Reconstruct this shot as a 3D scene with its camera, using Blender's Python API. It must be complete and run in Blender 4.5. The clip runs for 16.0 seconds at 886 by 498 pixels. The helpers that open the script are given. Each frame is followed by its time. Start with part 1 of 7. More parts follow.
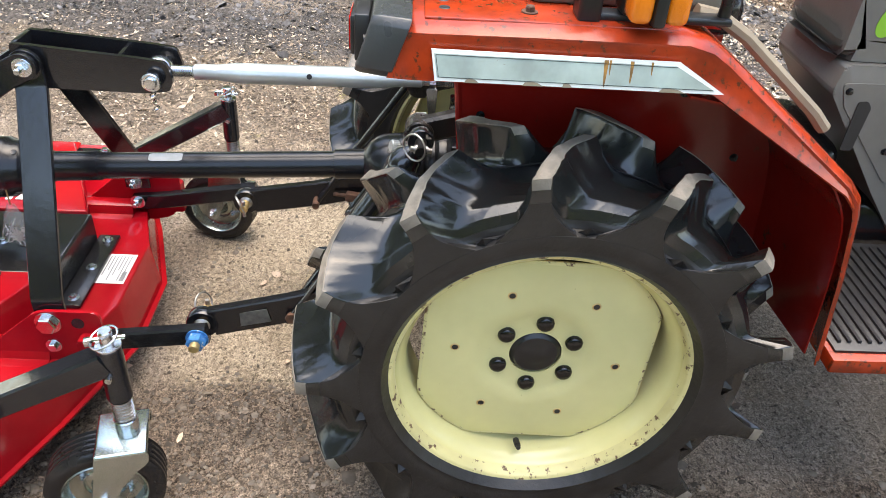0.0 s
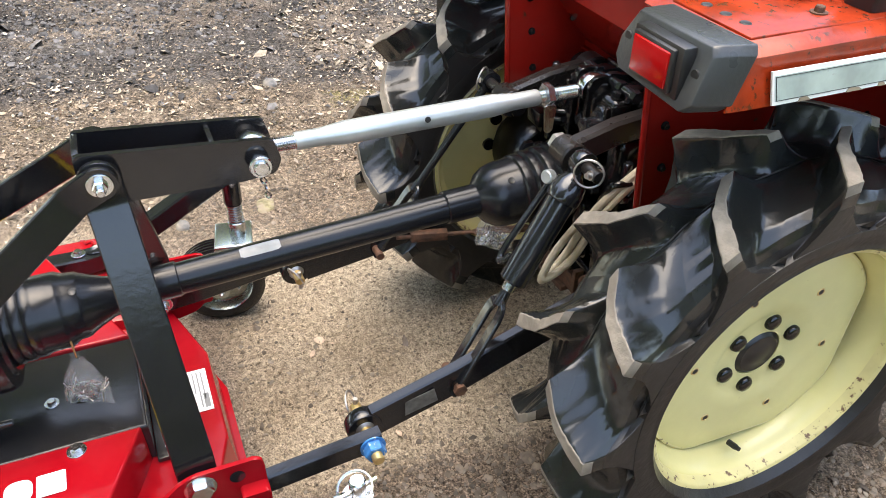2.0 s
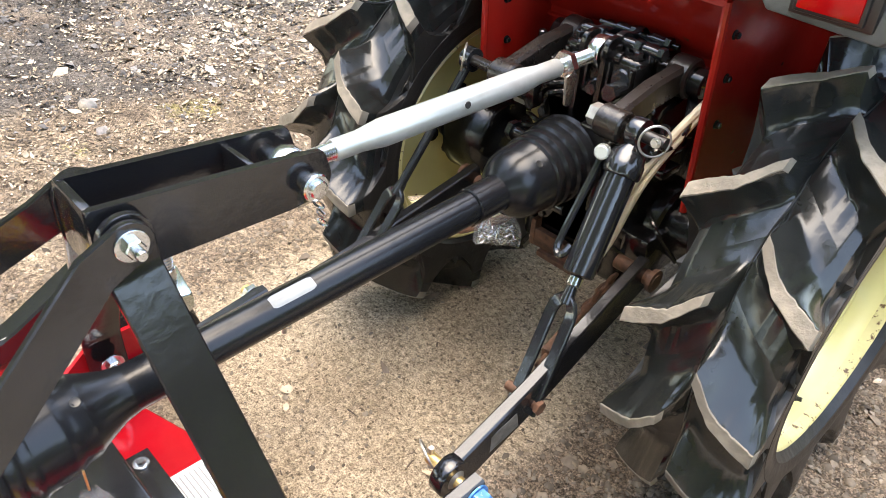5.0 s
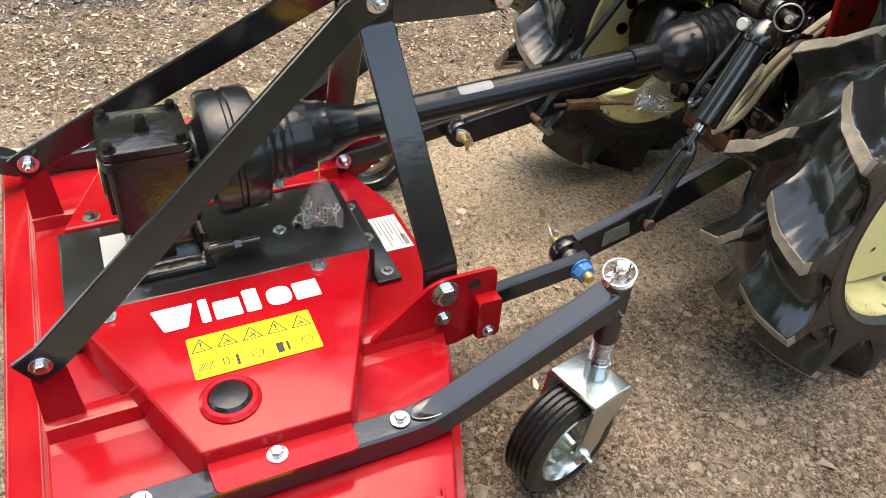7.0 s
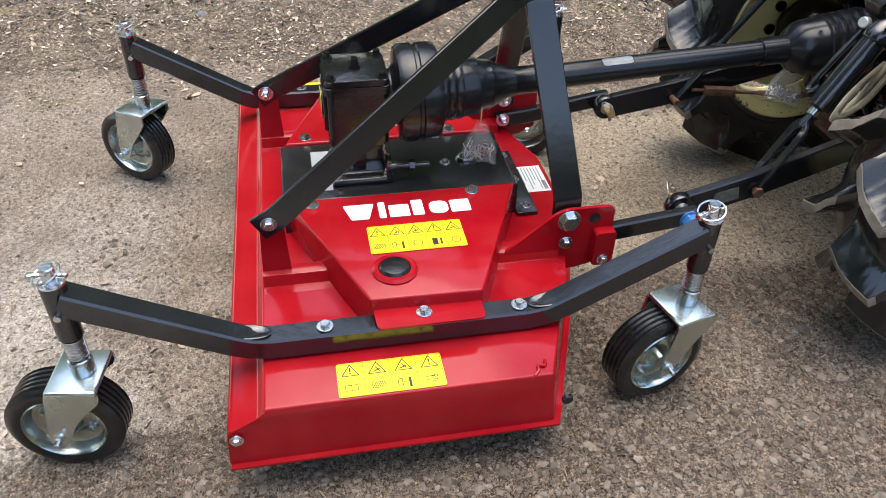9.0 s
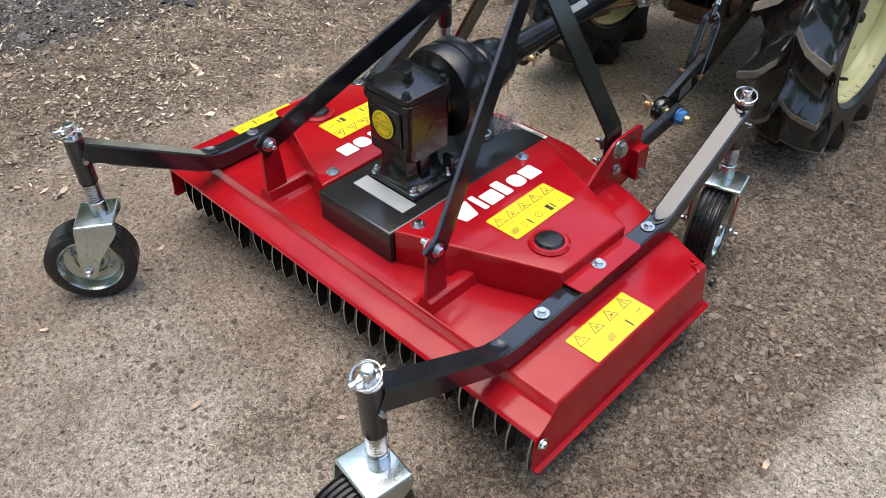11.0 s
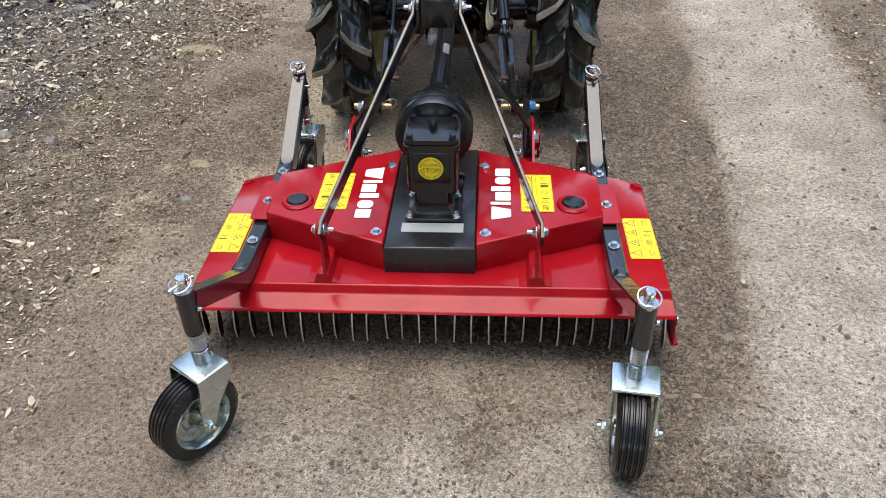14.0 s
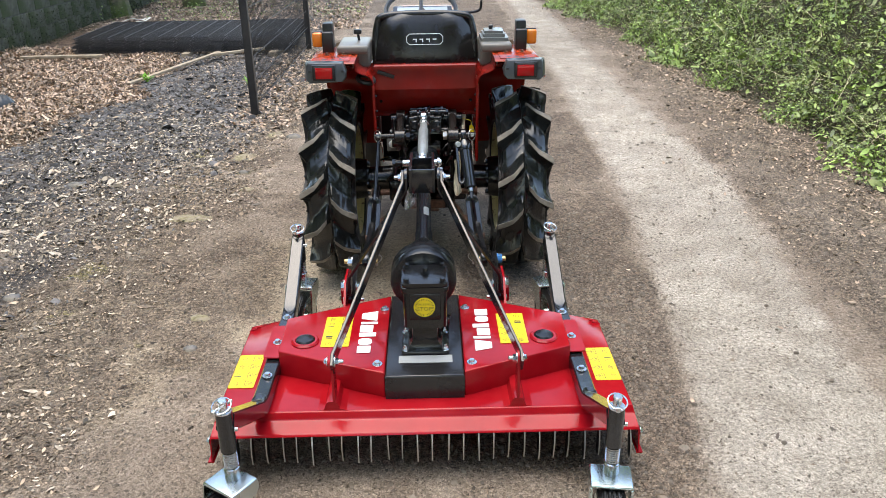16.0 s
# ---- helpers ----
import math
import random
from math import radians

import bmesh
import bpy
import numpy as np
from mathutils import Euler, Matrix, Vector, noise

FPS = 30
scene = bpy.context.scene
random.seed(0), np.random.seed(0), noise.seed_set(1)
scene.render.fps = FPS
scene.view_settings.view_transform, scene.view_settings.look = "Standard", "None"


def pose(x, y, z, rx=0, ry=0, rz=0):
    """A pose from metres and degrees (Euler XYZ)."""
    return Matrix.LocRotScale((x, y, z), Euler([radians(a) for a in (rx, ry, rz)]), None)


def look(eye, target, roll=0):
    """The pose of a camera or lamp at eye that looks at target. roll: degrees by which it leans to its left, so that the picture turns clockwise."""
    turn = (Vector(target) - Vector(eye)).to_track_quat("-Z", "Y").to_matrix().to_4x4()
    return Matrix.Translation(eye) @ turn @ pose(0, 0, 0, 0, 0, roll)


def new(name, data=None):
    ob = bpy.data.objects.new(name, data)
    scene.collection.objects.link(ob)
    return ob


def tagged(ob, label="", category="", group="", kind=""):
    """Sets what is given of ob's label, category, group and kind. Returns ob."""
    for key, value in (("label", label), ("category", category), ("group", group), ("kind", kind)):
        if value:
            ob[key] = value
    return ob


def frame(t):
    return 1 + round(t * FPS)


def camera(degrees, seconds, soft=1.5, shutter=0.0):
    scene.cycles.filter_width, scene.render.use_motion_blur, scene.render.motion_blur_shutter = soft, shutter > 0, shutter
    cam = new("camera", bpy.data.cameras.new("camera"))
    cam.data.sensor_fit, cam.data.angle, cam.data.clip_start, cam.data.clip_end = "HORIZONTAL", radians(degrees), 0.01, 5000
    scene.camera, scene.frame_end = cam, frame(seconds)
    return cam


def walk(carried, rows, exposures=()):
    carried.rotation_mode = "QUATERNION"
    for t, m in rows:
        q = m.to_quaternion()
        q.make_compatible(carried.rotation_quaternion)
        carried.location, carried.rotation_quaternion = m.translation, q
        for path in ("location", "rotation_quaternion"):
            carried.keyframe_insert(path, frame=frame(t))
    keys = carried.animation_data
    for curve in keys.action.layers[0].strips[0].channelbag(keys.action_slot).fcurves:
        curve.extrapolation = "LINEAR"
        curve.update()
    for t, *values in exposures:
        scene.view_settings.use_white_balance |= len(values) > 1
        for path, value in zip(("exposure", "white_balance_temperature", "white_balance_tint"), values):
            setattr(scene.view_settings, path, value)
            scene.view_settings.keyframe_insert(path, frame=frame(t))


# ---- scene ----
cam = camera(59.8, 16.0, soft=0.5)
PATH = [
    (0, (1.485, 1.121, 1.349), (-0.158, 1.229, 0.213), 4.3),
    (0.5, (1.383, 0.913, 1.332), (-0.247, 1.047, 0.181), 4.0),
    (1, (1.279, 0.742, 1.324), (-0.323, 0.996, 0.154), 3.2),
    (1.5, (1.231, 0.557, 1.339), (-0.323, 1.013, 0.165), 2.6),
    (2, (1.144, 0.462, 1.344), (-0.337, 1.12, 0.172), 1.6),
    (2.5, (0.992, 0.411, 1.35), (-0.393, 1.262, 0.185), 1.1),
    (3, (0.89, 0.348, 1.371), (-0.413, 1.347, 0.229), 0.6),
    (3.2, (0.859, 0.305, 1.386), (-0.406, 1.361, 0.252), 0.8),
    (5.3, (0.744, 0.141, 1.19), (-0.402, 1.299, 0.031), 3.9),
    (5.5, (0.748, 0.117, 1.177), (-0.403, 1.25, -0.004), 4.4),
    (6, (0.855, 0.078, 1.178), (-0.368, 1.101, -0.03), 4.4),
    (6.5, (1.052, 0.037, 1.2), (-0.269, 0.903, -0.026), 3.8),
    (7, (1.194, -0.024, 1.204), (-0.212, 0.676, -0.034), 3.7),
    (7.5, (1.382, -0.106, 1.213), (-0.09, 0.43, -0.03), 3.6),
    (8, (1.523, -0.116, 1.246), (0.011, 0.276, -0.003), 3.4),
    (8.5, (1.562, -0.067, 1.268), (0.017, 0.23, 0.033), 3.0),
    (9, (1.557, -0.109, 1.285), (0.019, 0.215, 0.047), 1.8),
    (9.2, (1.548, -0.185, 1.276), (0.021, 0.183, 0.038), 1.4),
    (11.3, (1.034, -1.102, 1.364), (0.062, 0.079, 0.075), -0.7),
    (11.5, (0.969, -1.155, 1.364), (0.071, 0.086, 0.078), -0.3),
    (12, (0.74, -1.225, 1.382), (0.014, 0.105, 0.077), -1.5),
    (12.5, (0.53, -1.29, 1.418), (0.02, 0.116, 0.089), -2.2),
    (13, (0.315, -1.402, 1.455), (-0.015, 0.071, 0.143), -2.1),
    (13.5, (0.227, -1.585, 1.476), (0.025, -0.043, 0.218), -1.7),
    (14, (0.152, -1.81, 1.501), (0.039, -0.199, 0.321), -1.5),
    (14.5, (0.037, -1.998, 1.518), (-0.012, -0.317, 0.436), -1.2),
    (15, (0.024, -2.114, 1.552), (0.011, -0.366, 0.579), -1.1),
    (15.5, (0.027, -2.163, 1.586), (0.044, -0.365, 0.712), -1.0),
    (16, (0.032, -2.171, 1.612), (0.059, -0.343, 0.802), -0.8),
]
EXPOSURES = [(0, 2.60, 7500, 10), (.5, 2.42, 7500, 10), (1.5, 2.5, 7600, 10), (3, 2.85, 7800, 10), (5.5, 3.10, 8000, 10), (7, 2.53, 8500, 10), (8, 2.24, 7200, 10), (9, 2.10, 7100, 10), (11.5, 1.84, 7150, 9), (14.5, 1.76, 7050, 8), (16, 2.02, 7050, 7)]
walk(cam, [(t, look(eye, target, roll)) for t, eye, target, roll in PATH], EXPOSURES)

# ---- light ----
world = bpy.data.worlds.new("sky")
scene.world = world
world.use_nodes = True
wn = world.node_tree.nodes
sky = wn.new("ShaderNodeTexSky")
sky.sky_type, sky.sun_disc = "NISHITA", False
sky.sun_elevation, sky.sun_rotation = radians(86), radians(-85)
sky.air_density, sky.dust_density, sky.ozone_density = 1.0, 1.5, 1.0
wn["Background"].inputs["Strength"].default_value = 0.15
world.node_tree.links.new(sky.outputs[0], wn["Background"].inputs["Color"])
sun_data = bpy.data.lights.new("sun", "SUN")
sun_data.energy, sun_data.angle, sun_data.color = 0.7, radians(60), (1.0, 0.97, 0.92)
sun = new("sun", sun_data)
sun.matrix_world = look((-0.5, 0.2, 7.4), (0, 0, 0))


# ---- materials ----
def mat(name, color, rough=0.5, metal=0.0, vary=0.12, scale=30.0, bump=0.0, bump_scale=200.0, coat=0.0, spots=None, spot_scale=18.0,
        spot_cut=0.66, rough_vary=0.15, dust=0.0, island=0.0, spec=0.5, tint2=None, tint_scale=4.0):
    m = bpy.data.materials.new(name)
    m.use_nodes = True
    nt = m.node_tree
    N, L = nt.nodes, nt.links
    b = N["Principled BSDF"]
    b.inputs["Metallic"].default_value = metal
    b.inputs["Specular IOR Level"].default_value = spec
    b.inputs["Coat Weight"].default_value = coat
    b.inputs["Coat Roughness"].default_value = 0.08
    tc = N.new("ShaderNodeTexCoord")

    def noise_tex(s, detail=4.0, rg=0.55):
        n = N.new("ShaderNodeTexNoise")
        n.inputs["Scale"].default_value, n.inputs["Detail"].default_value, n.inputs["Roughness"].default_value = s, detail, rg
        L.new(tc.outputs["Object"], n.inputs["Vector"])
        return n.outputs["Fac"]

    def ramp(src, a, bb, c0, c1):
        r = N.new("ShaderNodeValToRGB")
        r.color_ramp.elements[0].position, r.color_ramp.elements[1].position = a, bb
        r.color_ramp.elements[0].color, r.color_ramp.elements[1].color = (*c0, 1), (*c1, 1)
        L.new(src, r.inputs[0])
        return r.outputs[0]

    def mix(fac, a, bb):
        x = N.new("ShaderNodeMix")
        x.data_type = "RGBA"
        if isinstance(fac, float):
            x.inputs[0].default_value = fac
        else:
            L.new(fac, x.inputs[0])
        for sock, v in ((x.inputs[6], a), (x.inputs[7], bb)):
            if isinstance(v, tuple):
                sock.default_value = (*v, 1)
            else:
                L.new(v, sock)
        return x.outputs[2]

    lo = tuple(c * (1 - vary) for c in color)
    hi = tuple(min(1.0, c * (1 + vary)) for c in color)
    col = ramp(noise_tex(scale), 0.35, 0.65, lo, hi)
    if tint2:
        f = ramp(noise_tex(tint_scale, 6.0), 0.42, 0.62, (0, 0, 0), (1, 1, 1))
        col = mix(f, col, tint2)
    if spots:
        f = ramp(noise_tex(spot_scale, 8.0, 0.65), spot_cut, spot_cut + 0.05, (0, 0, 0), (1, 1, 1))
        col = mix(f, col, spots)
    if dust > 0:
        f = ramp(noise_tex(7.0, 7.0, 0.65), 0.35, 0.8, (0, 0, 0), (dust, dust, dust))
        col = mix(f, col, (0.27, 0.23, 0.18))
    if island > 0:
        geo = N.new("ShaderNodeNewGeometry")
        hsv = N.new("ShaderNodeHueSaturation")
        mr = N.new("ShaderNodeMapRange")
        mr.inputs[3].default_value, mr.inputs[4].default_value = 1 - island, 1 + island
        L.new(geo.outputs["Random Per Island"], mr.inputs[0])
        L.new(mr.outputs[0], hsv.inputs["Value"])
        L.new(col, hsv.inputs["Color"])
        col = hsv.outputs[0]
    L.new(col, b.inputs["Base Color"])
    rr = N.new("ShaderNodeMapRange")
    rr.inputs[3].default_value, rr.inputs[4].default_value = max(0.02, rough - rough_vary), min(1.0, rough + rough_vary)
    L.new(noise_tex(scale * 0.35, 5.0, 0.6), rr.inputs[0])
    L.new(rr.outputs[0], b.inputs["Roughness"])
    if bump > 0:
        bp = N.new("ShaderNodeBump")
        bp.inputs["Strength"].default_value = 1.0
        bp.inputs["Distance"].default_value = bump
        L.new(noise_tex(bump_scale, 5.0), bp.inputs["Height"])
        L.new(bp.outputs[0], b.inputs["Normal"])
    return m


RED = mat("red_paint", (0.305, 0.0033, 0.0090), 0.13, vary=0.10, scale=7, spec=0.29, rough_vary=0.07, bump=0.0008, bump_scale=12, dust=0.04)
BLACK = mat("black_gloss_paint", (0.011, 0.012, 0.014), 0.14, scale=14, spec=0.8, bump=0.0008, bump_scale=24, rough_vary=0.05)
SATIN = mat("black_satin_paint", (0.008, 0.0085, 0.010), 0.15, scale=20, spec=0.62, bump=0.0004, bump_scale=60, rough_vary=0.08, dust=0.015)
CAST = mat("black_cast_iron", (0.009, 0.009, 0.0095), 0.15, scale=30, bump=0.0008, bump_scale=90, rough_vary=0.05)
BOOT = mat("black_plastic", (0.007, 0.008, 0.010), 0.24, scale=25, bump=0.0006, bump_scale=45, rough_vary=0.08, dust=0.012, spec=0.4)
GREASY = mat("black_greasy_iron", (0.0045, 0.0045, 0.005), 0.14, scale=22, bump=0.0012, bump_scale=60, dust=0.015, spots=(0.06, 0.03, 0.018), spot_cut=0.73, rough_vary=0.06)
PLATE = mat("dark_grey_sheet", (0.012, 0.012, 0.013), 0.2, scale=16, dust=0.03, bump=0.0004, bump_scale=40)
ORANGE = mat("orange_red_paint", (0.30, 0.025, 0.004), 0.22, vary=0.34, scale=16, spec=0.36, bump=0.0012, bump_scale=34, dust=0.07, spots=(0.10, 0.022, 0.008), spot_scale=70, spot_cut=0.57, rough_vary=0.14)
DEEPRED = mat("faded_red_paint", (0.215, 0.0065, 0.004), 0.16, vary=0.2, scale=4, spec=0.34, bump=0.0008, bump_scale=30, dust=0.04, spots=(0.07, 0.022, 0.012), spot_scale=24, spot_cut=0.65)
ZINC = mat("zinc_plated_steel", (0.62, 0.64, 0.65), 0.22, metal=1.0, vary=0.14, scale=40, bump=0.0003, bump_scale=150)
GALV = mat("galvanised_fork", (0.58, 0.63, 0.63), 0.26, metal=1.0, vary=0.12, scale=10, bump=0.0005, bump_scale=50, tint2=(0.50, 0.58, 0.54), tint_scale=9)
ARMIRON = mat("dusty_black_iron", (0.009, 0.008, 0.008), 0.26, scale=22, bump=0.0008, bump_scale=60, dust=0.045, spots=(0.07, 0.035, 0.02), spot_cut=0.68)
VINYL = mat("aged_clear_label", (0.24, 0.25, 0.245), 0.2, vary=0.10, scale=24, dust=0.1)
SILVER = mat("silver_paint", (0.45, 0.48, 0.47), 0.33, metal=0.6, vary=0.10, scale=15, bump=0.0005, bump_scale=50, dust=0.10)
CAPMETAL = mat("dull_grey_cap", (0.17, 0.18, 0.178), 0.3, metal=0.35, vary=0.12, scale=15, dust=0.08)
STEEL = mat("bare_steel_strip", (0.5, 0.48, 0.45), 0.38, metal=0.9, vary=0.15, scale=60, dust=0.15)
LINKPLATE = mat("worn_grey_plate", (0.085, 0.082, 0.074), 0.5, vary=0.35, scale=60, bump=0.0008, bump_scale=120, dust=0.1)
RUSTRUN = mat("rust_stain", (0.26, 0.13, 0.025), 0.6, vary=0.4, scale=120)
RUST = mat("rusty_steel", (0.085, 0.038, 0.020), 0.7, vary=0.4, scale=60, bump=0.002, bump_scale=160)
BRASS = mat("yellow_passivated_steel", (0.62, 0.45, 0.20), 0.34, metal=0.8, vary=0.15, scale=60)
TYRE = mat("tractor_tyre_rubber", (0.014, 0.0130, 0.0122), 0.40, vary=0.3, scale=14, bump=0.0014, bump_scale=60, dust=0.02, spec=0.42)
TREAD = mat("polished_tread_rubber", (0.012, 0.0135, 0.0132), 0.17, vary=0.3, scale=9, bump=0.0014, bump_scale=18, rough_vary=0.07, dust=0.02, spec=0.56)
LUGTOP = mat("worn_lug_rubber", (0.235, 0.203, 0.160), 0.85, vary=0.22, scale=40, bump=0.0015, bump_scale=180, tint2=(0.15, 0.128, 0.10), tint_scale=14)
HUB = mat("dull_zinc_rim", (0.42, 0.46, 0.43), 0.24, metal=1.0, vary=0.25, scale=24, bump=0.0006, bump_scale=60, dust=0.10)
LITTER = mat("trodden_leaf", (0.275, 0.210, 0.148), 0.65, vary=0.3, scale=40, island=0.9, spec=0.3)
CLOD = mat("dirt_clod", (0.138, 0.110, 0.083), 0.9, vary=0.25, scale=60, island=0.55)
CASTER = mat("caster_rubber", (0.009, 0.009, 0.010), 0.24, vary=0.2, scale=20, dust=0.03, bump=0.0004, bump_scale=90, spec=0.45)
CREAM = mat("cream_wheel_paint", (0.67, 0.61, 0.285), 0.22, vary=0.08, scale=4, bump=0.0005, bump_scale=25, dust=0.10, spots=(0.15, 0.065, 0.02), spot_scale=34, spot_cut=0.70)
CREAM_WORN = mat("rust_flecked_cream_paint", (0.62, 0.55, 0.25), 0.4, vary=0.12, scale=10, bump=0.001, bump_scale=60, dust=0.15, spots=(0.11, 0.050, 0.018), spot_scale=55, spot_cut=0.57)
WHITE = mat("white_vinyl", (0.78, 0.79, 0.78), 0.4, vary=0.04, scale=12, dust=0.06)
PAPER = mat("paper_label", (0.72, 0.72, 0.66), 0.55, vary=0.05, scale=18, dust=0.08)
DULL = mat("dull_grey_label", (0.34, 0.36, 0.36), 0.45, vary=0.06, scale=12, dust=0.1)
YELLOW = mat("yellow_vinyl", (0.80, 0.60, 0.012), 0.36, vary=0.05, scale=10, dust=0.05)
INK = mat("black_print", (0.02, 0.02, 0.02), 0.4, vary=0.05)
GREYINK = mat("grey_print", (0.22, 0.22, 0.21), 0.5, vary=0.05)
STRIPE = mat("weathered_silver_decal", (0.33, 0.40, 0.35), 0.42, metal=0.0, vary=0.22, scale=16, dust=0.22, spots=(0.14, 0.06, 0.025), spot_scale=24, spot_cut=0.66)
BLUE = mat("blue_lock_nut", (0.03, 0.17, 0.42), 0.4, metal=0.2, vary=0.2, scale=80, spots=(0.4, 0.42, 0.42), spot_scale=90, spot_cut=0.6)
TAUPE = mat("taupe_plastic", (0.145, 0.135, 0.115), 0.36, vary=0.12, scale=8, bump=0.0004, bump_scale=120, dust=0.2)
GREYPL = mat("weathered_grey_plastic", (0.036, 0.040, 0.042), 0.30, vary=0.2, scale=10, bump=0.0005, bump_scale=160, dust=0.06)
BLKPL = mat("black_lamp_plastic", (0.010, 0.010, 0.011), 0.34, scale=20, dust=0.03)
SEATM = mat("black_seat_vinyl", (0.010, 0.009, 0.009), 0.24, vary=0.15, scale=8, bump=0.0008, bump_scale=70, dust=0.05)
LENS_R = mat("red_reflector", (0.42, 0.002, 0.004), 0.10, vary=0.15, scale=8, spec=0.4, bump=0.0002, bump_scale=380, rough_vary=0.04)
AMBER = mat("amber_lens", (0.75, 0.19, 0.01), 0.2, vary=0.1, scale=8, coat=0.4, bump=0.0008, bump_scale=300)
GREEN = mat("green_sticker", (0.24, 0.50, 0.04), 0.4, vary=0.05)
HOSE = mat("beige_hose", (0.56, 0.49, 0.35), 0.4, vary=0.15, scale=40, dust=0.12)
MAT_RIB = mat("ribbed_floor_mat", (0.012, 0.012, 0.013), 0.32, scale=20, dust=0.08)
BRACKET = mat("tan_trim", (0.24, 0.19, 0.125), 0.6, vary=0.12, scale=12)
FENCE = mat("black_powder_coat", (0.018, 0.019, 0.022), 0.45, scale=20, dust=0.1)
TIMBER = mat("weathered_timber", (0.36, 0.29, 0.205), 0.75, vary=0.25, scale=14, bump=0.002, bump_scale=40)
BLOCK = mat("mossy_concrete_block", (0.075, 0.078, 0.056), 0.9, vary=0.35, scale=9, bump=0.003, bump_scale=60, tint2=(0.030, 0.044, 0.010), tint_scale=1.6)
MORTAR = mat("mortar", (0.055, 0.055, 0.045), 0.95, vary=0.3, scale=20, bump=0.003)
BARK = mat("mossy_bark", (0.13, 0.105, 0.075), 0.9, vary=0.35, scale=14, bump=0.02, bump_scale=22, tint2=(0.07, 0.10, 0.02), tint_scale=2.5)
STONE = mat("gravel_stone", (0.168, 0.140, 0.109), 0.85, vary=0.2, scale=60, island=0.5)
DARKSTONE = mat("dark_road_planings", (0.104, 0.099, 0.097), 0.75, vary=0.25, scale=60, island=0.8, spec=0.3)
PALELEAF = mat("bleached_leaf", (0.35, 0.295, 0.225), 0.6, vary=0.3, scale=40, island=0.9, spec=0.3)
CHIP = mat("wood_chip", (0.150, 0.108, 0.076), 0.85, vary=0.2, scale=40, island=0.75)
LEAFDRY = mat("dry_leaf", (0.40, 0.290, 0.205), 0.5, vary=0.3, scale=40, island=0.8)
DRYGRASS = mat("dry_stem", (0.56, 0.50, 0.32), 0.7, vary=0.2, scale=20, island=0.4)


def leaf_material():
    m = mat("green_leaf", (0.235, 0.335, 0.080), 0.42, vary=0.3, scale=3, island=0.8, tint2=(0.25, 0.29, 0.11), tint_scale=3.5)
    b = m.node_tree.nodes["Principled BSDF"]
    b.inputs["Transmission Weight"].default_value = 0.0
    b.inputs["Subsurface Weight"].default_value = 0.0
    return m


LEAF = leaf_material()
IVY = mat("dark_ivy_leaf", (0.030, 0.043, 0.012), 0.5, vary=0.35, scale=6, island=0.7)
MOSS = mat("yellow_moss", (0.23, 0.20, 0.105), 0.9, vary=0.4, scale=60, bump=0.006, bump_scale=120, tint2=(0.27, 0.225, 0.16), tint_scale=30)
ROCK = mat("bedded_stone", (0.16, 0.155, 0.15), 0.85, vary=0.3, scale=30, bump=0.004, bump_scale=80, tint2=(0.27, 0.24, 0.19), tint_scale=12)
SPRIG = mat("fresh_leaf", (0.16, 0.36, 0.03), 0.45, vary=0.2, scale=20, island=0.4)


def clear_plastic():
    m = bpy.data.materials.new("clear_polythene")
    m.use_nodes = True
    N, L = m.node_tree.nodes, m.node_tree.links
    b = N["Principled BSDF"]
    b.inputs["Base Color"].default_value = (0.9, 0.9, 0.88, 1)
    b.inputs["Roughness"].default_value = 0.12
    b.inputs["Transmission Weight"].default_value = 0.55
    b.inputs["IOR"].default_value = 1.12
    tr = N.new("ShaderNodeBsdfTransparent")
    mx = N.new("ShaderNodeMixShader")
    mx.inputs[0].default_value = 0.22
    L.new(tr.outputs[0], mx.inputs[1])
    L.new(b.outputs[0], mx.inputs[2])
    L.new(mx.outputs[0], N["Material Output"].inputs["Surface"])
    return m


CLEAR = clear_plastic()


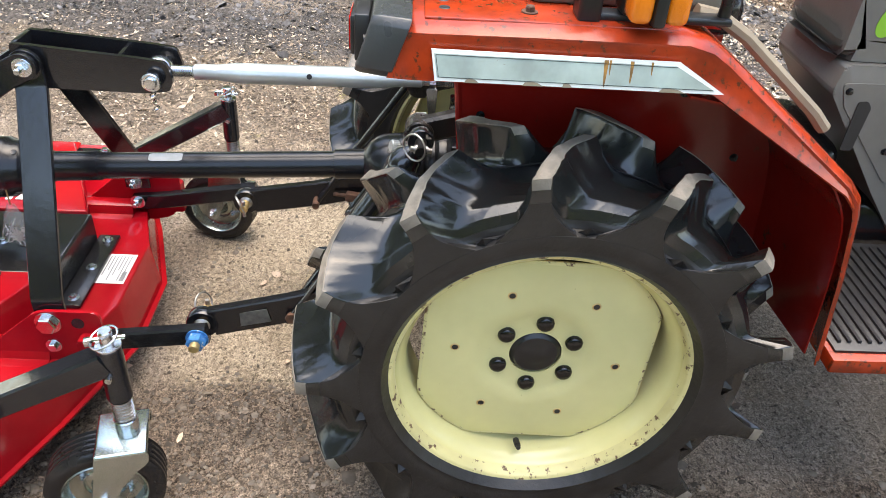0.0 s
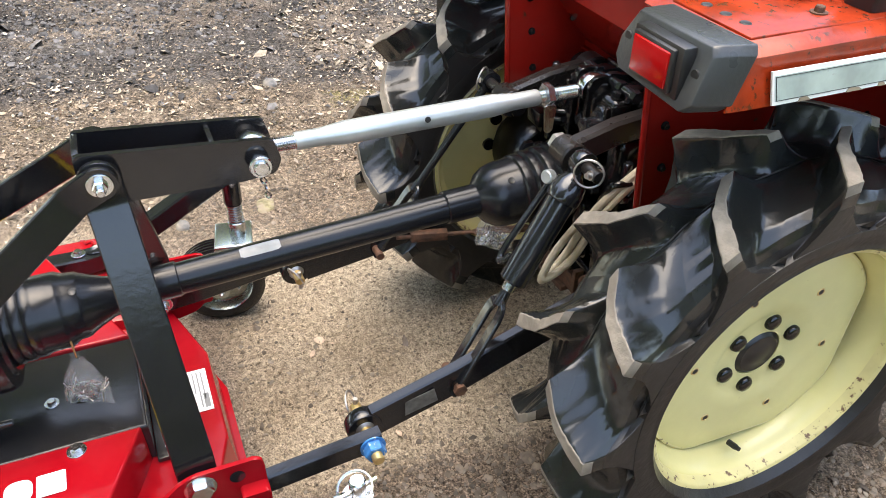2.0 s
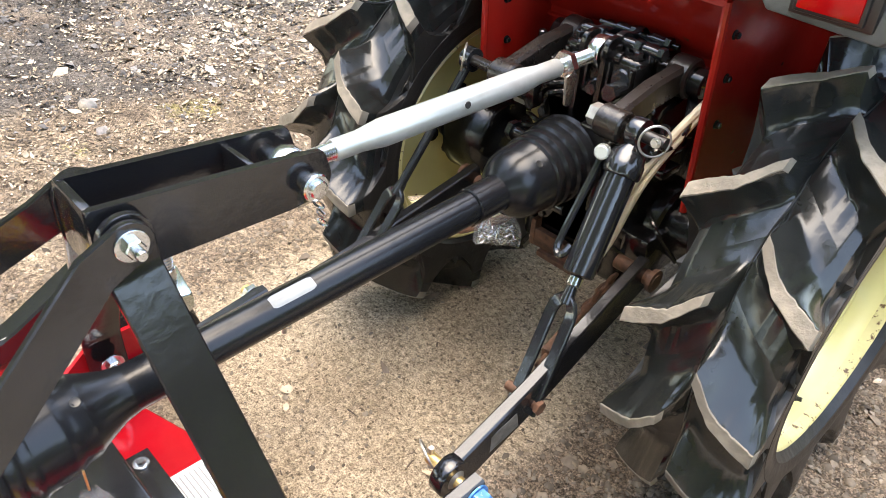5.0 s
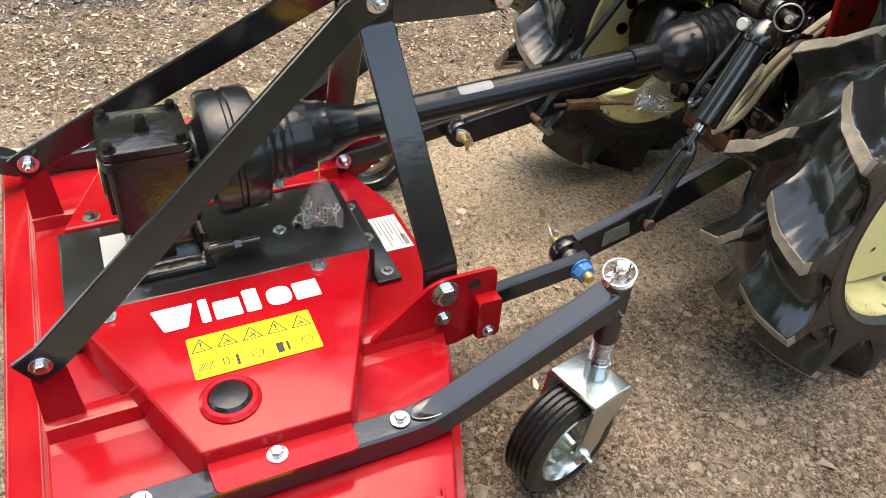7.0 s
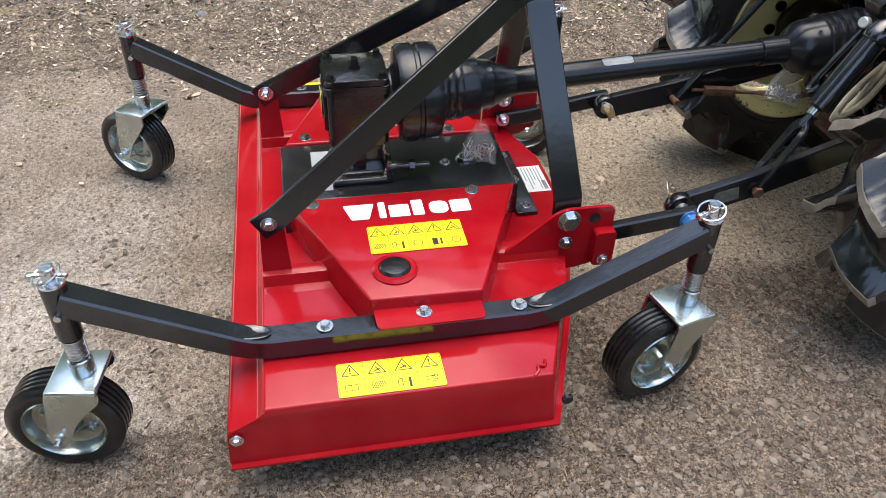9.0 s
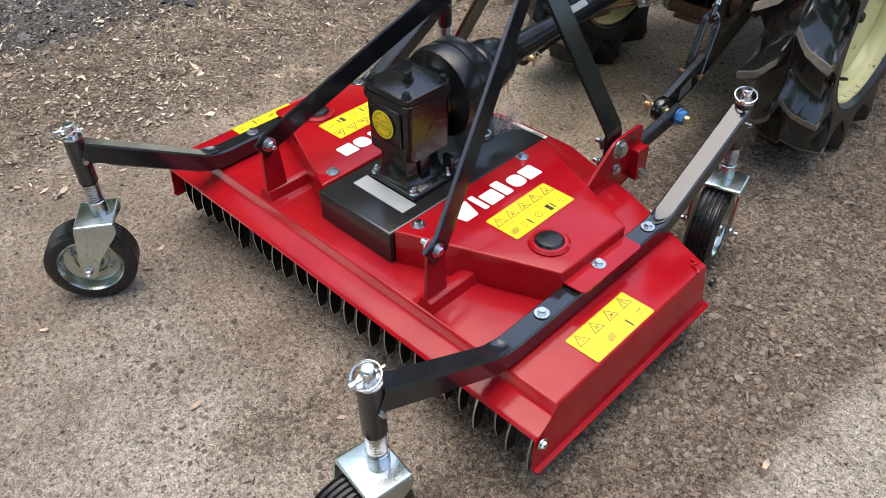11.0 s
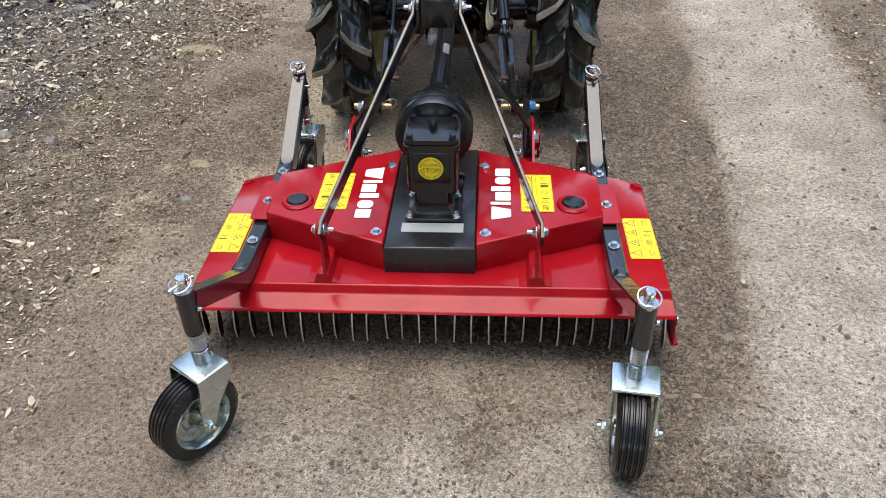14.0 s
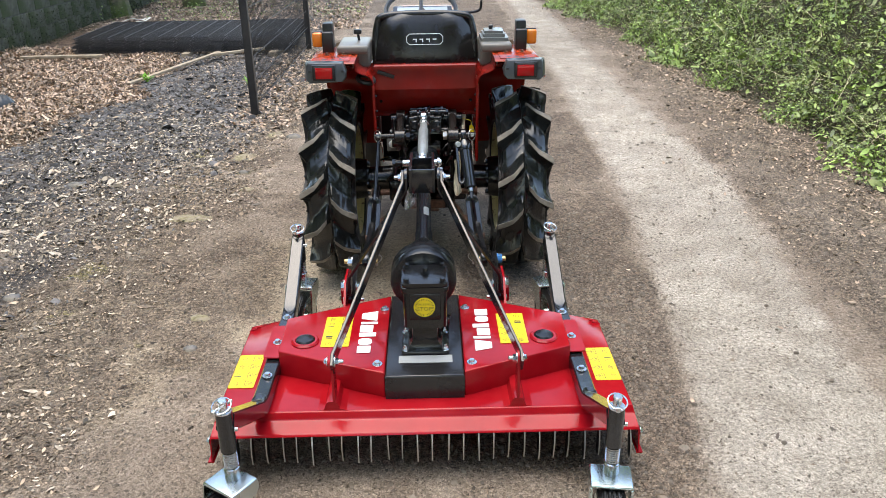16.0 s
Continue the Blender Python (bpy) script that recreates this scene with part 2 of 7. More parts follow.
def ground_material():
    """Compacted stone dust, a pale worn track, a strip of dark planings and trodden leaf mould."""
    m = bpy.data.materials.new("gravel_yard")
    m.use_nodes = True
    nt = m.node_tree
    N, L = nt.nodes, nt.links
    b = N["Principled BSDF"]
    tc = N.new("ShaderNodeTexCoord")
    sep = N.new("ShaderNodeSeparateXYZ")
    L.new(tc.outputs["Object"], sep.inputs[0])

    def math_node(op, a, bb, clamp=False):
        n = N.new("ShaderNodeMath")
        n.operation, n.use_clamp = op, clamp
        for i, v in enumerate((a, bb)):
            if isinstance(v, (int, float)):
                n.inputs[i].default_value = v
            else:
                L.new(v, n.inputs[i])
        return n.outputs[0]

    def tex(s, d=6.0, r=0.6):
        n = N.new("ShaderNodeTexNoise")
        n.inputs["Scale"].default_value, n.inputs["Detail"].default_value, n.inputs["Roughness"].default_value = s, d, r
        L.new(tc.outputs["Object"], n.inputs["Vector"])
        return n.outputs["Fac"]

    def ramp(src, a, bb, c0, c1):
        r = N.new("ShaderNodeValToRGB")
        r.color_ramp.elements[0].position, r.color_ramp.elements[1].position = a, bb
        r.color_ramp.elements[0].color, r.color_ramp.elements[1].color = (*c0, 1), (*c1, 1)
        L.new(src, r.inputs[0])
        return r.outputs[0]

    def mix(fac, a, bb, kind="MIX"):
        x = N.new("ShaderNodeMix")
        x.data_type, x.blend_type = "RGBA", kind
        if isinstance(fac, float):
            x.inputs[0].default_value = fac
        else:
            L.new(fac, x.inputs[0])
        for sock, v in ((x.inputs[6], a), (x.inputs[7], bb)):
            if isinstance(v, tuple):
                sock.default_value = (*v, 1)
            else:
                L.new(v, sock)
        return x.outputs[2]

    def band(src, a, bb):
        n = N.new("ShaderNodeMapRange")
        n.interpolation_type = "SMOOTHSTEP"
        n.inputs[1].default_value, n.inputs[2].default_value = a, bb
        L.new(src, n.inputs[0])
        return n.outputs[0]

    def zone(name):
        n = N.new("ShaderNodeAttribute")
        n.attribute_name = name
        c = N.new("ShaderNodeSeparateColor")
        L.new(n.outputs["Color"], c.inputs[0])
        return c.outputs

    ragged = math_node("MULTIPLY", math_node("SUBTRACT", tex(7.0, 8.0, 0.75), 0.5), 0.9)

    def mask(src, a=0.22, bb=0.80):
        return band(math_node("ADD", src, ragged), a, bb)

    wob = math_node("MULTIPLY", math_node("SUBTRACT", tex(1.6, 6.0, 0.7), 0.5), 0.55)
    x = math_node("ADD", sep.outputs[0], wob)
    za, zb = zone("zone_a"), zone("zone_b")
    dirt = ramp(tex(3.0, 8.0, 0.65), 0.3, 0.72, (0.240, 0.193, 0.150), (0.370, 0.309, 0.250))
    pale = ramp(tex(5.0, 7.0), 0.3, 0.7, (0.370, 0.330, 0.275), (0.500, 0.452, 0.388))
    brown = ramp(tex(6.0, 8.0, 0.7), 0.3, 0.7, (0.104, 0.081, 0.062), (0.236, 0.187, 0.145))
    dark = ramp(tex(4.0, 7.0, 0.7), 0.3, 0.7, (0.048, 0.045, 0.044), (0.160, 0.147, 0.138))
    leafy = ramp(tex(9.0, 8.0, 0.7), 0.33, 0.68, (0.072, 0.057, 0.045), (0.330, 0.272, 0.208))
    mould = ramp(tex(9.0, 8.0, 0.7), 0.33, 0.68, (0.045, 0.031, 0.022), (0.24, 0.165, 0.112))
    moss = ramp(tex(6.0, 6.0), 0.3, 0.7, (0.12, 0.115, 0.05), (0.30, 0.26, 0.13))
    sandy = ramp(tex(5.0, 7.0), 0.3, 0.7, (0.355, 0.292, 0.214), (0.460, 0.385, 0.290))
    col = mix(mask(za[0]), dirt, pale)
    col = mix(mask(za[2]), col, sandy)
    stony_shaded = mask(za[1])
    # this brown also carries the shade beside tractor and mower
    col = mix(math_node("MULTIPLY", stony_shaded, 0.85), col, brown)
    # yard to the other side: leaf mould, then planings, with a deep drift of leaves beyond
    littered, planed, deep = mask(zb[0]), mask(zb[1]), mask(zb[2])
    col = mix(math_node("MULTIPLY", littered, 0.9), col, leafy)
    col = mix(planed, col, dark)
    col = mix(deep, col, mould)
    col = mix(math_node("MULTIPLY", band(x, -0.9, -1.3), math_node("MULTIPLY", band(x, -2.2, -1.7), band(tex(2.6, 5.0), 0.60, 0.68))), col, moss)
    coarse = math_node("MAXIMUM", math_node("MAXIMUM", stony_shaded, littered), math_node("MAXIMUM", planed, deep))
    verge = math_node("SUBTRACT", x, math_node("MULTIPLY", sep.outputs[1], 0.105))
    soil = ramp(tex(7.0, 7.0, 0.7), 0.3, 0.7, (0.145, 0.120, 0.096), (0.290, 0.244, 0.198))
    col = mix(math_node("MULTIPLY", band(verge, 1.68, 1.98), 0.85), col, soil)
    bank = math_node("ADD", x, math_node("MULTIPLY", sep.outputs[1], 0.035))
    col = mix(band(bank, 2.3, 2.75), col, leafy)
    col = mix(band(bank, 2.85, 3.15), col, (0.075, 0.07, 0.04))
    grain = tex(260.0, 4.0, 0.8)
    fine = mix(coarse, ramp(grain, 0.41, 0.59, (0.52, 0.51, 0.50), (1.42, 1.42, 1.41)), ramp(grain, 0.41, 0.59, (0.36, 0.35, 0.34), (1.65, 1.64, 1.61)))
    col = mix(1.0, col, fine, "MULTIPLY")
    lumps = tex(70.0, 5.0, 0.75)
    mid = mix(coarse, ramp(lumps, 0.40, 0.60, (0.66, 0.65, 0.64), (1.26, 1.26, 1.26)), ramp(lumps, 0.40, 0.60, (0.46, 0.45, 0.44), (1.46, 1.45, 1.43)))
    col = mix(1.0, col, mid, "MULTIPLY")
    # small dark crumbs trodden into the dust
    crumb = ramp(tex(95.0, 2.0, 0.6), 0.610, 0.635, (1.0, 1.0, 1.0), (0.42, 0.40, 0.38))
    col = mix(1.0, col, crumb, "MULTIPLY")
    clump = ramp(tex(22.0, 6.0, 0.75), 0.37, 0.62, (0.66, 0.65, 0.64), (1.20, 1.19, 1.18))
    col = mix(math_node("ADD", math_node("MULTIPLY", coarse, 0.65), 0.28), col, clump, "MULTIPLY")
    broad = ramp(tex(0.9, 4.0, 0.6), 0.32, 0.68, (0.84, 0.82, 0.80), (1.10, 1.10, 1.09))
    col = mix(1.0, col, broad, "MULTIPLY")
    damp = ramp(tex(2.6, 6.0, 0.65), 0.40, 0.60, (0.88, 0.865, 0.85), (1.07, 1.07, 1.07))
    col = mix(1.0, col, damp, "MULTIPLY")
    L.new(col, b.inputs["Base Color"])
    b.inputs["Roughness"].default_value = 0.92
    b.inputs["Specular IOR Level"].default_value = 0.3
    vor = N.new("ShaderNodeTexVoronoi")
    vor.inputs["Scale"].default_value = 85.0
    L.new(tc.outputs["Object"], vor.inputs["Vector"])
    h = math_node("ADD", math_node("MULTIPLY", vor.outputs["Distance"], 0.5), tex(140.0, 6.0, 0.7))
    bp = N.new("ShaderNodeBump")
    bp.inputs["Distance"].default_value = 0.010
    L.new(h, bp.inputs["Height"])
    L.new(bp.outputs[0], b.inputs["Normal"])
    return m


GROUND = ground_material()

# ---- mesh helpers ----
ORIGIN = {}
V = Vector


def thing(name, loc, label, category, group="", kind=""):
    e = new(name)
    e.location = loc
    ORIGIN[e] = V(loc)
    return tagged(e, label, category, group, kind)


def finish(name, bm, material, angle=38, smooth=True):
    bmesh.ops.recalc_face_normals(bm, faces=bm.faces[:])
    me = bpy.data.meshes.new(name)
    bm.to_mesh(me)
    bm.free()
    for m in (material if isinstance(material, (list, tuple)) else [material]):
        me.materials.append(m)
    if smooth:
        me.shade_smooth()
        me.set_sharp_from_angle(angle=radians(angle))
    return me


def part(name, bm, material, parent, label="", angle=38):
    """One mesh, built in world places, as a part under a thing or under a part."""
    bm.transform(Matrix.Translation(-ORIGIN[parent]))
    ob = new(name, finish(name, bm, material, angle))
    ob.parent = parent
    ORIGIN[ob] = ORIGIN[parent]
    if label:
        ob["label"] = label
    return ob


def repeat(name, me, parent, m, label=""):
    """A part that shares the mesh me, at the world pose m."""
    ob = new(name, me)
    ob.parent = parent
    ob.matrix_basis = Matrix.Translation(-ORIGIN[parent]) @ m
    ORIGIN[ob] = ORIGIN[parent]
    if label:
        ob["label"] = label
    return ob


def join(bm, other):
    me = bpy.data.meshes.new("tmp")
    other.to_mesh(me)
    other.free()
    bm.from_mesh(me)
    bpy.data.meshes.remove(me)
    return bm


def along(p0, p1, roll=0.0):
    """A pose at p0 whose z axis points to p1."""
    d = (V(p1) - V(p0)).normalized()
    up = V((0, 0, 1)) if abs(d.z) < 0.95 else V((0, 1, 0))
    xa = up.cross(d).normalized()
    ya = d.cross(xa)
    m = Matrix((xa, ya, d)).transposed().to_4x4()
    return Matrix.Translation(p0) @ m @ Matrix.Rotation(roll, 4, "Z")


def box(bm, c, s, rot=None, bev=0.0, seg=2):
    t = bmesh.new()
    bmesh.ops.create_cube(t, size=1.0, matrix=Matrix.Diagonal((*s, 1)))
    if bev:
        bmesh.ops.bevel(t, geom=t.edges[:], offset=bev, segments=seg, affect="EDGES", profile=0.5)
    m = Matrix.Translation(c)
    if rot is not None:
        m = m @ (rot if isinstance(rot, Matrix) else pose(0, 0, 0, *rot))
    t.transform(m)
    return join(bm, t)


def cyl(bm, p0, p1, r0, r1=None, seg=20, bev=0.0):
    r1 = r0 if r1 is None else r1
    h = (V(p1) - V(p0)).length
    prof = [(0, 0), (r0 - bev, 0), (r0, bev), (r1, h - bev), (r1 - bev, h), (0, h)] if bev else [(0, 0), (r0, 0), (r1, h), (0, h)]
    return lathe(bm, prof, along(p0, p1), seg)


def lathe(bm, prof, m, seg=24, squash=None):
    """Turn (r, h) about the z axis of the pose m."""
    rings = []
    t = bmesh.new()
    for r, h in prof:
        if r < 1e-6:
            rings.append([t.verts.new((0, 0, h))])
        else:
            rings.append([t.verts.new((r * math.cos(2 * math.pi * k / seg), r * math.sin(2 * math.pi * k / seg), h)) for k in range(seg)])
    for a, b in zip(rings, rings[1:]):
        for k in range(seg):
            q = (k + 1) % seg
            vs = [a[k % len(a)], a[q % len(a)], b[q % len(b)], b[k % len(b)]]
            u = []
            for v in vs:
                if v not in u:
                    u.append(v)
            if len(u) > 2:
                t.faces.new(u)
    t.transform(m)
    return join(bm, t)


def prism(bm, poly, m, h, bev=0.0, seg=2):
    """The outline poly in the pose's x, y, from its z = 0 to h."""
    t = bmesh.new()
    lo = [t.verts.new((x, y, 0)) for x, y in poly]
    hi = [t.verts.new((x, y, h)) for x, y in poly]
    n = len(poly)
    t.faces.new(lo[::-1])
    t.faces.new(hi)
    for k in range(n):
        t.faces.new((lo[k], lo[(k + 1) % n], hi[(k + 1) % n], hi[k]))
    if bev:
        bmesh.ops.bevel(t, geom=t.edges[:], offset=bev, segments=seg, affect="EDGES", profile=0.5)
    t.transform(m)
    return join(bm, t)


def spline(pts, n=8):
    """Points of a smooth line through pts."""
    P = [V(p) for p in pts]
    P = [2 * P[0] - P[1]] + P + [2 * P[-1] - P[-2]]
    out = []
    for i in range(1, len(P) - 2):
        a, b, c, d = P[i - 1:i + 3]
        for k in range(n):
            u = k / n
            out.append(0.5 * (2 * b + (c - a) * u + (2 * a - 5 * b + 4 * c - d) * u * u + (3 * b - a - 3 * c + d) * u ** 3))
    out.append(P[-2])
    return out


def sweep(bm, pts, prof, up=(0, 0, 1), closed=False, caps=True):
    """Carry the outline prof (side, up) along pts."""
    P = [V(p) for p in pts]
    n = len(P)
    t = bmesh.new()
    rings = []
    for i, p in enumerate(P):
        a = P[(i - 1) % n] if closed or i else p
        c = P[(i + 1) % n] if closed or i < n - 1 else p
        d1 = (p - a).normalized() if (p - a).length > 1e-9 else (c - p).normalized()
        d2 = (c - p).normalized() if (c - p).length > 1e-9 else d1
        d = (d1 + d2).normalized()
        side = d.cross(V(up)).normalized()
        u2 = side.cross(d).normalized()
        k = 1.0 / max(0.5, d.dot(d1))
        bendup = abs((d2 - d1).dot(u2)) > abs((d2 - d1).dot(side))
        rings.append([t.verts.new(p + side * s * (1 if bendup else k) + u2 * w * (k if bendup else 1)) for s, w in prof])
    m = len(prof)
    for i in range(n if closed else n - 1):
        a, b = rings[i], rings[(i + 1) % n]
        for k in range(m):
            t.faces.new((a[k], a[(k + 1) % m], b[(k + 1) % m], b[k]))
    if caps and not closed:
        t.faces.new(rings[0][::-1])
        t.faces.new(rings[-1])
    return join(bm, t)


def rect(w, h, r=0.0):
    a, b = w / 2, h / 2
    if not r:
        return [(-a, -b), (a, -b), (a, b), (-a, b)]
    return [(-a + r, -b), (a - r, -b), (a, -b + r), (a, b - r), (a - r, b), (-a + r, b), (-a, b - r), (-a, -b + r)]


def circle(r, n=12):
    return [(r * math.cos(2 * math.pi * k / n), r * math.sin(2 * math.pi * k / n)) for k in range(n)]


def tube(bm, pts, r, n=10, closed=False, up=(0, 0, 1)):
    return sweep(bm, pts, circle(r, n), up, closed)


def ring(bm, c, axis, R, r, n=26):
    m = along(c, V(c) + V(axis))
    return tube(bm, [m @ V((R * math.cos(2 * math.pi * k / n), R * math.sin(2 * math.pi * k / n), 0)) for k in range(n)], r, 7, True, axis)


def rounded(poly, r, n=4):
    """An outline with its corners rounded."""
    out = []
    P = [V((x, y)) for x, y in poly]
    for i, p in enumerate(P):
        a, c = P[i - 1], P[(i + 1) % len(P)]
        d0, d1 = (a - p).normalized(), (c - p).normalized()
        rr = min(r, (a - p).length * 0.45, (c - p).length * 0.45)
        q0, q1 = p + d0 * rr, p + d1 * rr
        for k in range(n + 1):
            u = k / n
            out.append(tuple((1 - u) ** 2 * q0 + 2 * u * (1 - u) * p + u * u * q1))
    return out


def hex_bolt(r=0.012, washer=0.02, h=0.010, stud=0.0):
    """A hexagon head on a washer, standing on z = 0."""
    bm = bmesh.new()
    lathe(bm, [(0, 0), (washer, 0), (washer, 0.002), (washer * 0.96, 0.0026), (0, 0.0026)], Matrix(), 20)
    lathe(bm, [(0, 0.0026), (r, 0.0026), (r, h), (r * 0.86, h + 0.002), (0, h + 0.002)], Matrix(), 6)
    if stud:
        lathe(bm, [(0, h), (r * 0.58, h), (r * 0.58, h + stud), (r * 0.45, h + stud + 0.002), (0, h + stud + 0.002)], Matrix(), 14)
    return finish("bolt", bm, ZINC, 30)


BOLT = hex_bolt(0.0098, 0.0160, 0.009)
BOLT_BIG = hex_bolt(0.020, 0.026, 0.014)
BOLT_SMALL = hex_bolt(0.008, 0.013, 0.007)
NUT_STUD = hex_bolt(0.0115, 0.019, 0.010, 0.014)


def bolt(parent, p, normal=(0, 0, 1), me=None, name="bolt", label=""):
    return repeat(name, me or BOLT, parent, along(p, V(p) + V(normal)), label)


def flat(bm, poly, m, h=0.0012):
    return prism(bm, poly, m, h)

# ---- finishing mower ----
mower = thing("finishing_mower", (0, 0, 0), "red and black three-point finishing mower with four caster wheels on gravel", "mower")
DZ = 0.220          # top of the deck


def deck_shell():
    t = bmesh.new()
    top = [(-.633, -.227), (.633, -.227), (.635, .305), (.36, .415), (.12, .492), (-.12, .492), (-.36, .415), (-.635, .305)]
    T = [t.verts.new((x, y, DZ)) for x, y in top]
    S = [t.verts.new((-.637, -.238, .197)), t.verts.new((.637, -.238, .197))]
    R = [t.verts.new((-.640, -.290, .185)), t.verts.new((.640, -.290, .185))]
    E = [t.verts.new((-.641, -.295, .178)), t.verts.new((.641, -.295, .178))]
    low = [(-.645, -.300), (.645, -.300), (.645, .316), (.365, .428), (.123, .506), (-.123, .506), (-.365, .428), (-.645, .316)]
    B = [t.verts.new((x, y, .097)) for x, y in low]
    F = t.faces.new
    F(T)
    F((T[0], T[1], S[1], S[0]))
    F((S[0], S[1], R[1], R[0]))
    F((R[0], R[1], E[1], E[0]))
    F((T[1], T[2], B[2], B[1], E[1], R[1], S[1]))
    F((T[7], T[0], S[0], R[0], E[0], B[0], B[7]))
    for k in range(2, 7):
        F((T[k], T[k + 1], B[k + 1], B[k]))
    inner = [e for e in t.edges if len(e.link_faces) == 2]
    bmesh.ops.bevel(t, geom=inner, offset=0.005, segments=3, affect="EDGES", profile=0.5)
    bmesh.ops.recalc_face_normals(t, faces=t.faces[:])
    bmesh.ops.solidify(t, geom=t.faces[:], thickness=0.004)
    # folded flange along the lower edge
    edge = [(.647, -.298, .095), (.647, .318, .095), (.365, .431, .095), (.123, .509, .095), (-.123, .509, .095), (-.365, .431, .095), (-.647, .318, .095), (-.647, -.298, .095)]
    sweep(t, edge, rect(0.018, 0.005), (0, 0, 1))
    return t


deck = part("deck", deck_shell(), RED, mower)
for s in (-1, 1):
    repeat("stud", BOLT_SMALL, deck, along((s * .645, -.280, .163), (s * .7, -.280, .163)))
    bm = bmesh.new()
    cyl(bm, (s * .640, .335, .155), (s * .650, .335, .155), .011, seg=14, bev=.002)
    part("rubber_bush", bm, CASTER, deck)
    # weld run at the front corner
    bm = bmesh.new()
    tube(bm, spline([(s * .60, .296, .222), (s * .615, .292, .223), (s * .612, .28, .2225), (s * .625, .277, .222), (s * .634, .268, .219)], 4), .003, 6)
    part("weld_seam", bm, RED, deck)

# guard strips that hang along the rear edge
bm = bmesh.new()
out = []
for k in range(13):
    u = k / 12
    out.append((-.003 - .018 * math.sin(u * 2.2) * (1 - .25 * u), -.105 * u))
back = [(y + .030 * math.sin(math.pi * min(1, .18 + .82 * (1 - u / 12))) ** .7, z) for u, (y, z) in enumerate(out)]
poly = out + back[::-1]
t = bmesh.new()
for sx in (-.0021, .0021):
    t.faces.new([t.verts.new((sx, y, z)) for y, z in poly])
t.faces.ensure_lookup_table()
fa, fb = t.faces[0], t.faces[1]
va, vb = list(fa.verts), list(fb.verts)
for k in range(len(va)):
    q = (k + 1) % len(va)
    f = t.faces.new((va[k], va[q], vb[q], vb[k]))
    f.material_index = 1
STRIP = finish("guard_strip", t, [SATIN, STEEL], 30)
bm.free()
rail = bmesh.new()
cyl(rail, (-.636, -.262, .163), (.636, -.262, .163), .006, seg=10)
part("guard_rod", rail, STEEL, mower)
for k in range(28):
    x = -.617 + k * 1.234 / 27 + random.uniform(-.004, .004)
    repeat("guard_strip", STRIP, mower, pose(x, -.264, .170, random.uniform(-7, 7), random.uniform(-2, 2), random.uniform(-5, 5)))

# belt covers, one to a side, and the dark sheet between them
HZ = 0.308
for s in (-1, 1):
    P = [(.1235, -.160), (.474, -.018), (.479, .200), (.1235, .356)]
    t = bmesh.new()
    lo = [t.verts.new((s * x * 1.004, y * 1.01, DZ + .001)) for x, y in P]
    hi = [t.verts.new((s * x, y, HZ)) for x, y in P]
    t.faces.new(hi)
    t.faces.new(lo[::-1])
    for k in range(4):
        t.faces.new((lo[k], lo[(k + 1) % 4], hi[(k + 1) % 4], hi[k]))
    bmesh.ops.bevel(t, geom=[e for e in t.edges if sum(v.co.z > .3 for v in e.verts) >= 1], offset=.005, segments=3, affect="EDGES", profile=.5)
    # tongue over the caster arm
    prism(t, rounded([(.470, -.014), (.528, -.010), (.528, .196), (.470, .198)] if s > 0 else [(-.470, .198), (-.528, .196), (-.528, -.010), (-.470, -.014)], .012), pose(0, 0, .2775), .004)
    cover = part("belt_cover", t, RED, mower)
    bm = bmesh.new()
    lathe(bm, [(0.031, 0), (.044, 0), (.046, .004), (.040, .009), (.033, .009), (.031, .004)], pose(s * .394, .04, HZ - .001), 32)
    part("raised_collar", bm, RED, cover)
    bm = bmesh.new()
    lathe(bm, [(0, .014), (.012, .0145), (.027, .012), (.032, .006), (.032, 0), (0, 0)], pose(s * .394, .04, HZ), 28)
    part("rubber_plug", bm, CASTER, cover, "black rubber access plug")
    for p in ((.148, -.108), (.142, .252)):
        repeat("cover_bolt", BOLT, cover, pose(s * p[0], p[1], HZ))

bm = bmesh.new()
t = bmesh.new()
P = [(-.1225, -.172), (.1225, -.172), (.1225, .366), (-.1225, .366)]
lo = [t.verts.new((x, y, DZ + .001)) for x, y in P]
hi = [t.verts.new((x, y, .3035)) for x, y in P]
t.faces.new(hi), t.faces.new(lo[::-1])
for k in range(4):
    t.faces.new((lo[k], lo[(k + 1) % 4], hi[(k + 1) % 4], hi[k]))
bmesh.ops.bevel(t, geom=[e for e in t.edges if all(v.co.z > .3 for v in e.verts)], offset=.007, segments=3, affect="EDGES", profile=.5)
box(t, (0, .392, DZ + .006), (.28, .050, .010), bev=.002)
sheet = part("gearbox_sheet", t, PLATE, mower, "dark grey sheet between the red covers")
bm.free()
for x in (-.115, 0, .115):
    repeat("sheet_bolt", BOLT_SMALL, sheet, pose(x, .395, DZ + .011))
bm = bmesh.new()
lathe(bm, [(.010, .004), (.013, .008), (.017, .004), (.021, .008), (.026, .003), (.027, 0), (0, 0), (0, .003), (.010, .004)], pose(.000, .268, .3035), 26)
part("bearing_cap", bm, BLACK, sheet)
bm = bmesh.new()
lathe(bm, [(.014, .006), (.016, .0085), (.019, .0085), (.021, .006)], pose(.000, .268, .3045), 26)
part("bearing_ring", bm, ZINC, sheet)
repeat("sheet_bolt", BOLT_SMALL, sheet, pose(.010, .215, .3035))
bm = bmesh.new()
flat(bm, [(-.082, -.100), (.088, -.100), (.088, -.057), (-.082, -.057)], pose(0, 0, .304))
part("blank_label", bm, DULL, sheet, "plain pale label")


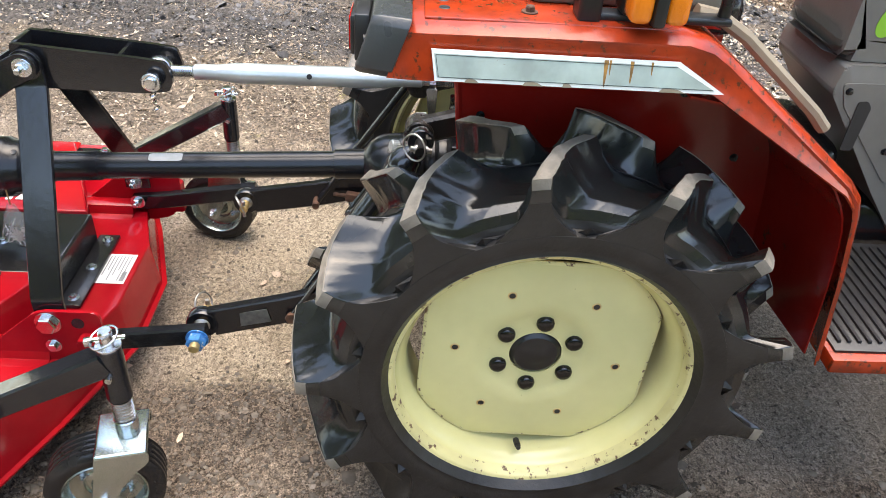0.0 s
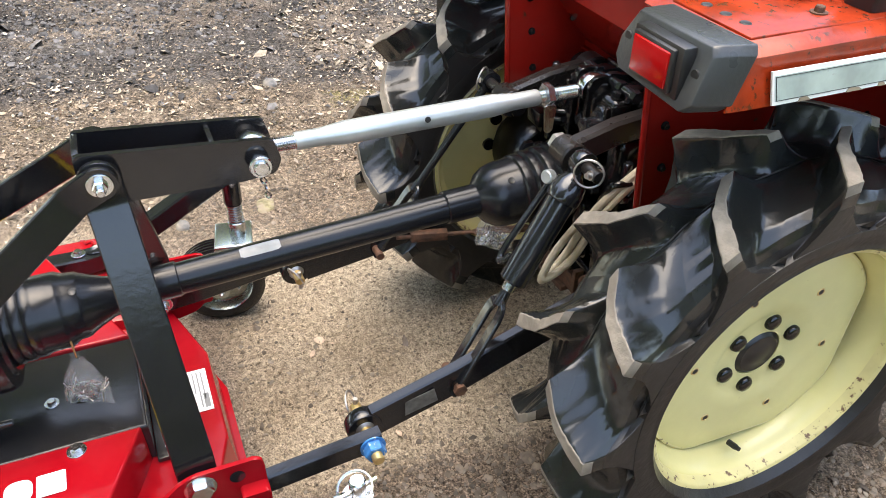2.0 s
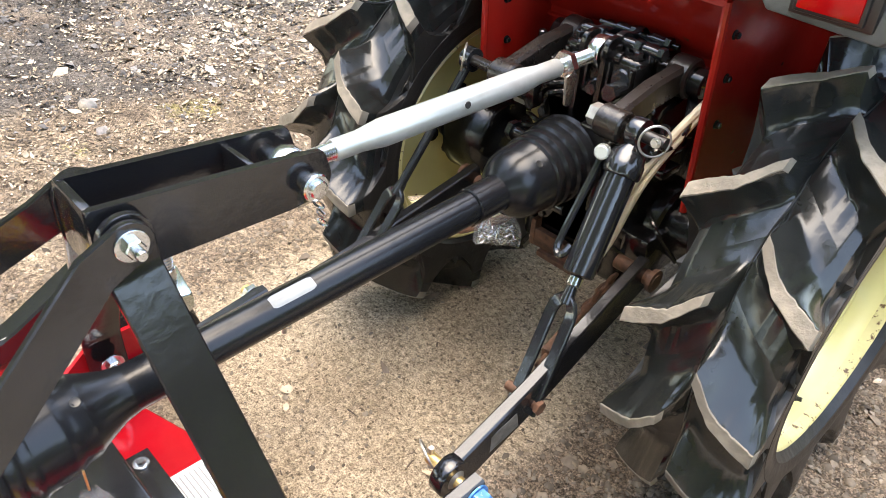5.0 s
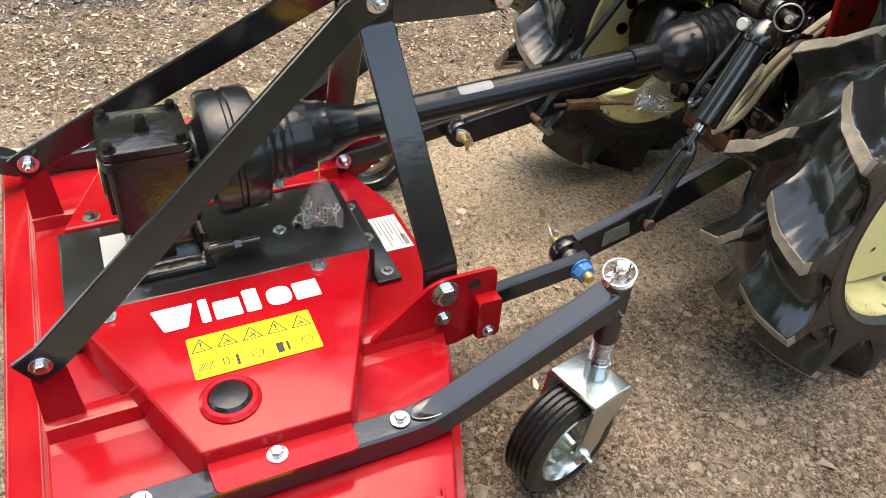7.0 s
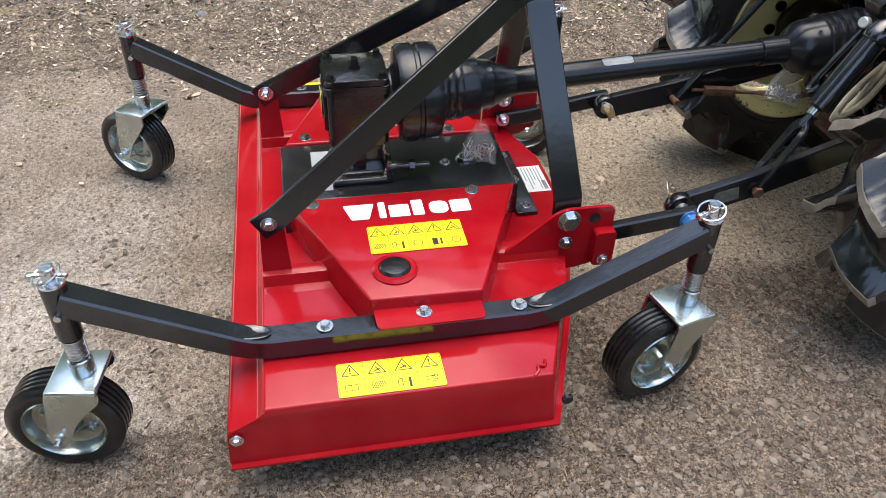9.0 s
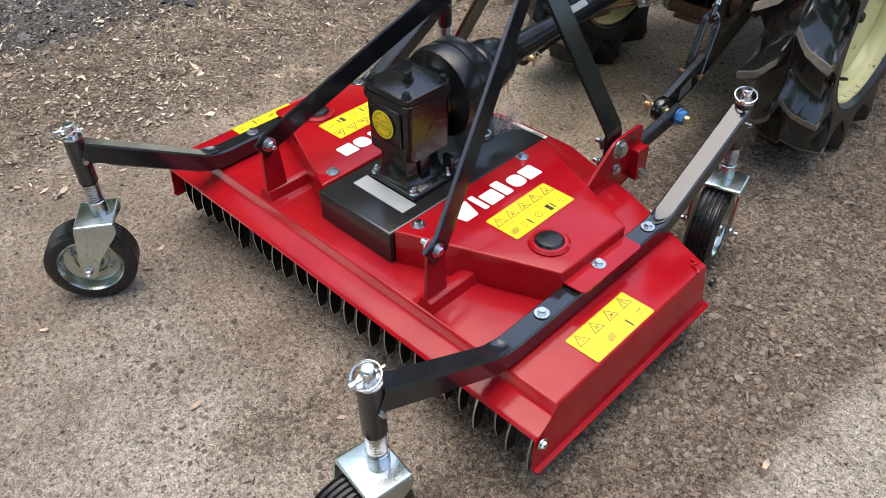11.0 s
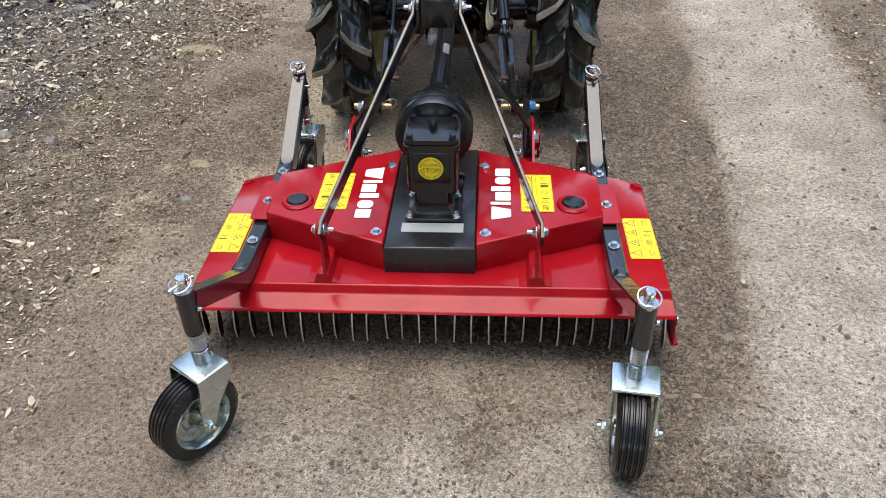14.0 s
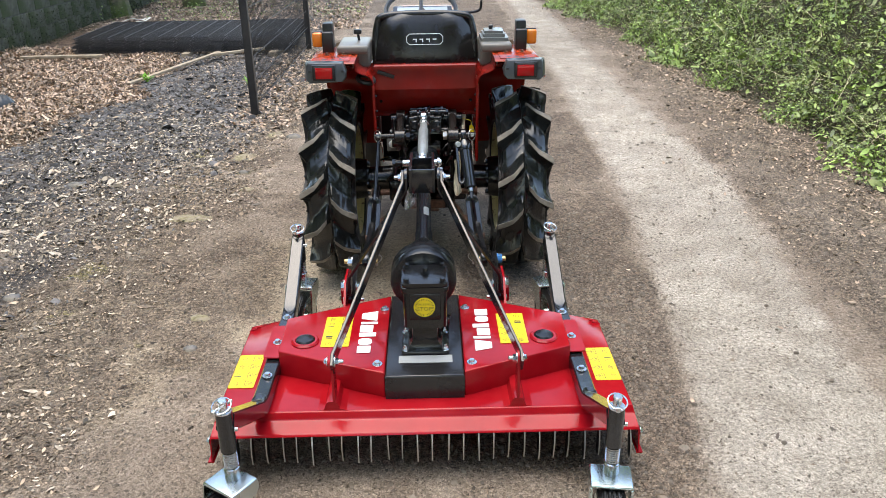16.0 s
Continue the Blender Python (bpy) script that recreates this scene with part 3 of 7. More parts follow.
# printed warning labels
def warning_label(parent, m, w, h, cols, marks):
    bm = bmesh.new()
    flat(bm, rounded([(0, 0), (w, 0), (w, h), (0, h)], .004, 2), m, .0012)
    lab = part("warning_label", bm, YELLOW, parent, "yellow warning label with black pictograms")
    ink = bmesh.new()
    up = m @ pose(0, 0, .0013)

    def line(a, b, th=.0011):
        a, b = V((*a, 0)), V((*b, 0))
        d = (b - a).normalized() * th / 2
        n = V((-d.y, d.x, 0))
        vs = [ink.verts.new(up @ q) for q in (a - d + n, a - d - n, b + d - n, b + d + n)]
        ink.faces.new(vs)

    def box_line(x, y, a, b, th):
        q = ((x - a, y - b), (x + a, y - b), (x + a, y + b), (x - a, y + b))
        for k in range(4):
            line(q[k], q[(k + 1) % 4], th)
    for c in range(cols):
        x0, x1 = w * c / cols, w * (c + 1) / cols
        if c:
            line((x0, .003), (x0, h - .003), .0007)
        cx = (x0 + x1) / 2
        a = min((x1 - x0), h / 2) * .38
        by = h * .75 - a * .75
        tri = [(cx - a, by), (cx + a, by), (cx, by + a * 1.75)]
        for p, q in zip(tri, tri[1:] + tri[:1]):
            line(p, q, a * .13)
        if c % 3 == 0:
            line((cx, by + a * .75), (cx, by + a * 1.2), a * .18)
            line((cx, by + a * .35), (cx, by + a * .42), a * .18)
        else:
            line((cx - a * .35, by + a * .3), (cx + a * .3, by + a * .62), a * .16)
            line((cx + a * .35, by + a * .28), (cx - a * .1, by + a * .95), a * .13)
        kind = marks[c % len(marks)]
        cy = h * .25
        r = a * .66
        if kind == "wheel":
            pts = [(cx + r * (1 if k % 2 else .82) * math.cos(k * .3307), cy + r * (1 if k % 2 else .82) * math.sin(k * .3307)) for k in range(19)]
            for p, q in zip(pts, pts[1:] + pts[:1]):
                line(p, q, a * .09)
            line((cx - a * .3, cy + a * .1), (cx + a * .3, cy + a * .1), a * .09)
        elif kind == "step":
            box_line(cx - a * .62, cy, a * .25, a * .5, a * .10)
            line((cx - a * .22, cy), (cx + a * .15, cy), a * .10)
            line((cx + a * .55, cy - a * .75), (cx + a * .55, cy + a * .45), a * .30)
        elif kind == "book":
            box_line(cx - a * .36, cy, a * .36, a * .42, a * .08)
            box_line(cx + a * .36, cy, a * .36, a * .42, a * .08)
            for k in range(3):
                line((cx - a * .58, cy + a * (.2 - .2 * k)), (cx - a * .14, cy + a * (.2 - .2 * k)), a * .05)
                line((cx + a * .14, cy + a * (.2 - .2 * k)), (cx + a * .58, cy + a * (.2 - .2 * k)), a * .05)
        elif kind == "block":
            line((cx - a * .3, cy - a * .45), (cx - a * .3, cy + a * .3), a * .72)
            line((cx + a * .55, cy - a * .6), (cx + a * .55, cy + a * .5), a * .26)
            line((cx - a * .7, cy + a * .55), (cx + a * .1, cy + a * .55), a * .10)
        elif kind == "hatch":
            for k in range(5):
                o = a * (-.5 + .25 * k)
                line((cx + o - a * .22, cy - a * .4), (cx + o + a * .22, cy + a * .4), a * .10)
            box_line(cx, cy, a * .75, a * .45, a * .06)
        else:
            line((cx - a * .62, cy + a * .34), (cx + a * .35, cy + a * .34), a * .13)
            box_line(cx + a * .5, cy + a * .34, a * .16, a * .16, a * .10)
            box_line(cx, cy - a * .32, a * .6, a * .14, a * .08)
    line((.003, h / 2), (w - .003, h / 2), .0007)
    for k in range(4):
        a = [(0.002, .002), (w - .002, .002), (w - .002, h - .002), (.002, h - .002)]
        line(a[k], a[(k + 1) % 4], .0008)
    part("print", ink, INK, lab)
    return lab


def name_blocks(parent, m, w, h):
    """The maker's name, as plain white blocks of the words' sizes."""
    blocks = ((0, .243, .95, 0, .16), (.272, .326, 1.0, 0, 0), (.352, .512, .76, 0, .05), (.535, .625, .97, 0, .0), (.670, .820, .78, 0, .5), (.838, .995, .76, 0, .05))
    for x0, x1, top, low, round_by in blocks:
        bm = bmesh.new()
        lean = .22 * (x1 - x0) * w if round_by == .16 else 0
        poly = [(x0 * w + lean, low), (x1 * w - lean, low), (x1 * w, top * h), (x0 * w, top * h)]
        flat(bm, rounded(poly, .024 if round_by == .5 else .004, 5), m, .0012)
        part("name_block", bm, WHITE, parent, "plain white vinyl block")


for s in (-1, 1):
    # reading direction runs towards the tractor on one side and away from it on the other
    rot = 90 if s > 0 else -90
    y0 = -.043 if s > 0 else .236
    cov = [o for o in mower.children if o.name.startswith("belt_cover")][0 if s < 0 else 1]
    name_blocks(cov, pose(s * .219, y0, HZ + .001, 0, 0, rot), .279, .058)
    y1 = .000 if s > 0 else .200
    warning_label(cov, pose(s * .340, y1, HZ + .001, 0, 0, rot), .200, .092, 5, ("hatch", "step", "wheel", "block", "wheel"))
    y2 = -.094 if s > 0 else .103
    warning_label(deck, pose(s * .630, y2, DZ + .001, 0, 0, rot), .197, .082, 4, ("book", "hatch", "step", "key"))
bm = bmesh.new()
flat(bm, [(-.07, .404), (.046, .404), (.046, .480), (-.07, .480)], pose(0, 0, DZ + .001))
lab = part("paper_label", bm, PAPER, deck, "white data label with unreadable rows of print")
bm = bmesh.new()
for k in range(8):
    flat(bm, [(-.062, .412 + k * .008), (.036 - .02 * (k % 3), .412 + k * .008), (.036 - .02 * (k % 3), .4145 + k * .008), (-.062, .4145 + k * .008)], pose(0, 0, DZ + .0024), .0003)
flat(bm, [(.0, .466), (.038, .466), (.038, .476), (.0, .476)], pose(0, 0, DZ + .0024), .0003)
part("print", bm, GREYINK, lab)

FOOT_NUT = hex_bolt(.009, .013, .009, .008)
# gearbox on its flared pedestal
bm = bmesh.new()
t = bmesh.new()
lv = []
for z, a, b, c in ((.305, .076, .069, .013), (.318, .076, .069, .013), (.326, .054, .060, .010), (.352, .042, .054, .008), (.405, .041, .052, .006)):
    lv.append([t.verts.new((.003 + x * a, c + y * b, z)) for x, y in ((-1, -1), (1, -1), (1, 1), (-1, 1))])
for a, b in zip(lv, lv[1:]):
    for k in range(4):
        t.faces.new((a[k], a[(k + 1) % 4], b[(k + 1) % 4], b[k]))
t.faces.new(lv[0][::-1]), t.faces.new(lv[-1])
bmesh.ops.bevel(t, geom=t.edges[:], offset=.006, segments=2, affect="EDGES", profile=.5)
for s in (-1, 1):
    box(t, (.003 + s * .046, .008, .358), (.012, .030, .084), bev=.003)
PEDESTAL = t


def slab(bm, a, b, r, z, h, bev):
    prism(bm, rounded([(-a, -b), (a, -b), (a, b), (-a, b)], r, 4), pose(.005, .009, z), h, bev, 2)


slab(bm, .068, .066, .016, .404, .138, .005)
slab(bm, .056, .056, .012, .398, .014, .004)
slab(bm, .074, .071, .018, .528, .019, .004)
box(bm, (.005, -.0590, .482), (.096, .010, .092), bev=.003)
lathe(bm, [(.050, 0), (.053, .006), (.053, .02), (0, .02)], pose(0, .060, .487, -90, 0, 0), 28)
gearbox = part("gearbox", bm, CAST, mower, "glossy black cast gearbox")
part("pedestal", PEDESTAL, CAST, gearbox, "flared cast pedestal with ribbed sides")
bm = bmesh.new()
slab(bm, .0715, .068, .016, .5485, .0125, .003)
lid = part("gearbox_lid", bm, CAST, gearbox)
LIDBOLT = finish("lid_bolt", lathe(lathe(bmesh.new(), [(0, 0), (.012, 0), (.012, .002), (0, .002)], Matrix(), 16), [(0, 0), (.0085, 0), (.0085, .011), (.007, .013), (0, .013)], Matrix(), 6), CAST, 30)
for x in (-.051, .061):
    for y in (-.046, .064):
        repeat("lid_bolt", LIDBOLT, gearbox, pose(x, y, .5612))
bm = bmesh.new()
lathe(bm, [(0, 0), (.013, 0), (.013, .008), (.009, .008), (.009, .022), (.0075, .024), (0, .024)], pose(.008, .010, .5612), 6)
part("breather_plug", bm, CAST, gearbox)
for x in (-.061, .066):
    for y in (-.042, .068):
        repeat("foot_bolt", FOOT_NUT, gearbox, pose(x, y, .3185))
bm = bmesh.new()
lathe(bm, [(0, 0), (.037, 0), (.037, .003), (0, .003)], pose(.003, -.0638, .484, 90, 0, 0), 32)
part("oil_cover", bm, CAST, gearbox)
bm = bmesh.new()
lathe(bm, [(0, 0), (.033, 0), (.033, .001), (0, .001)], pose(.003, -.0666, .484, 90, 0, 0), 36)
sticker = part("round_sticker", bm, YELLOW, gearbox, "round yellow sticker that reads stop, oil level")


def lettering(body, size, m, material, parent):
    cu = bpy.data.curves.new("letters", "FONT")
    cu.body, cu.size, cu.align_x, cu.align_y = body, size, "CENTER", "CENTER"
    cu.resolution_u = 2
    tmp = new("letters_tmp", cu)
    me = bpy.data.meshes.new_from_object(tmp.evaluated_get(bpy.context.evaluated_depsgraph_get()))
    bpy.data.objects.remove(tmp)
    me.materials.clear()
    me.materials.append(material)
    return repeat("lettering", me, parent, m)


lettering("STOP", .019, pose(.003, -.0680, .478, 90, 0, 0), INK, sticker)
lettering("OIL LEVEL", .0095, pose(.003, -.0680, .494, 90, 0, 0), INK, sticker)
bm = bmesh.new()
for k in range(30):
    a = 2 * math.pi * k / 30
    if k % 8 == 7:
        continue
    box(bm, (.003 + .0272 * math.cos(a), -.0678, .484 + .0272 * math.sin(a)), (.0022, .0004, .0055), Matrix.Rotation(-a + math.pi / 2, 4, "Y"))
part("print", bm, INK, sticker)
bm = bmesh.new()
cyl(bm, (.075, .075, .347), (.075, .165, .345), .006, seg=12, bev=.001)
cyl(bm, (.075, .118, .346), (.075, .130, .346), .013, seg=6)
cyl(bm, (.075, .072, .347), (.075, .090, .347), .010, seg=12)
box(bm, (.066, .072, .338), (.03, .012, .06), bev=.003)
part("tension_bolt", bm, BLACK, mower)
bm = bmesh.new()
cyl(bm, (.070, .012, .470), (.075, .012, .470), .006, seg=8)
part("side_plug", bm, CAST, gearbox)

# brackets, uprights and braces of the three-point frame
for s in (-1, 1):
    def hat(y0, y1, x, w=.056, h=.030):
        t = bmesh.new()
        prof = [(-w / 2 - .016, 0), (-w / 2 + .004, .003), (-w / 2 + .012, h - .004), (-w / 2 + .020, h), (w / 2 - .020, h), (w / 2 - .012, h - .004), (w / 2 - .004, .003), (w / 2 + .016, 0),
                (w / 2 + .016, -.002), (-w / 2 - .016, -.002)]
        sweep(t, [(x, y0, DZ), (x, y1, DZ)], prof)
        return t
    bm = hat(-.222, -.035, s * .283)
    prism(bm, rounded([(-.222, DZ + .020), (-.162, DZ + .020), (-.170, .386), (-.192, .402), (-.214, .392)], .008), Matrix(((0, 0, 1, s * .279), (1, 0, 0, 0), (0, 1, 0, 0), (0, 0, 0, 1))), .008, .0012, 1)
    rear = part("rear_bracket", bm, RED, mower)
    repeat("bolt", BOLT, rear, along((s * (.2965 if s > 0 else .288), -.196, .376), (s * .4, -.196, .376)))
    repeat("nut", NUT_STUD, rear, along((s * (.278 if s > 0 else .267), -.196, .376), (s * .2, -.196, .376)))
    # front bracket: two cheeks, a base and a folded clamp
    bm = hat(.215, .415, s * .277, .066, .028)
    cheek = rounded([(.285, .238), (.412, .345), (.532, .345), (.534, .246), (.505, .196), (.440, .180), (.395, .205), (.385, .238)], .016)
    for x in (.296,):
        prism(bm, cheek, Matrix(((0, 0, 1, s * x - .004), (1, 0, 0, 0), (0, 1, 0, 0), (0, 0, 0, 1))), .008, .0015, 1)
    prism(bm, rounded([(.488, .205), (.534, .205), (.534, .292), (.488, .292)], .006), Matrix(((0, 0, 1, s * .312 - .013), (1, 0, 0, 0), (0, 1, 0, 0), (0, 0, 0, 1))), .026, .003, 2)
    fb = part("front_bracket", bm, RED, mower)
    repeat("bolt", BOLT_BIG, fb, along((s * .300, .430, .317), (s * .4, .430, .317)), "large zinc-plated bolt")
    repeat("bolt", BOLT, fb, along((s * .300, .429, .258), (s * .4, .429, .258)))
    repeat("bolt", BOLT_SMALL, fb, along((s * .325, .510, .222), (s * .4, .510, .222)))
    repeat("nut", NUT_STUD, fb, along((s * .258, .430, .317), (s * .1, .430, .317)))
    repeat("nut", NUT_STUD, fb, along((s * .258, .429, .258), (s * .1, .429, .258)))
    bm = bmesh.new()
    cyl(bm, (s * .3004, .488, .318), (s * .3016, .488, .318), .0125, seg=18)
    part("pin_hole", bm, BLACK, fb)
    # swinging hitch lever with its pin
    bm = bmesh.new()
    sweep(bm, [(s * .279, .415, .246), (s * .279, .50, .255), (s * .285, .705, .286), (s * .285, .735, .290)], rect(.024, .042, .004))
    lever = part("hitch_lever", bm, SATIN, mower)
    bm = bmesh.new()
    cyl(bm, (s * .195, .716, .285), (s * .332, .716, .285), .0105, seg=16, bev=.002)
    part("hitch_pin", bm, BRASS, lever)
    bm = bmesh.new()
    cyl(bm, (s * .298, .716, .285), (s * .318, .716, .285), .0195, seg=6, bev=.002)
    cyl(bm, (s * .297, .716, .285), (s * .300, .716, .285), .023, seg=20)
    part("lock_nut", bm, BLUE if s > 0 else ZINC, lever, "blue painted lock nut" if s > 0 else "")
    # upright and rear brace
    bm = bmesh.new()
    sweep(bm, [(s * .2795, .430, .290), (s * .2795, .429, .352), (s * .2765, .4285, .366), (s * .062, .394, .702), (s * .0565, .392, .718), (s * .0565, .391, .753)], rect(.010, .062, .002), (0, 1, 0))
    cyl(bm, (s * .0515, .391, .753), (s * .0615, .391, .753), .0308, seg=28, bev=.001)
    part("upright_bar", bm, SATIN, mower)
    bm = bmesh.new()
    bx = .291 if s > 0 else .273
    sweep(bm, [(s * bx, -.218, .362), (s * bx, -.185, .381), (s * (bx - .005), -.172, .389), (s * .074, .335, .722), (s * .0675, .350, .732), (s * .0675, .388, .752)], rect(.010, .054, .002), (0, -.547, .837))
    cyl(bm, (s * .0625, .390, .753), (s * .0725, .390, .753), .0268, seg=28, bev=.001)
    part("brace_bar", bm, SATIN, mower)
bm = bmesh.new()
for s in (-1, 1):
    prism(bm, rounded([(.362, .702), (.60, .700), (.652, .706), (.662, .730), (.652, .766), (.60, .772), (.362, .790)], .006), Matrix(((0, 0, 1, s * .040 - .005), (1, 0, 0, 0), (0, 1, 0, 0), (0, 0, 0, 1))), .010, .0015, 1)
box(bm, (0, .367, .746), (.072, .010, .086), bev=.001)
box(bm, (0, .560, .740), (.072, .008, .062), bev=.001)
mast = part("mast_channel", bm, SATIN, mower)
for s in (-1, 1):
    repeat("nut", NUT_STUD, mast, along((s * .0725, .391, .753), (s * .2, .391, .753)))
bm = bmesh.new()
cyl(bm, (-.075, .625, .731), (.072, .625, .731), .0125, seg=18, bev=.002)
cyl(bm, (.056, .625, .731), (.066, .625, .731), .019, seg=20, bev=.002)
pin = part("top_link_pin", bm, ZINC, mower, "zinc-plated top link pin with linch pin")
bm = bmesh.new()
for k, z in enumerate((.708, .694, .680)):
    m = pose(.066, .626 + .002 * k, z, 0, 90 if k % 2 else 0, 90)
    tube(bm, [m @ V((.004 * math.cos(a), .009 * math.sin(a), 0)) for a in np.linspace(0, 2 * math.pi, 12, endpoint=False)], .0016, 5, True)
part("safety_chain", bm, ZINC, pin)


# caster arms and caster wheels
def caster(px, py, trail_deg, up=0.0):
    """A swivelling caster under the pivot; trail_deg is the way the wheel trails, up lifts the pivot."""
    m = pose(px, py, 0, 0, 0, trail_deg)
    bm = bmesh.new()
    R = .108
    tr = .058
    box(bm, (0.012, 0, .2240 + up), (.092, .1115, .012), bev=.0055, seg=3)
    for s in (-1, 1):
        prism(bm, rounded([(-.034, .2255 + up), (.058, .2255 + up), (.061, .200 + up), (tr + .016, .132), (tr + .017, .096), (tr + .010, .086), (tr - .010, .086), (tr - .017, .100), (.022, .140), (-.006, .176), (-.034, .200 + up)], .008),
              Matrix(((1, 0, 0, 0), (0, 0, 1, s * .0525 - .003), (0, 1, 0, 0), (0, 0, 0, 1))), .006, .0012, 1)
        lathe(bm, [(.0, 0), (.012, 0), (.012, .004), (0, .004)], Matrix.Translation((tr, s * .0555, R)) @ Matrix.Rotation(radians(-90 * s), 4, "X"), 6)
    bm.transform(m)
    lift = m @ Matrix.Translation((0, 0, up))
    fork = part("caster_fork", bm, GALV, mower, "galvanised caster fork with ribbed rubber wheel")
    bm = bmesh.new()
    cyl(bm, (0, 0, .230), (0, 0, .268), .021, seg=20, bev=.002)
    cyl(bm, (0, 0, .268), (0, 0, .474), .0120, seg=16, bev=.002)
    for k in range(7):
        lathe(bm, [(.014, 0), (.019, .002), (.019, .0045), (.014, .0062)], pose(0, 0, .270 + k * .0070), 18)
    lathe(bm, [(.0, 0), (.022, 0), (.022, .003), (0, .003)], pose(0, 0, .4395), 20)
    cyl(bm, (-.030, 0, .456), (.030, 0, .456), .0042, seg=8)
    bm.transform(lift)
    part("spindle", bm, ZINC, fork)
    bm = bmesh.new()
    ring(bm, (.004, 0, .459), (.35, .12, 1), .025, .0020)
    box(bm, (.030, 0, .453), (.012, .012, .014), bev=.002)
    bm.transform(lift)
    part("linch_pin", bm, ZINC, fork)
    wm = m @ Matrix.Translation((tr, 0, R)) @ Matrix.Rotation(radians(90), 4, "X")
    bm = bmesh.new()
    prof = [(.072, -.026), (.076, -.033), (.088, -.0375), (.098, -.0355), (.1050, -.029)]
    for g in (-.024, -.012, 0, .012, .024):
        prof += [(.1076, g - .0036), (.1030, g - .001), (.1030, g + .001), (.1076, g + .0036)]
    prof += [(.1050, .029), (.098, .0355), (.088, .0375), (.076, .033), (.072, .026), (.072, -.026)]
    lathe(bm, prof, wm, 48)
    part("tyre", bm, CASTER, fork, "ribbed black rubber tyre")
    bm = bmesh.new()
    for s in (-1, 1):
        lathe(bm, [(.0775, .034 * s), (.0755, .036 * s), (.073, .033 * s), (.070, .022 * s), (.066, .010 * s), (.058, .006 * s), (.042, .006 * s), (.036, .011 * s), (.028, .012 * s), (.024, .020 * s), (.019, .036 * s), (.014, .036 * s), (.012, .032 * s), (0, .032 * s)], wm, 36)
    rim = part("rim", bm, HUB, fork, "dished zinc-plated wheel rim")
    BS = hex_bolt(.006, .008, .006, .006)
    for s in (-1, 1):
        for k in range(4):
            a = .6 + k * math.pi / 2
            q = wm @ Matrix.Translation((.047 * math.cos(a), .047 * math.sin(a), .0062 * s)) @ (Matrix() if s > 0 else Matrix.Rotation(math.pi, 4, "X"))
            repeat("rim_bolt", BS, fork, q)
    for s in (-1, 1):
        repeat("axle_nut", hex_bolt(.010, .013, .008, .010), fork, wm @ Matrix.Translation((0, 0, .0555 * s)) @ (Matrix() if s > 0 else Matrix.Rotation(math.pi, 4, "X")))
    return fork


TUBE = rect(.047, .047, .004)
for s in (-1, 1):
    x = s * .495
    up = .013 if s < 0 else .0
    xp = x + (-.011 if s < 0 else 0)
    bm = bmesh.new()
    sweep(bm, [(xp, -.540, .406 + up), (x, -.275, .266), (x, -.245, .2535), (x, -.205, .2475), (x, .285, .2475), (x, .325, .2535), (x, .355, .2665), (x, .629, .411 + up)], TUBE)
    for y in (-.543, .632):
        q = xp if y < 0 else x
        cyl(bm, (q, y, .320 + up), (q, y, .440 + up), .0218, seg=24, bev=.002)
    arm = part("caster_arm", bm, BLACK, mower, "black square-tube caster arm")
    for y, z in ((-.106, .2725), (.082, .2815), (.270, .2725)):
        repeat("bolt", BOLT, arm, pose(x, y, z))
    for y, z in ((-.244, .281), (.326, .281)):
        bm = bmesh.new()
        lathe(bm, [(.0, -.004), (.014, -.003), (.019, .0005), (.021, .0)], pose(x, y, z - .0005, 8 if y > 0 else -8) @ Matrix.Diagonal((.95, 1.9, 1, 1)), 20)
        part("bend_dent", bm, BLACK, arm)
    for y in (-.543, .632):
        bm = bmesh.new()
        q = xp if y < 0 else x
        cyl(bm, (q + .019, y, .385 + up), (q + .031, y, .385 + up), .006, seg=10)
        part("grease_nipple", bm, ZINC, arm)
caster(.495, -.543, -98)
caster(-.506, -.543, -124, .013)
caster(.495, .632, -77)
caster(-.495, .632, -100, .013)

# ---- drive shaft between mower and tractor ----
bm = bmesh.new()
gm = along((0, .078, .488), (0, .30, .494))
lathe(bm, [(.056, 0), (.058, .010), (.070, .020), (.104, .024), (.109, .034), (.109, .060), (.1055, .063), (.1055, .070), (.109, .073), (.109, .104), (.105, .112), (.086, .114), (.084, .120), (.078, .121), (.062, .114), (.058, .108), (.058, .030), (.056, 0)], gm, 36)
guard = part("input_guard", bm, BOOT, mower, "black plastic bell guard over the input shaft")

shaft = thing("drive_shaft", (0, .7, 0), "black plastic-guarded drive shaft between mower gearbox and tractor", "drive shaft")
A, B = V((0, .330, .499)), V((0, 1.245, .552))
sd = (B - A).normalized()


def on_shaft(y):
    return A + sd * ((y - A.y) / sd.y)


bm = bmesh.new()
cyl(bm, on_shaft(.36), on_shaft(1.05), .0285, seg=28)
cyl(bm, on_shaft(.34), on_shaft(.47), .0325, .0315, seg=28, bev=.002)
cyl(bm, on_shaft(.97), on_shaft(1.06), .0325, seg=28, bev=.002)
tubep = part("guard_tube", bm, BOOT, shaft)
bm = bmesh.new()
prof = [(.050, 0), (.068, .003), (.070, .006)]
h = .008
for k in range(3):
    r = .0695 - .0012 * k
    prof += [(r, h), (r + .002, h + .004), (r + .002, h + .012), (r, h + .016)]
    h += .018
prof += [(.066, h + .002), (.065, h + .034), (.063, h + .038), (.058, h + .048), (.056, h + .066), (.053, h + .070), (.045, h + .086), (.036, h + .108), (.033, h + .124)]
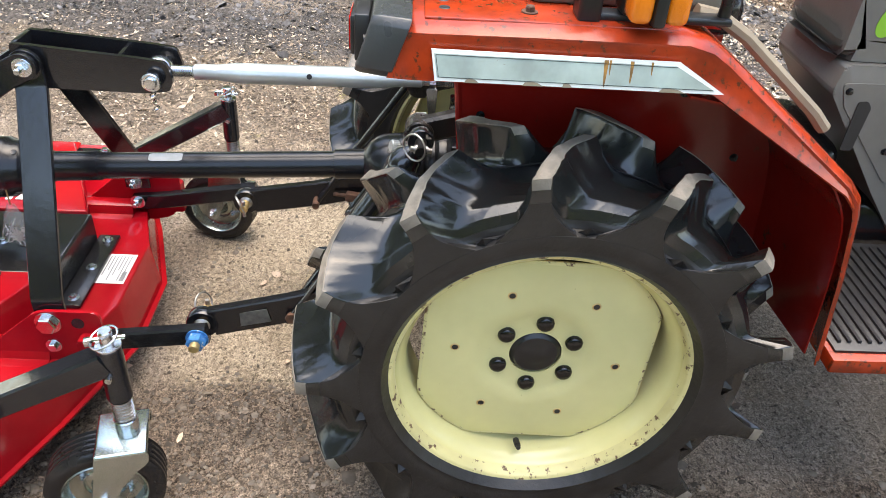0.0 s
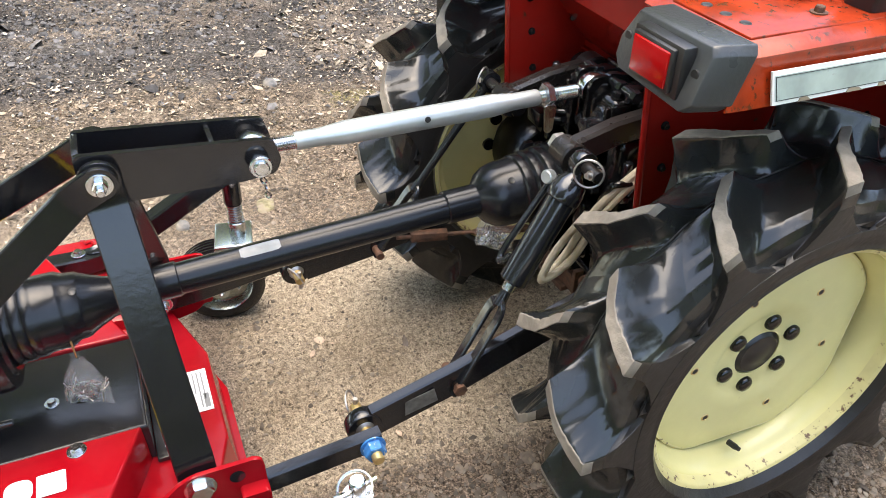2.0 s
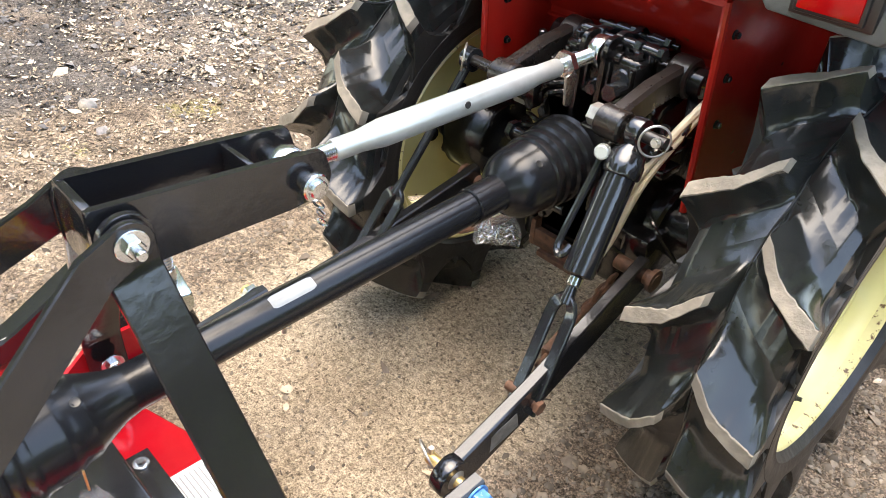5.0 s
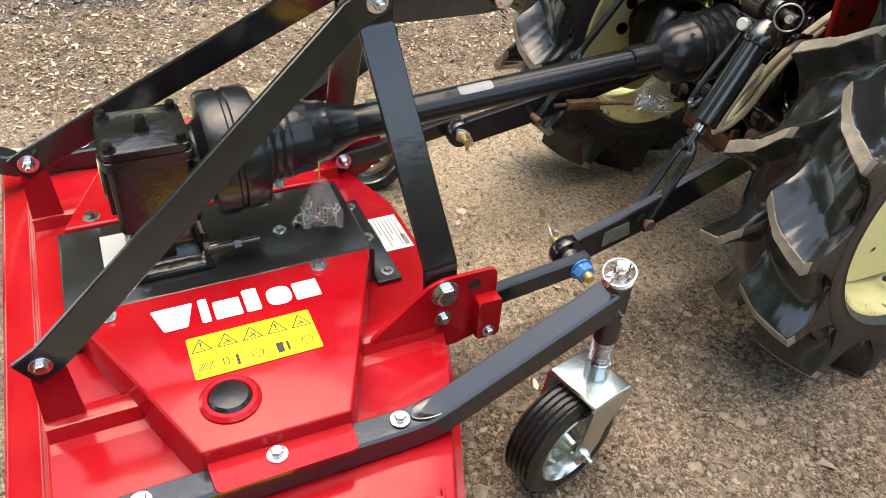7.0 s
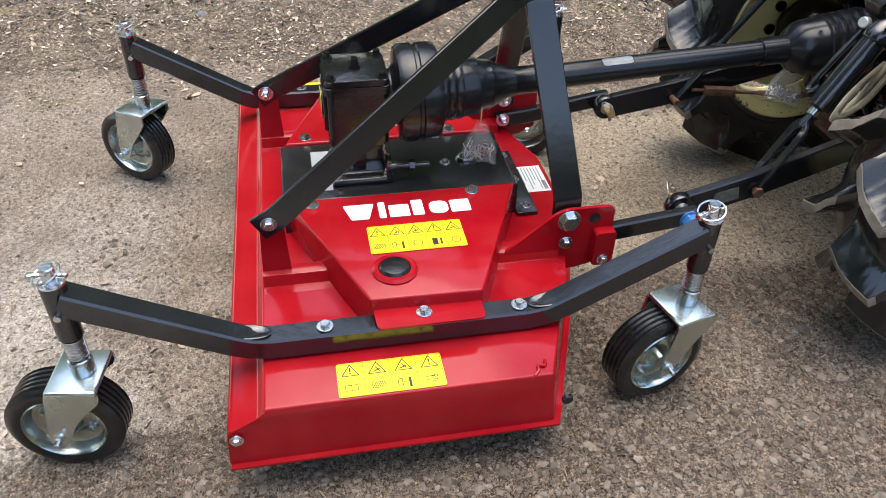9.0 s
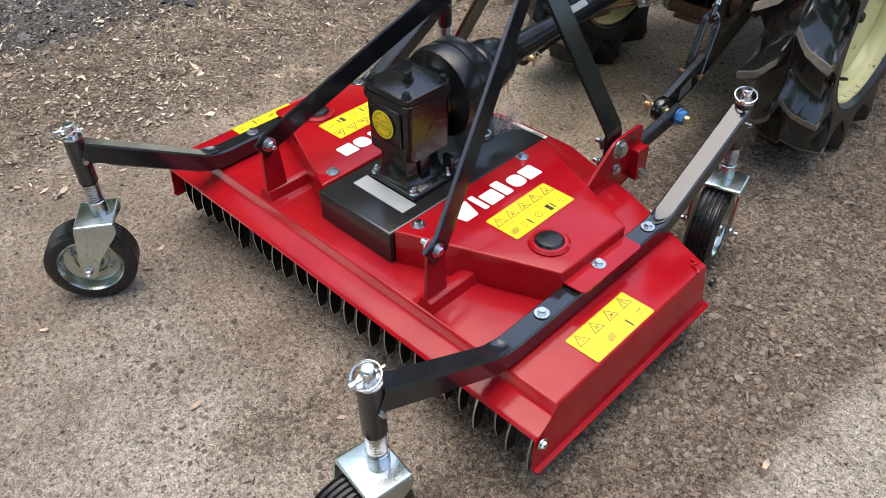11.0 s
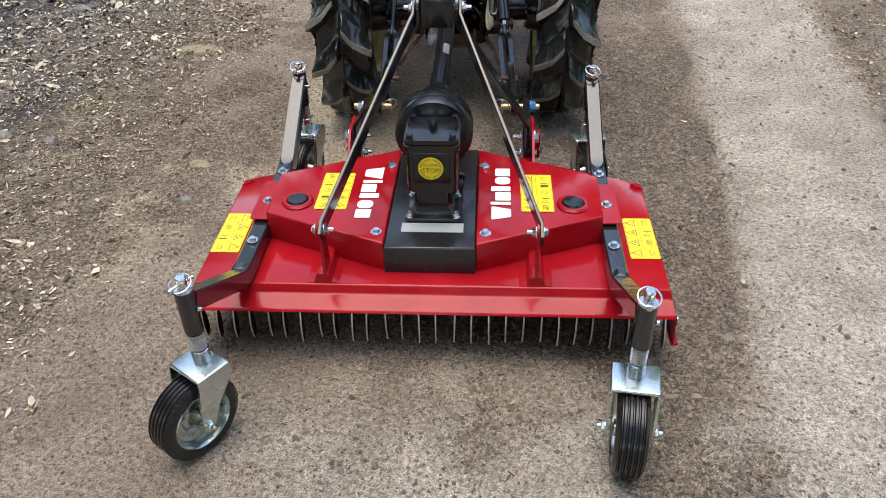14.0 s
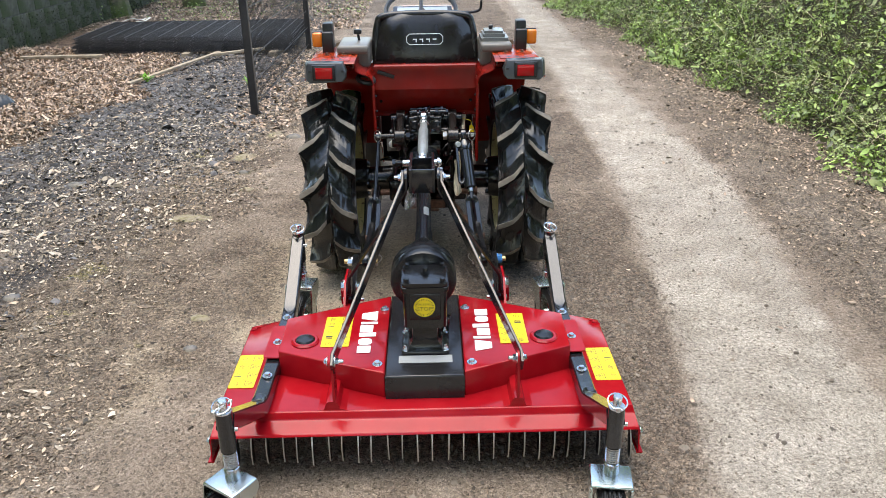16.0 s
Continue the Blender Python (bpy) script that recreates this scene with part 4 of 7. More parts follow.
lathe(bm, prof, along(on_shaft(.185), on_shaft(.4)), 32)
rb = part("rear_boot", bm, BOOT, shaft, "ribbed black rubber boot")
bm = bmesh.new()
prof = [(.033, 0), (.037, .004), (.050, .014), (.060, .030), (.065, .050), (.066, .078), (.067, .080)]
h = .084
for k in range(4):
    r = .0665 + .0024 * k
    prof += [(r, h), (r + .0035, h + .003), (r + .0045, h + .011), (r + .0035, h + .019), (r, h + .022)]
    h += .0245
prof += [(.080, h + .004), (.074, h + .006), (.050, h + .002)]
lathe(bm, prof, along(on_shaft(1.035), on_shaft(1.3)), 32)
fb = part("front_boot", bm, BOOT, shaft, "ribbed black rubber boot")
HOLE = finish("hole_rim", lathe(bmesh.new(), [(0, .0006), (.004, .0006), (.006, .0012), (.007, 0)], Matrix(), 14), INK)
for k in range(3):
    a = radians(60 + 120 * k)
    p = on_shaft(.305) + V((math.cos(a), 0, math.sin(a))) * .056
    repeat("vent_hole", HOLE, rb, along(p, p + V((math.cos(a), 0, math.sin(a)))))
for k in range(3):
    a = radians(52 + 120 * k)
    p = on_shaft(1.035 + .056) + V((math.cos(a), 0, math.sin(a))) * .0655
    repeat("vent_hole", HOLE, fb, along(p, p + V((math.cos(a), 0, math.sin(a)))))
bm = bmesh.new()
m = along(on_shaft(.578), on_shaft(.8))
cols = []
for k in range(13):
    z = .072 * k / 12
    cut = 6 * max(0, 1 - min(k, 12 - k) / 1.5) ** 2
    cols.append([bm.verts.new(m @ V((.0291 * math.cos(radians(q)), .0291 * math.sin(radians(q)), z))) for q in np.linspace(90 + cut, 134 - cut, 8)])
for a, b in zip(cols, cols[1:]):
    for k in range(7):
        bm.faces.new((a[k], a[k + 1], b[k + 1], b[k]))
part("shaft_label", bm, VINYL, tubep, "pale glossy label on the guard tube")
bm = bmesh.new()
cyl(bm, (0, 1.24, .552), (0, 1.335, .558), .022, seg=16)
cyl(bm, (0, .10, .488), (0, .20, .492), .02, seg=16)
part("yoke_shaft", bm, STEEL, shaft)

# ---- top link ----
top = thing("top_link", (0, .95, 0), "silver-painted adjustable top link with threaded eye ends", "top link")
P0, P1 = V((0, .625, .731)), V((.004, 1.268, .742))
d = (P1 - P0).normalized()


def on_top(y):
    return P0 + d * ((y - P0.y) / d.y)


bm = bmesh.new()
lathe(bm, [(0, 0), (.0145, 0), (.0155, .004), (.0155, .045), (.0205, .085), (.0205, .365), (.0155, .405), (.0155, .452), (.0145, .456), (0, .456)], along(on_top(.695), P1), 28)
barrel = part("barrel", bm, SILVER, top)
bm = bmesh.new()
q = on_top(.925)
cyl(bm, q + V((.0196, 0, .006)), q + V((.0209, 0, .0062)), .0055, seg=14)
part("tommy_hole", bm, INK, barrel)
for a, b, e in ((.648, .705, P0), (1.145, 1.235, P1)):
    bm = bmesh.new()
    prof = [(0, 0)]
    n = int((b - a) / .0035)
    for k in range(n):
        prof += [(.0112, k * .0035), (.0128, k * .0035 + .00175)]
    prof += [(.0112, b - a), (0, b - a)]
    lathe(bm, prof, along(on_top(a), P1), 16)
    part("thread", bm, ZINC, top)
    bm = bmesh.new()
    em = along(e - V((.012, 0, 0)), e + V((.012, 0, 0)))
    lathe(bm, [(.013, .0), (.0275, .0), (.029, .003), (.029, .021), (.0275, .024), (.013, .024), (.013, 0)], em, 28)
    eye = part("eye", bm, ZINC, top)
    bm = bmesh.new()
    lathe(bm, [(.0125, -.004), (.020, .002), (.022, .012), (.020, .022), (.0125, .028), (.0125, -.004)], em, 24)
    part("ball", bm, STEEL, eye)
bm = bmesh.new()
cyl(bm, on_top(1.166), on_top(1.178), .024, seg=6)
prism(bm, rounded([(-.012, 0), (.012, 0), (.008, -.055), (-.006, -.058)], .005), Matrix.Translation(on_top(1.172)) @ pose(.012, 0, -.012, 90, 0, 80), .006, .001, 1)
part("locking_handle", bm, ZINC, top)

# ---- lower links, lift rod and lift cylinder ----
for s in (-1, 1):
    link = thing("lower_link", (s * .24, .95, 0), "black flat-bar lower link with ball end and lynch pin", "tractor link", "lower links")
    bm = bmesh.new()
    sweep(bm, [(s * .243, .735, .287), (s * .232, .90, .322), (s * .210, 1.215, .412)], rect(.022, .066, .003))
    em = along((s * .243 - .013, .716, .285), (s * .243 + .013, .716, .285))
    lathe(bm, [(.017, 0), (.031, 0), (.033, .003), (.033, .023), (.031, .026), (.017, .026), (.017, 0)], em, 26)
    bar = part("link_bar", bm, SATIN, link)
    bm = bmesh.new()
    lathe(bm, [(.0105, -.004), (.020, .003), (.022, .013), (.020, .023), (.0105, .030), (.0105, -.004)], em, 22)
    part("ball", bm, STEEL, link)
    bm = bmesh.new()
    q = V((s * .200, .716, .285))
    ring(bm, q + V((0, -.008, .012)), (s * .3, .7, .3), .024, .002)
    cyl(bm, q + V((-s * .0, 0, -.022)), q + V((0, 0, .022)), .0045, seg=8)
    part("lynch_pin", bm, STEEL, link)
    bm = bmesh.new()
    c = V((s * .2382, .815, .303))
    box(bm, c + V((s * .0112, 0, 0)), (.0014, .080, .034), Matrix.Rotation(radians(13.5), 4, "X"), bev=.0005, seg=1)
    part("maker_plate", bm, LINKPLATE, link, "worn grey embossed plate")
    bm = bmesh.new()
    cyl(bm, (s * .185, .900, .310), (s * .255, .900, .310), .009, seg=12)
    cyl(bm, (s * .250, .900, .310), (s * .258, .900, .310), .013, seg=6)
    part("link_bolt", bm, RUST, link)
    bm = bmesh.new()
    cyl(bm, (s * .16, 1.205, .409), (s * .245, 1.205, .409), .014, seg=14)
    cyl(bm, (s * .235, 1.205, .409), (s * .243, 1.205, .409), .022, seg=16)
    part("pivot_pin", bm, RUST, link)

ram = thing("lift_cylinder", (.19, 1.0, .3), "black hydraulic levelling cylinder on the lift arm", "hydraulic cylinder")
T0, T1 = V((.224, .900, .312)), V((.178, 1.150, .692))
ax = (T1 - T0).normalized()
bm = bmesh.new()
lathe(bm, [(0, 0), (.023, 0), (.0260, .003), (.0260, .168), (.0300, .170), (.0310, .173), (.0310, .192), (.0290, .195), (.0280, .205), (.012, .222), (.010, .232), (0, .232)], along(T0 + ax * .215, T1), 26)
part("cylinder_body", bm, BLACK, ram)
bm = bmesh.new()
cyl(bm, T0 + ax * .165, T0 + ax * .225, .0085, seg=14)
part("piston_rod", bm, BLACK, ram)
bm = bmesh.new()
cyl(bm, T0 + ax * .196, T0 + ax * .214, .0125, seg=18, bev=.002)
part("gland_nut", bm, ZINC, ram)
bm = bmesh.new()
lathe(bm, [(.011, -.011), (.024, -.011), (.025, -.008), (.025, .008), (.024, .011), (.011, .011), (.011, -.011)], along(T1, T1 + V((1, 0, 0))), 22)
part("eye", bm, BLACK, ram)
bm = bmesh.new()
tube(bm, spline([T0 + ax * .262 + V((-.022, -.018, 0)), T0 + ax * .246 + V((-.028, -.022, 0)), T0 + ax * .243 + V((-.038, -.022, 0)), T0 + ax * .262 + V((-.044, -.020, 0)), T0 + ax * .33 + V((-.040, -.018, 0)), T0 + ax * .405 + V((-.036, -.014, 0))], 6), .0062, 8)
part("bypass_pipe", bm, BLACK, ram)
bm = bmesh.new()
kc = T0 + ax * .415 + V((-.034, -.018, .004))
cyl(bm, kc, kc + V((.006, -.016, .004)), .0115, seg=18, bev=.0015)
for k in range(18):
    a = 2 * math.pi * k / 18
    km = along(kc, kc + V((.006, -.016, .004)))
    cyl(bm, km @ V((.0113 * math.cos(a), .0113 * math.sin(a), .002)), km @ V((.0113 * math.cos(a), .0113 * math.sin(a), .015)), .0013, seg=5)
part("valve_knob", bm, SILVER, ram, "knurled valve knob")


def clevis(parent, base, tip, w):
    bm = bmesh.new()
    a = (V(tip) - V(base)).normalized()
    L = (V(tip) - V(base)).length
    pts = [V(base) - a * .02 + V((-w, 0, 0)), V(base) + a * L * .72 + V((-w, 0, 0))]
    for k in range(9):
        t = math.pi * k / 8
        pts.append(V(base) + a * (L * .78 + L * .16 * math.sin(t)) + V((-w * math.cos(t), 0, 0)))
    pts += [V(base) + a * L * .72 + V((w, 0, 0)), V(base) - a * .02 + V((w, 0, 0))]
    sweep(bm, pts, rect(.020, .009, .002), (0, 1, 0))
    cyl(bm, V(base) + a * L * .9, V(base) + a * L * 1.04, .012, .0095, seg=14)
    part("clevis", bm, BLACK, parent)
    for k in range(3):
        for q in (-1, 1):
            p = V(base) + a * (.035 + .03 * k) + V((q * (w + .0031), 0, 0))
            repeat("adjusting_hole", HOLE, parent, along(p, p + V((q, 0, 0))) @ Matrix.Scale(.8, 4))


clevis(ram, T0, T0 + ax * .185, .019)
rod = thing("lift_rod", (-.22, 1.0, .3), "thin black lift rod with a long clevis", "lift rod")
L0, L1 = V((-.228, .905, .314)), V((-.196, 1.152, .690))
al = (L1 - L0).normalized()
bm = bmesh.new()
cyl(bm, L0 + al * .17, L1, .0085, seg=14)
part("rod", bm, SATIN, rod)
bm = bmesh.new()
lathe(bm, [(.011, -.010), (.022, -.010), (.022, .010), (.011, .010), (.011, -.010)], along(L1, L1 + V((1, 0, 0))), 20)
part("eye", bm, BLACK, rod)
clevis(rod, L0, L0 + al * .18, .019)
for s in (-1, 1):
    stay = thing("check_chain", (s * .17, 1.1, .3), "rusty turnbuckle and check rod beside the lower link", "check chain", "check chains")
    bm = bmesh.new()
    a, b = V((s * .205, .945, .338)), V((s * .125, 1.30, .335))
    u = (b - a).normalized()
    cyl(bm, a, b, .005, seg=10)
    part("rod", bm, RUST, stay)
    bm = bmesh.new()
    box(bm, a + u * .075, (.020, .085, .022), along(a, b).to_3x3().to_4x4() @ Matrix.Rotation(radians(90), 4, "X"), bev=.002)
    part("turnbuckle", bm, RUST, stay, "rust-red turnbuckle")
    bm = bmesh.new()
    for k in range(4):
        p = a + u * (.20 + .030 * k)
        m = along(p, p + u, k * math.pi / 2)
        tube(bm, [m @ V((.008 * math.cos(q), 0, .021 * math.sin(q))) for q in np.linspace(0, 2 * math.pi, 14, endpoint=False)], .0042, 6, True, m.to_3x3() @ V((0, 1, 0)))
    part("chain_link", bm, RUST, stay)

# ---- compact tractor ----
TX, WY, WZ = .015, 1.367, .425
tractor = thing("compact_tractor", (TX, WY, 0), "old orange-red compact tractor with cream wheels, parked on gravel", "tractor")


def rear_tyre():
    bm = bmesh.new()
    half = [(.365, 0), (.362, .042), (.352, .080), (.342, .092), (.332, .096), (.3135, .099), (.3095, .1105), (.298, .1110), (.284, .1080), (.276, .1060), (.272, .1075), (.266, .1000), (.255, .084)]
    lathe(bm, [(r, -w) for r, w in half[:0:-1]] + half, Matrix(), 78)
    return bm


PITCH = 2 * math.pi / 13


def crown(w):
    """Radius of the casing between the lugs at the side distance w."""
    return float(np.interp(abs(w), [0, .042, .080, .098, .104], [.371, .368, .358, .346, .336]))


def lug_stations():
    """Down one lug: top place, base place, half width of the top, lengths of the two flanks, height share, worn or not."""
    out = []
    for w in (0, .003, .006, .009, .012, .016, .021, .027, .034, .040, .046, .052, .056, .061, .067, .073, .080, .087, .093, .099, .105, .111, .116, .120):
        wb = w if w < .074 else .074 + (w - .074) * .44
        share = min(1.0, (max(0, w - .001) / .015) ** .8)
        q = w / .120
        out.append((w, .430 - .017 * q ** 2.4, wb, crown(wb), .0098 + .0034 * q, .036 - .010 * q, .060 - .022 * q, share, w > .010))
    n = 9
    for i in range(1, n + 1):
        q = i / n
        out.append((.1215 - .013 * q ** 1.3, .407 - .102 * q, .0948 + .008 * q, .345 - .042 * q, .0132 + .075 * q ** 2.9, .026, .038 - .012 * q, 1.0, i < 2))
    return out


def lug(side):
    """One tall tread bar with its hollow flanks, from the middle of the tread to the shoulder and down the side wall."""
    bm = bmesh.new()
    rnd = random.Random(3 + side)
    rows, worn = [], []
    for wt, rt, wb, rb, ht, lf, lb, share, tan in lug_stations():
        q = min(1.0, (wt + .010) / .130) if rt > .4125 else 1.0
        turn = 1.36 * q if q < .5 else .68 + .64 * (q - .5)
        even = 1.34 * q - .34 * q * q
        down = radians(1.6) * (.407 - rt) / .1 if rt < .407 else 0
        a, b = rnd.uniform(-.0013, .0013), rnd.uniform(-.0013, .0013)
        prof = [(-1, 0.0)]
        prof += [(-ht - a - lf * x, (1 - x) ** 1.9) for x in (1, .75, .52, .32, .16, .06)]
        prof += [(-ht - a, .975), (-ht - a + .0016, 1.0), (ht + b - .0016, 1.0), (ht + b, .975)]
        prof += [(ht + b + lb * x, (1 - x) ** 1.7) for x in (.06, .16, .32, .52, .75, 1)]
        prof += [(1, 0.0)]
        row = []
        for k, (d, h) in enumerate(prof):
            ang = max(-PITCH / 2, min(PITCH / 2, d / .40))
            if k in (0, len(prof) - 1) and ht > .045:
                h = 1.0
            h *= share
            r, w = rb + (rt - rb) * h, wb + (wt - wb) * h
            lag = -radians(15.5) * (turn * h + even * (1 - h)) - down
            row.append(bm.verts.new((r * math.cos(lag + ang), r * math.sin(lag + ang), side * w)))
        rows.append(row)
        worn.append(tan)
    for i, (a, b) in enumerate(zip(rows, rows[1:])):
        for j in range(len(a) - 1):
            f = bm.faces.new((a[j], a[j + 1], b[j + 1], b[j]))
            f.material_index = 1 if j in (7, 8, 9) and worn[i] and worn[i + 1] else (2 if i > 25 else 0)
    bmesh.ops.remove_doubles(bm, verts=bm.verts[:], dist=.00002)
    return finish("lug", bm, [TREAD, LUGTOP, TYRE], 38)


LUGS = {1: lug(1), -1: lug(-1)}
wheel_bm = rear_tyre()
TYRE_ME = finish("tyre", wheel_bm, TYRE, 50)
SEAM_ME = finish("mould_seam", tube(bmesh.new(), [(.3722 * math.cos(k * math.pi / 104), .3722 * math.sin(k * math.pi / 104), .0025 * math.sin(k * math.pi / 8 + .7 * math.sin(k * .31))) for k in range(208)], .0012, 5, True), INK)


def rear_rim():
    """Rim with its outer side towards +z; the disc is a rounded square, open to the rim on four sides."""
    bm = bmesh.new()
    prof = [(.261, .084), (.2635, .088), (.262, .092), (.256, .091), (.252, .087), (.249, .070), (.242, .058), (.232, .045), (.229, .0), (.229, -.06), (.242, -.070), (.249, -.085), (.252, -.096), (.258, -.101), (.264, -.096), (.258, -.090), (.245, -.066), (.232, -.056),
            (.232, .0), (.236, .046), (.246, .058), (.254, .070), (.261, .084)]
    lathe(bm, prof, Matrix(), 72)
    for f in bm.faces:
        c = f.calc_center_median()
        f.material_index = 1 if math.hypot(c.x, c.y) > .2495 else 0
    t = bmesh.new()
    n = 72
    rings = []
    for lev, zz in ((.047, .022), (.080, .022), (.092, .026), (.106, .031), (.120, .032), (.165, .032), (-.006, .030), (0, .028)):
        row = []
        for k in range(n):
            a = 2 * math.pi * k / n
            if lev <= 0:
                b = ((a + math.pi / 4 - .314) % (math.pi / 2)) - math.pi / 4
                r = min(.228, .2055 / max(.3, math.cos(b))) + lev
            else:
                r = lev
            row.append(t.verts.new((r * math.cos(a), r * math.sin(a), zz)))
        rings.append(row)
    for a, b in zip(rings, rings[1:]):
        for k in range(n):
            f = t.faces.new((a[k], a[(k + 1) % n], b[(k + 1) % n], b[k]))
            f.material_index = 1 if b is rings[-1] else 0
    bmesh.ops.recalc_face_normals(t, faces=t.faces[:])
    bmesh.ops.solidify(t, geom=t.faces[:], thickness=.006)
    return join(bm, t)


RIM_ME = finish("rear_wheel", rear_rim(), [CREAM, CREAM_WORN], 40)
HUB_ME = finish("hub_cap", lathe(bmesh.new(), [(0, .052), (.020, .052), (.024, .050), (.038, .050), (.044, .046), (.048, .040), (.050, .028), (0, .02)], Matrix(), 32), BLKPL, 30)
WNUT_ME = finish("wheel_nut", lathe(bmesh.new(), [(0, .0545), (.0100, .0540), (.0140, .0520), (.0160, .048), (.0162, .030), (0, .03)], Matrix(), 12), GREASY, 50)
DHOLE_ME = finish("disc_hole", lathe(bmesh.new(), [(0, .0005), (.0055, .0005), (.0058, .0012), (.0070, .0012), (.0082, .0)], Matrix(), 16), [BRASS, INK], 30)
for q in DHOLE_ME.polygons:
    q.material_index = 1 if math.hypot(q.center.x, q.center.y) < .0055 else 0
VALVE_ME = finish("valve", cyl(cyl(bmesh.new(), (0, 0, 0), (0, 0, .018), .006, seg=10), (0, 0, .016), (0, 0, .026), .0045, seg=10), INK, 30)
for s in (-1, 1):
    cx = .442 if s > 0 else -.412
    m = Matrix.Translation((cx, WY if s > 0 else WY - .02, WZ)) @ (pose(0, 0, 0, 0, 90, 0) if s > 0 else pose(0, 0, 0, 0, -90, 0)) @ pose(0, 0, 0, 0, 0, -20 if s > 0 else 0)
    w = repeat("rear_wheel", RIM_ME, tractor, m, "cream-painted steel wheel with rust specks")
    repeat("tyre", TYRE_ME, w, Matrix(), "deep-lugged black agricultural tyre with worn tan lug tops")
    tyre = w.children[0]
    spin = pose(0, 0, 0, 180, 0, 0) @ pose(0, 0, 0, 0, 0, 15.4) if s > 0 else pose(0, 0, 0, 0, 0, 184)
    tyre.matrix_basis = spin
    seam = new("mould_seam", SEAM_ME)
    seam.parent, seam.matrix_basis = w, spin
    for side in (-1, 1):
        for k in range(13):
            o = new("lug", LUGS[side])
            o.parent = w
            o.matrix_basis = spin @ pose(0, 0, 0, 0, 0, (k + (.5 if side < 0 else 0)) * 360 / 13)
    hub = new("hub_cap", HUB_ME)
    hub.parent, hub["label"] = w, "dark hub cap"
    hub.matrix_basis = pose(0, 0, -.024)
    for k in range(6):
        a = radians(k * 60 + 13)
        o = new("wheel_nut", WNUT_ME)
        o.parent, o.matrix_basis = w, pose(.0710 * math.cos(a), .0710 * math.sin(a), -.022)
        a += radians(30)
        o = new("disc_hole", DHOLE_ME)
        o.parent, o.matrix_basis = w, pose(.147 * math.cos(a), .147 * math.sin(a), .0322)
    o = new("valve", VALVE_ME)
    o.parent, o.matrix_basis = w, pose(.202, .060, .038, 0, -14, 0)

# castings between the wheels
bm = bmesh.new()
box(bm, (TX, 1.62, .50), (.26, .74, .40), bev=.03, seg=3)
box(bm, (TX - .005, 1.475, .690), (.165, .43, .118), bev=.014, seg=3)
box(bm, (TX, 1.30, .52), (.22, .10, .34), bev=.015)
cyl(bm, (TX, 1.20, .548), (TX, 1.30, .548), .058, seg=24, bev=.006)
for s in (-1, 1):
    cyl(bm, (TX + s * .12, WY, WZ), (TX + s * .34, WY, WZ), .062, .052, seg=24)
    cyl(bm, (TX + s * .13, WY, WZ), (TX + s * .165, WY, WZ), .088, seg=24, bev=.006)
    box(bm, (TX + s * .15, 1.30, .40), (.06, .12, .10), bev=.012)
    cyl(bm, (TX + s * .285, WY, WZ), (TX + s * .392, WY, WZ), .092, .105, seg=32, bev=.006)
    for k in range(8):
        a = 2 * math.pi * k / 8
        cyl(bm, (TX + s * .278, WY + .078 * math.cos(a), WZ + .078 * math.sin(a)), (TX + s * .287, WY + .078 * math.cos(a), WZ + .078 * math.sin(a)), .010, seg=6)
    for k in range(5):
        cyl(bm, (TX + s * (.05 + .02 * k), 1.235 + .006 * (k % 2), .41 + .05 * k), (TX + s * (.05 + .02 * k), 1.26, .41 + .05 * k), .013, seg=6)
casing = part("transmission_casing", bm, GREASY, tractor, "oily black transmission casing")
for k in range(14):
    s = -1 if k % 2 else 1
    q = (TX + s * (.05 + .012 * (k % 5)), 1.247 - .002 * (k % 3), .37 + .026 * k)
    repeat("casing_bolt", LIDBOLT, casing, along(q, V(q) + V((0, -1, 0))) @ Matrix.Scale(1.1, 4))
for k in range(8):
    q = (TX - .068 + .042 * (k % 4), 1.278 + .088 * (k // 4), .7485)
    repeat("casing_bolt", LIDBOLT, casing, pose(*q))
# pipes and unions lying on the hydraulic block
for y, xs in ((1.292, (-.052, .028, .074)), (1.345, (-.020, .052))):
    bm = bmesh.new()
    tube(bm, [(TX - .075, y, .763), (TX + .092, y, .763)], .0052, 10)
    pipe = part("oil_pipe", bm, BLACK, tractor)
    for x in xs:
        bm = bmesh.new()
        cyl(bm, (TX + x - .017, y, .763), (TX + x + .017, y, .763), .0098, seg=14, bev=.002)
        cyl(bm, (TX + x + .014, y, .763), (TX + x + .026, y, .763), .0125, seg=6, bev=.001)
        cyl(bm, (TX + x, y, .745), (TX + x, y, .760), .0085, seg=10)
        part("pipe_union", bm, BLACK, pipe)
bm = bmesh.new()
sweep(bm, spline([(TX + .012, 1.268, .756), (TX + .010, 1.29, .776), (TX + .016, 1.32, .772), (TX + .014, 1.345, .777), (TX + .012, 1.372, .756)], 5), rect(.012, .003, .001))
part("pipe_clip", bm, BLACK, tractor)
bm = bmesh.new()
box(bm, (TX + .050, 1.318, .756), (.036, .042, .016), bev=.004)
box(bm, (TX - .050, 1.322, .756), (.030, .050, .014), bev=.004)
part("control_valve", bm, BLACK, tractor)
bm = bmesh.new()
box(bm, (TX - .155, 1.27, .625), (.055, .05, .065), bev=.006)
cyl(bm, (TX - .155, 1.242, .625), (TX - .155, 1.25, .625), .017, seg=18)
cyl(bm, (TX - .13, 1.27, .61), (TX - .07, 1.27, .61), .012, seg=6)
sen = part("position_sensor", bm, TAUPE, tractor, "weathered sensor block")
bm = bmesh.new()
lathe(bm, [(0, .003), (.016, .003), (.019, .001), (.019, 0)], along((TX - .155, 1.2445, .627), (TX - .155, 1.2, .627)), 22)
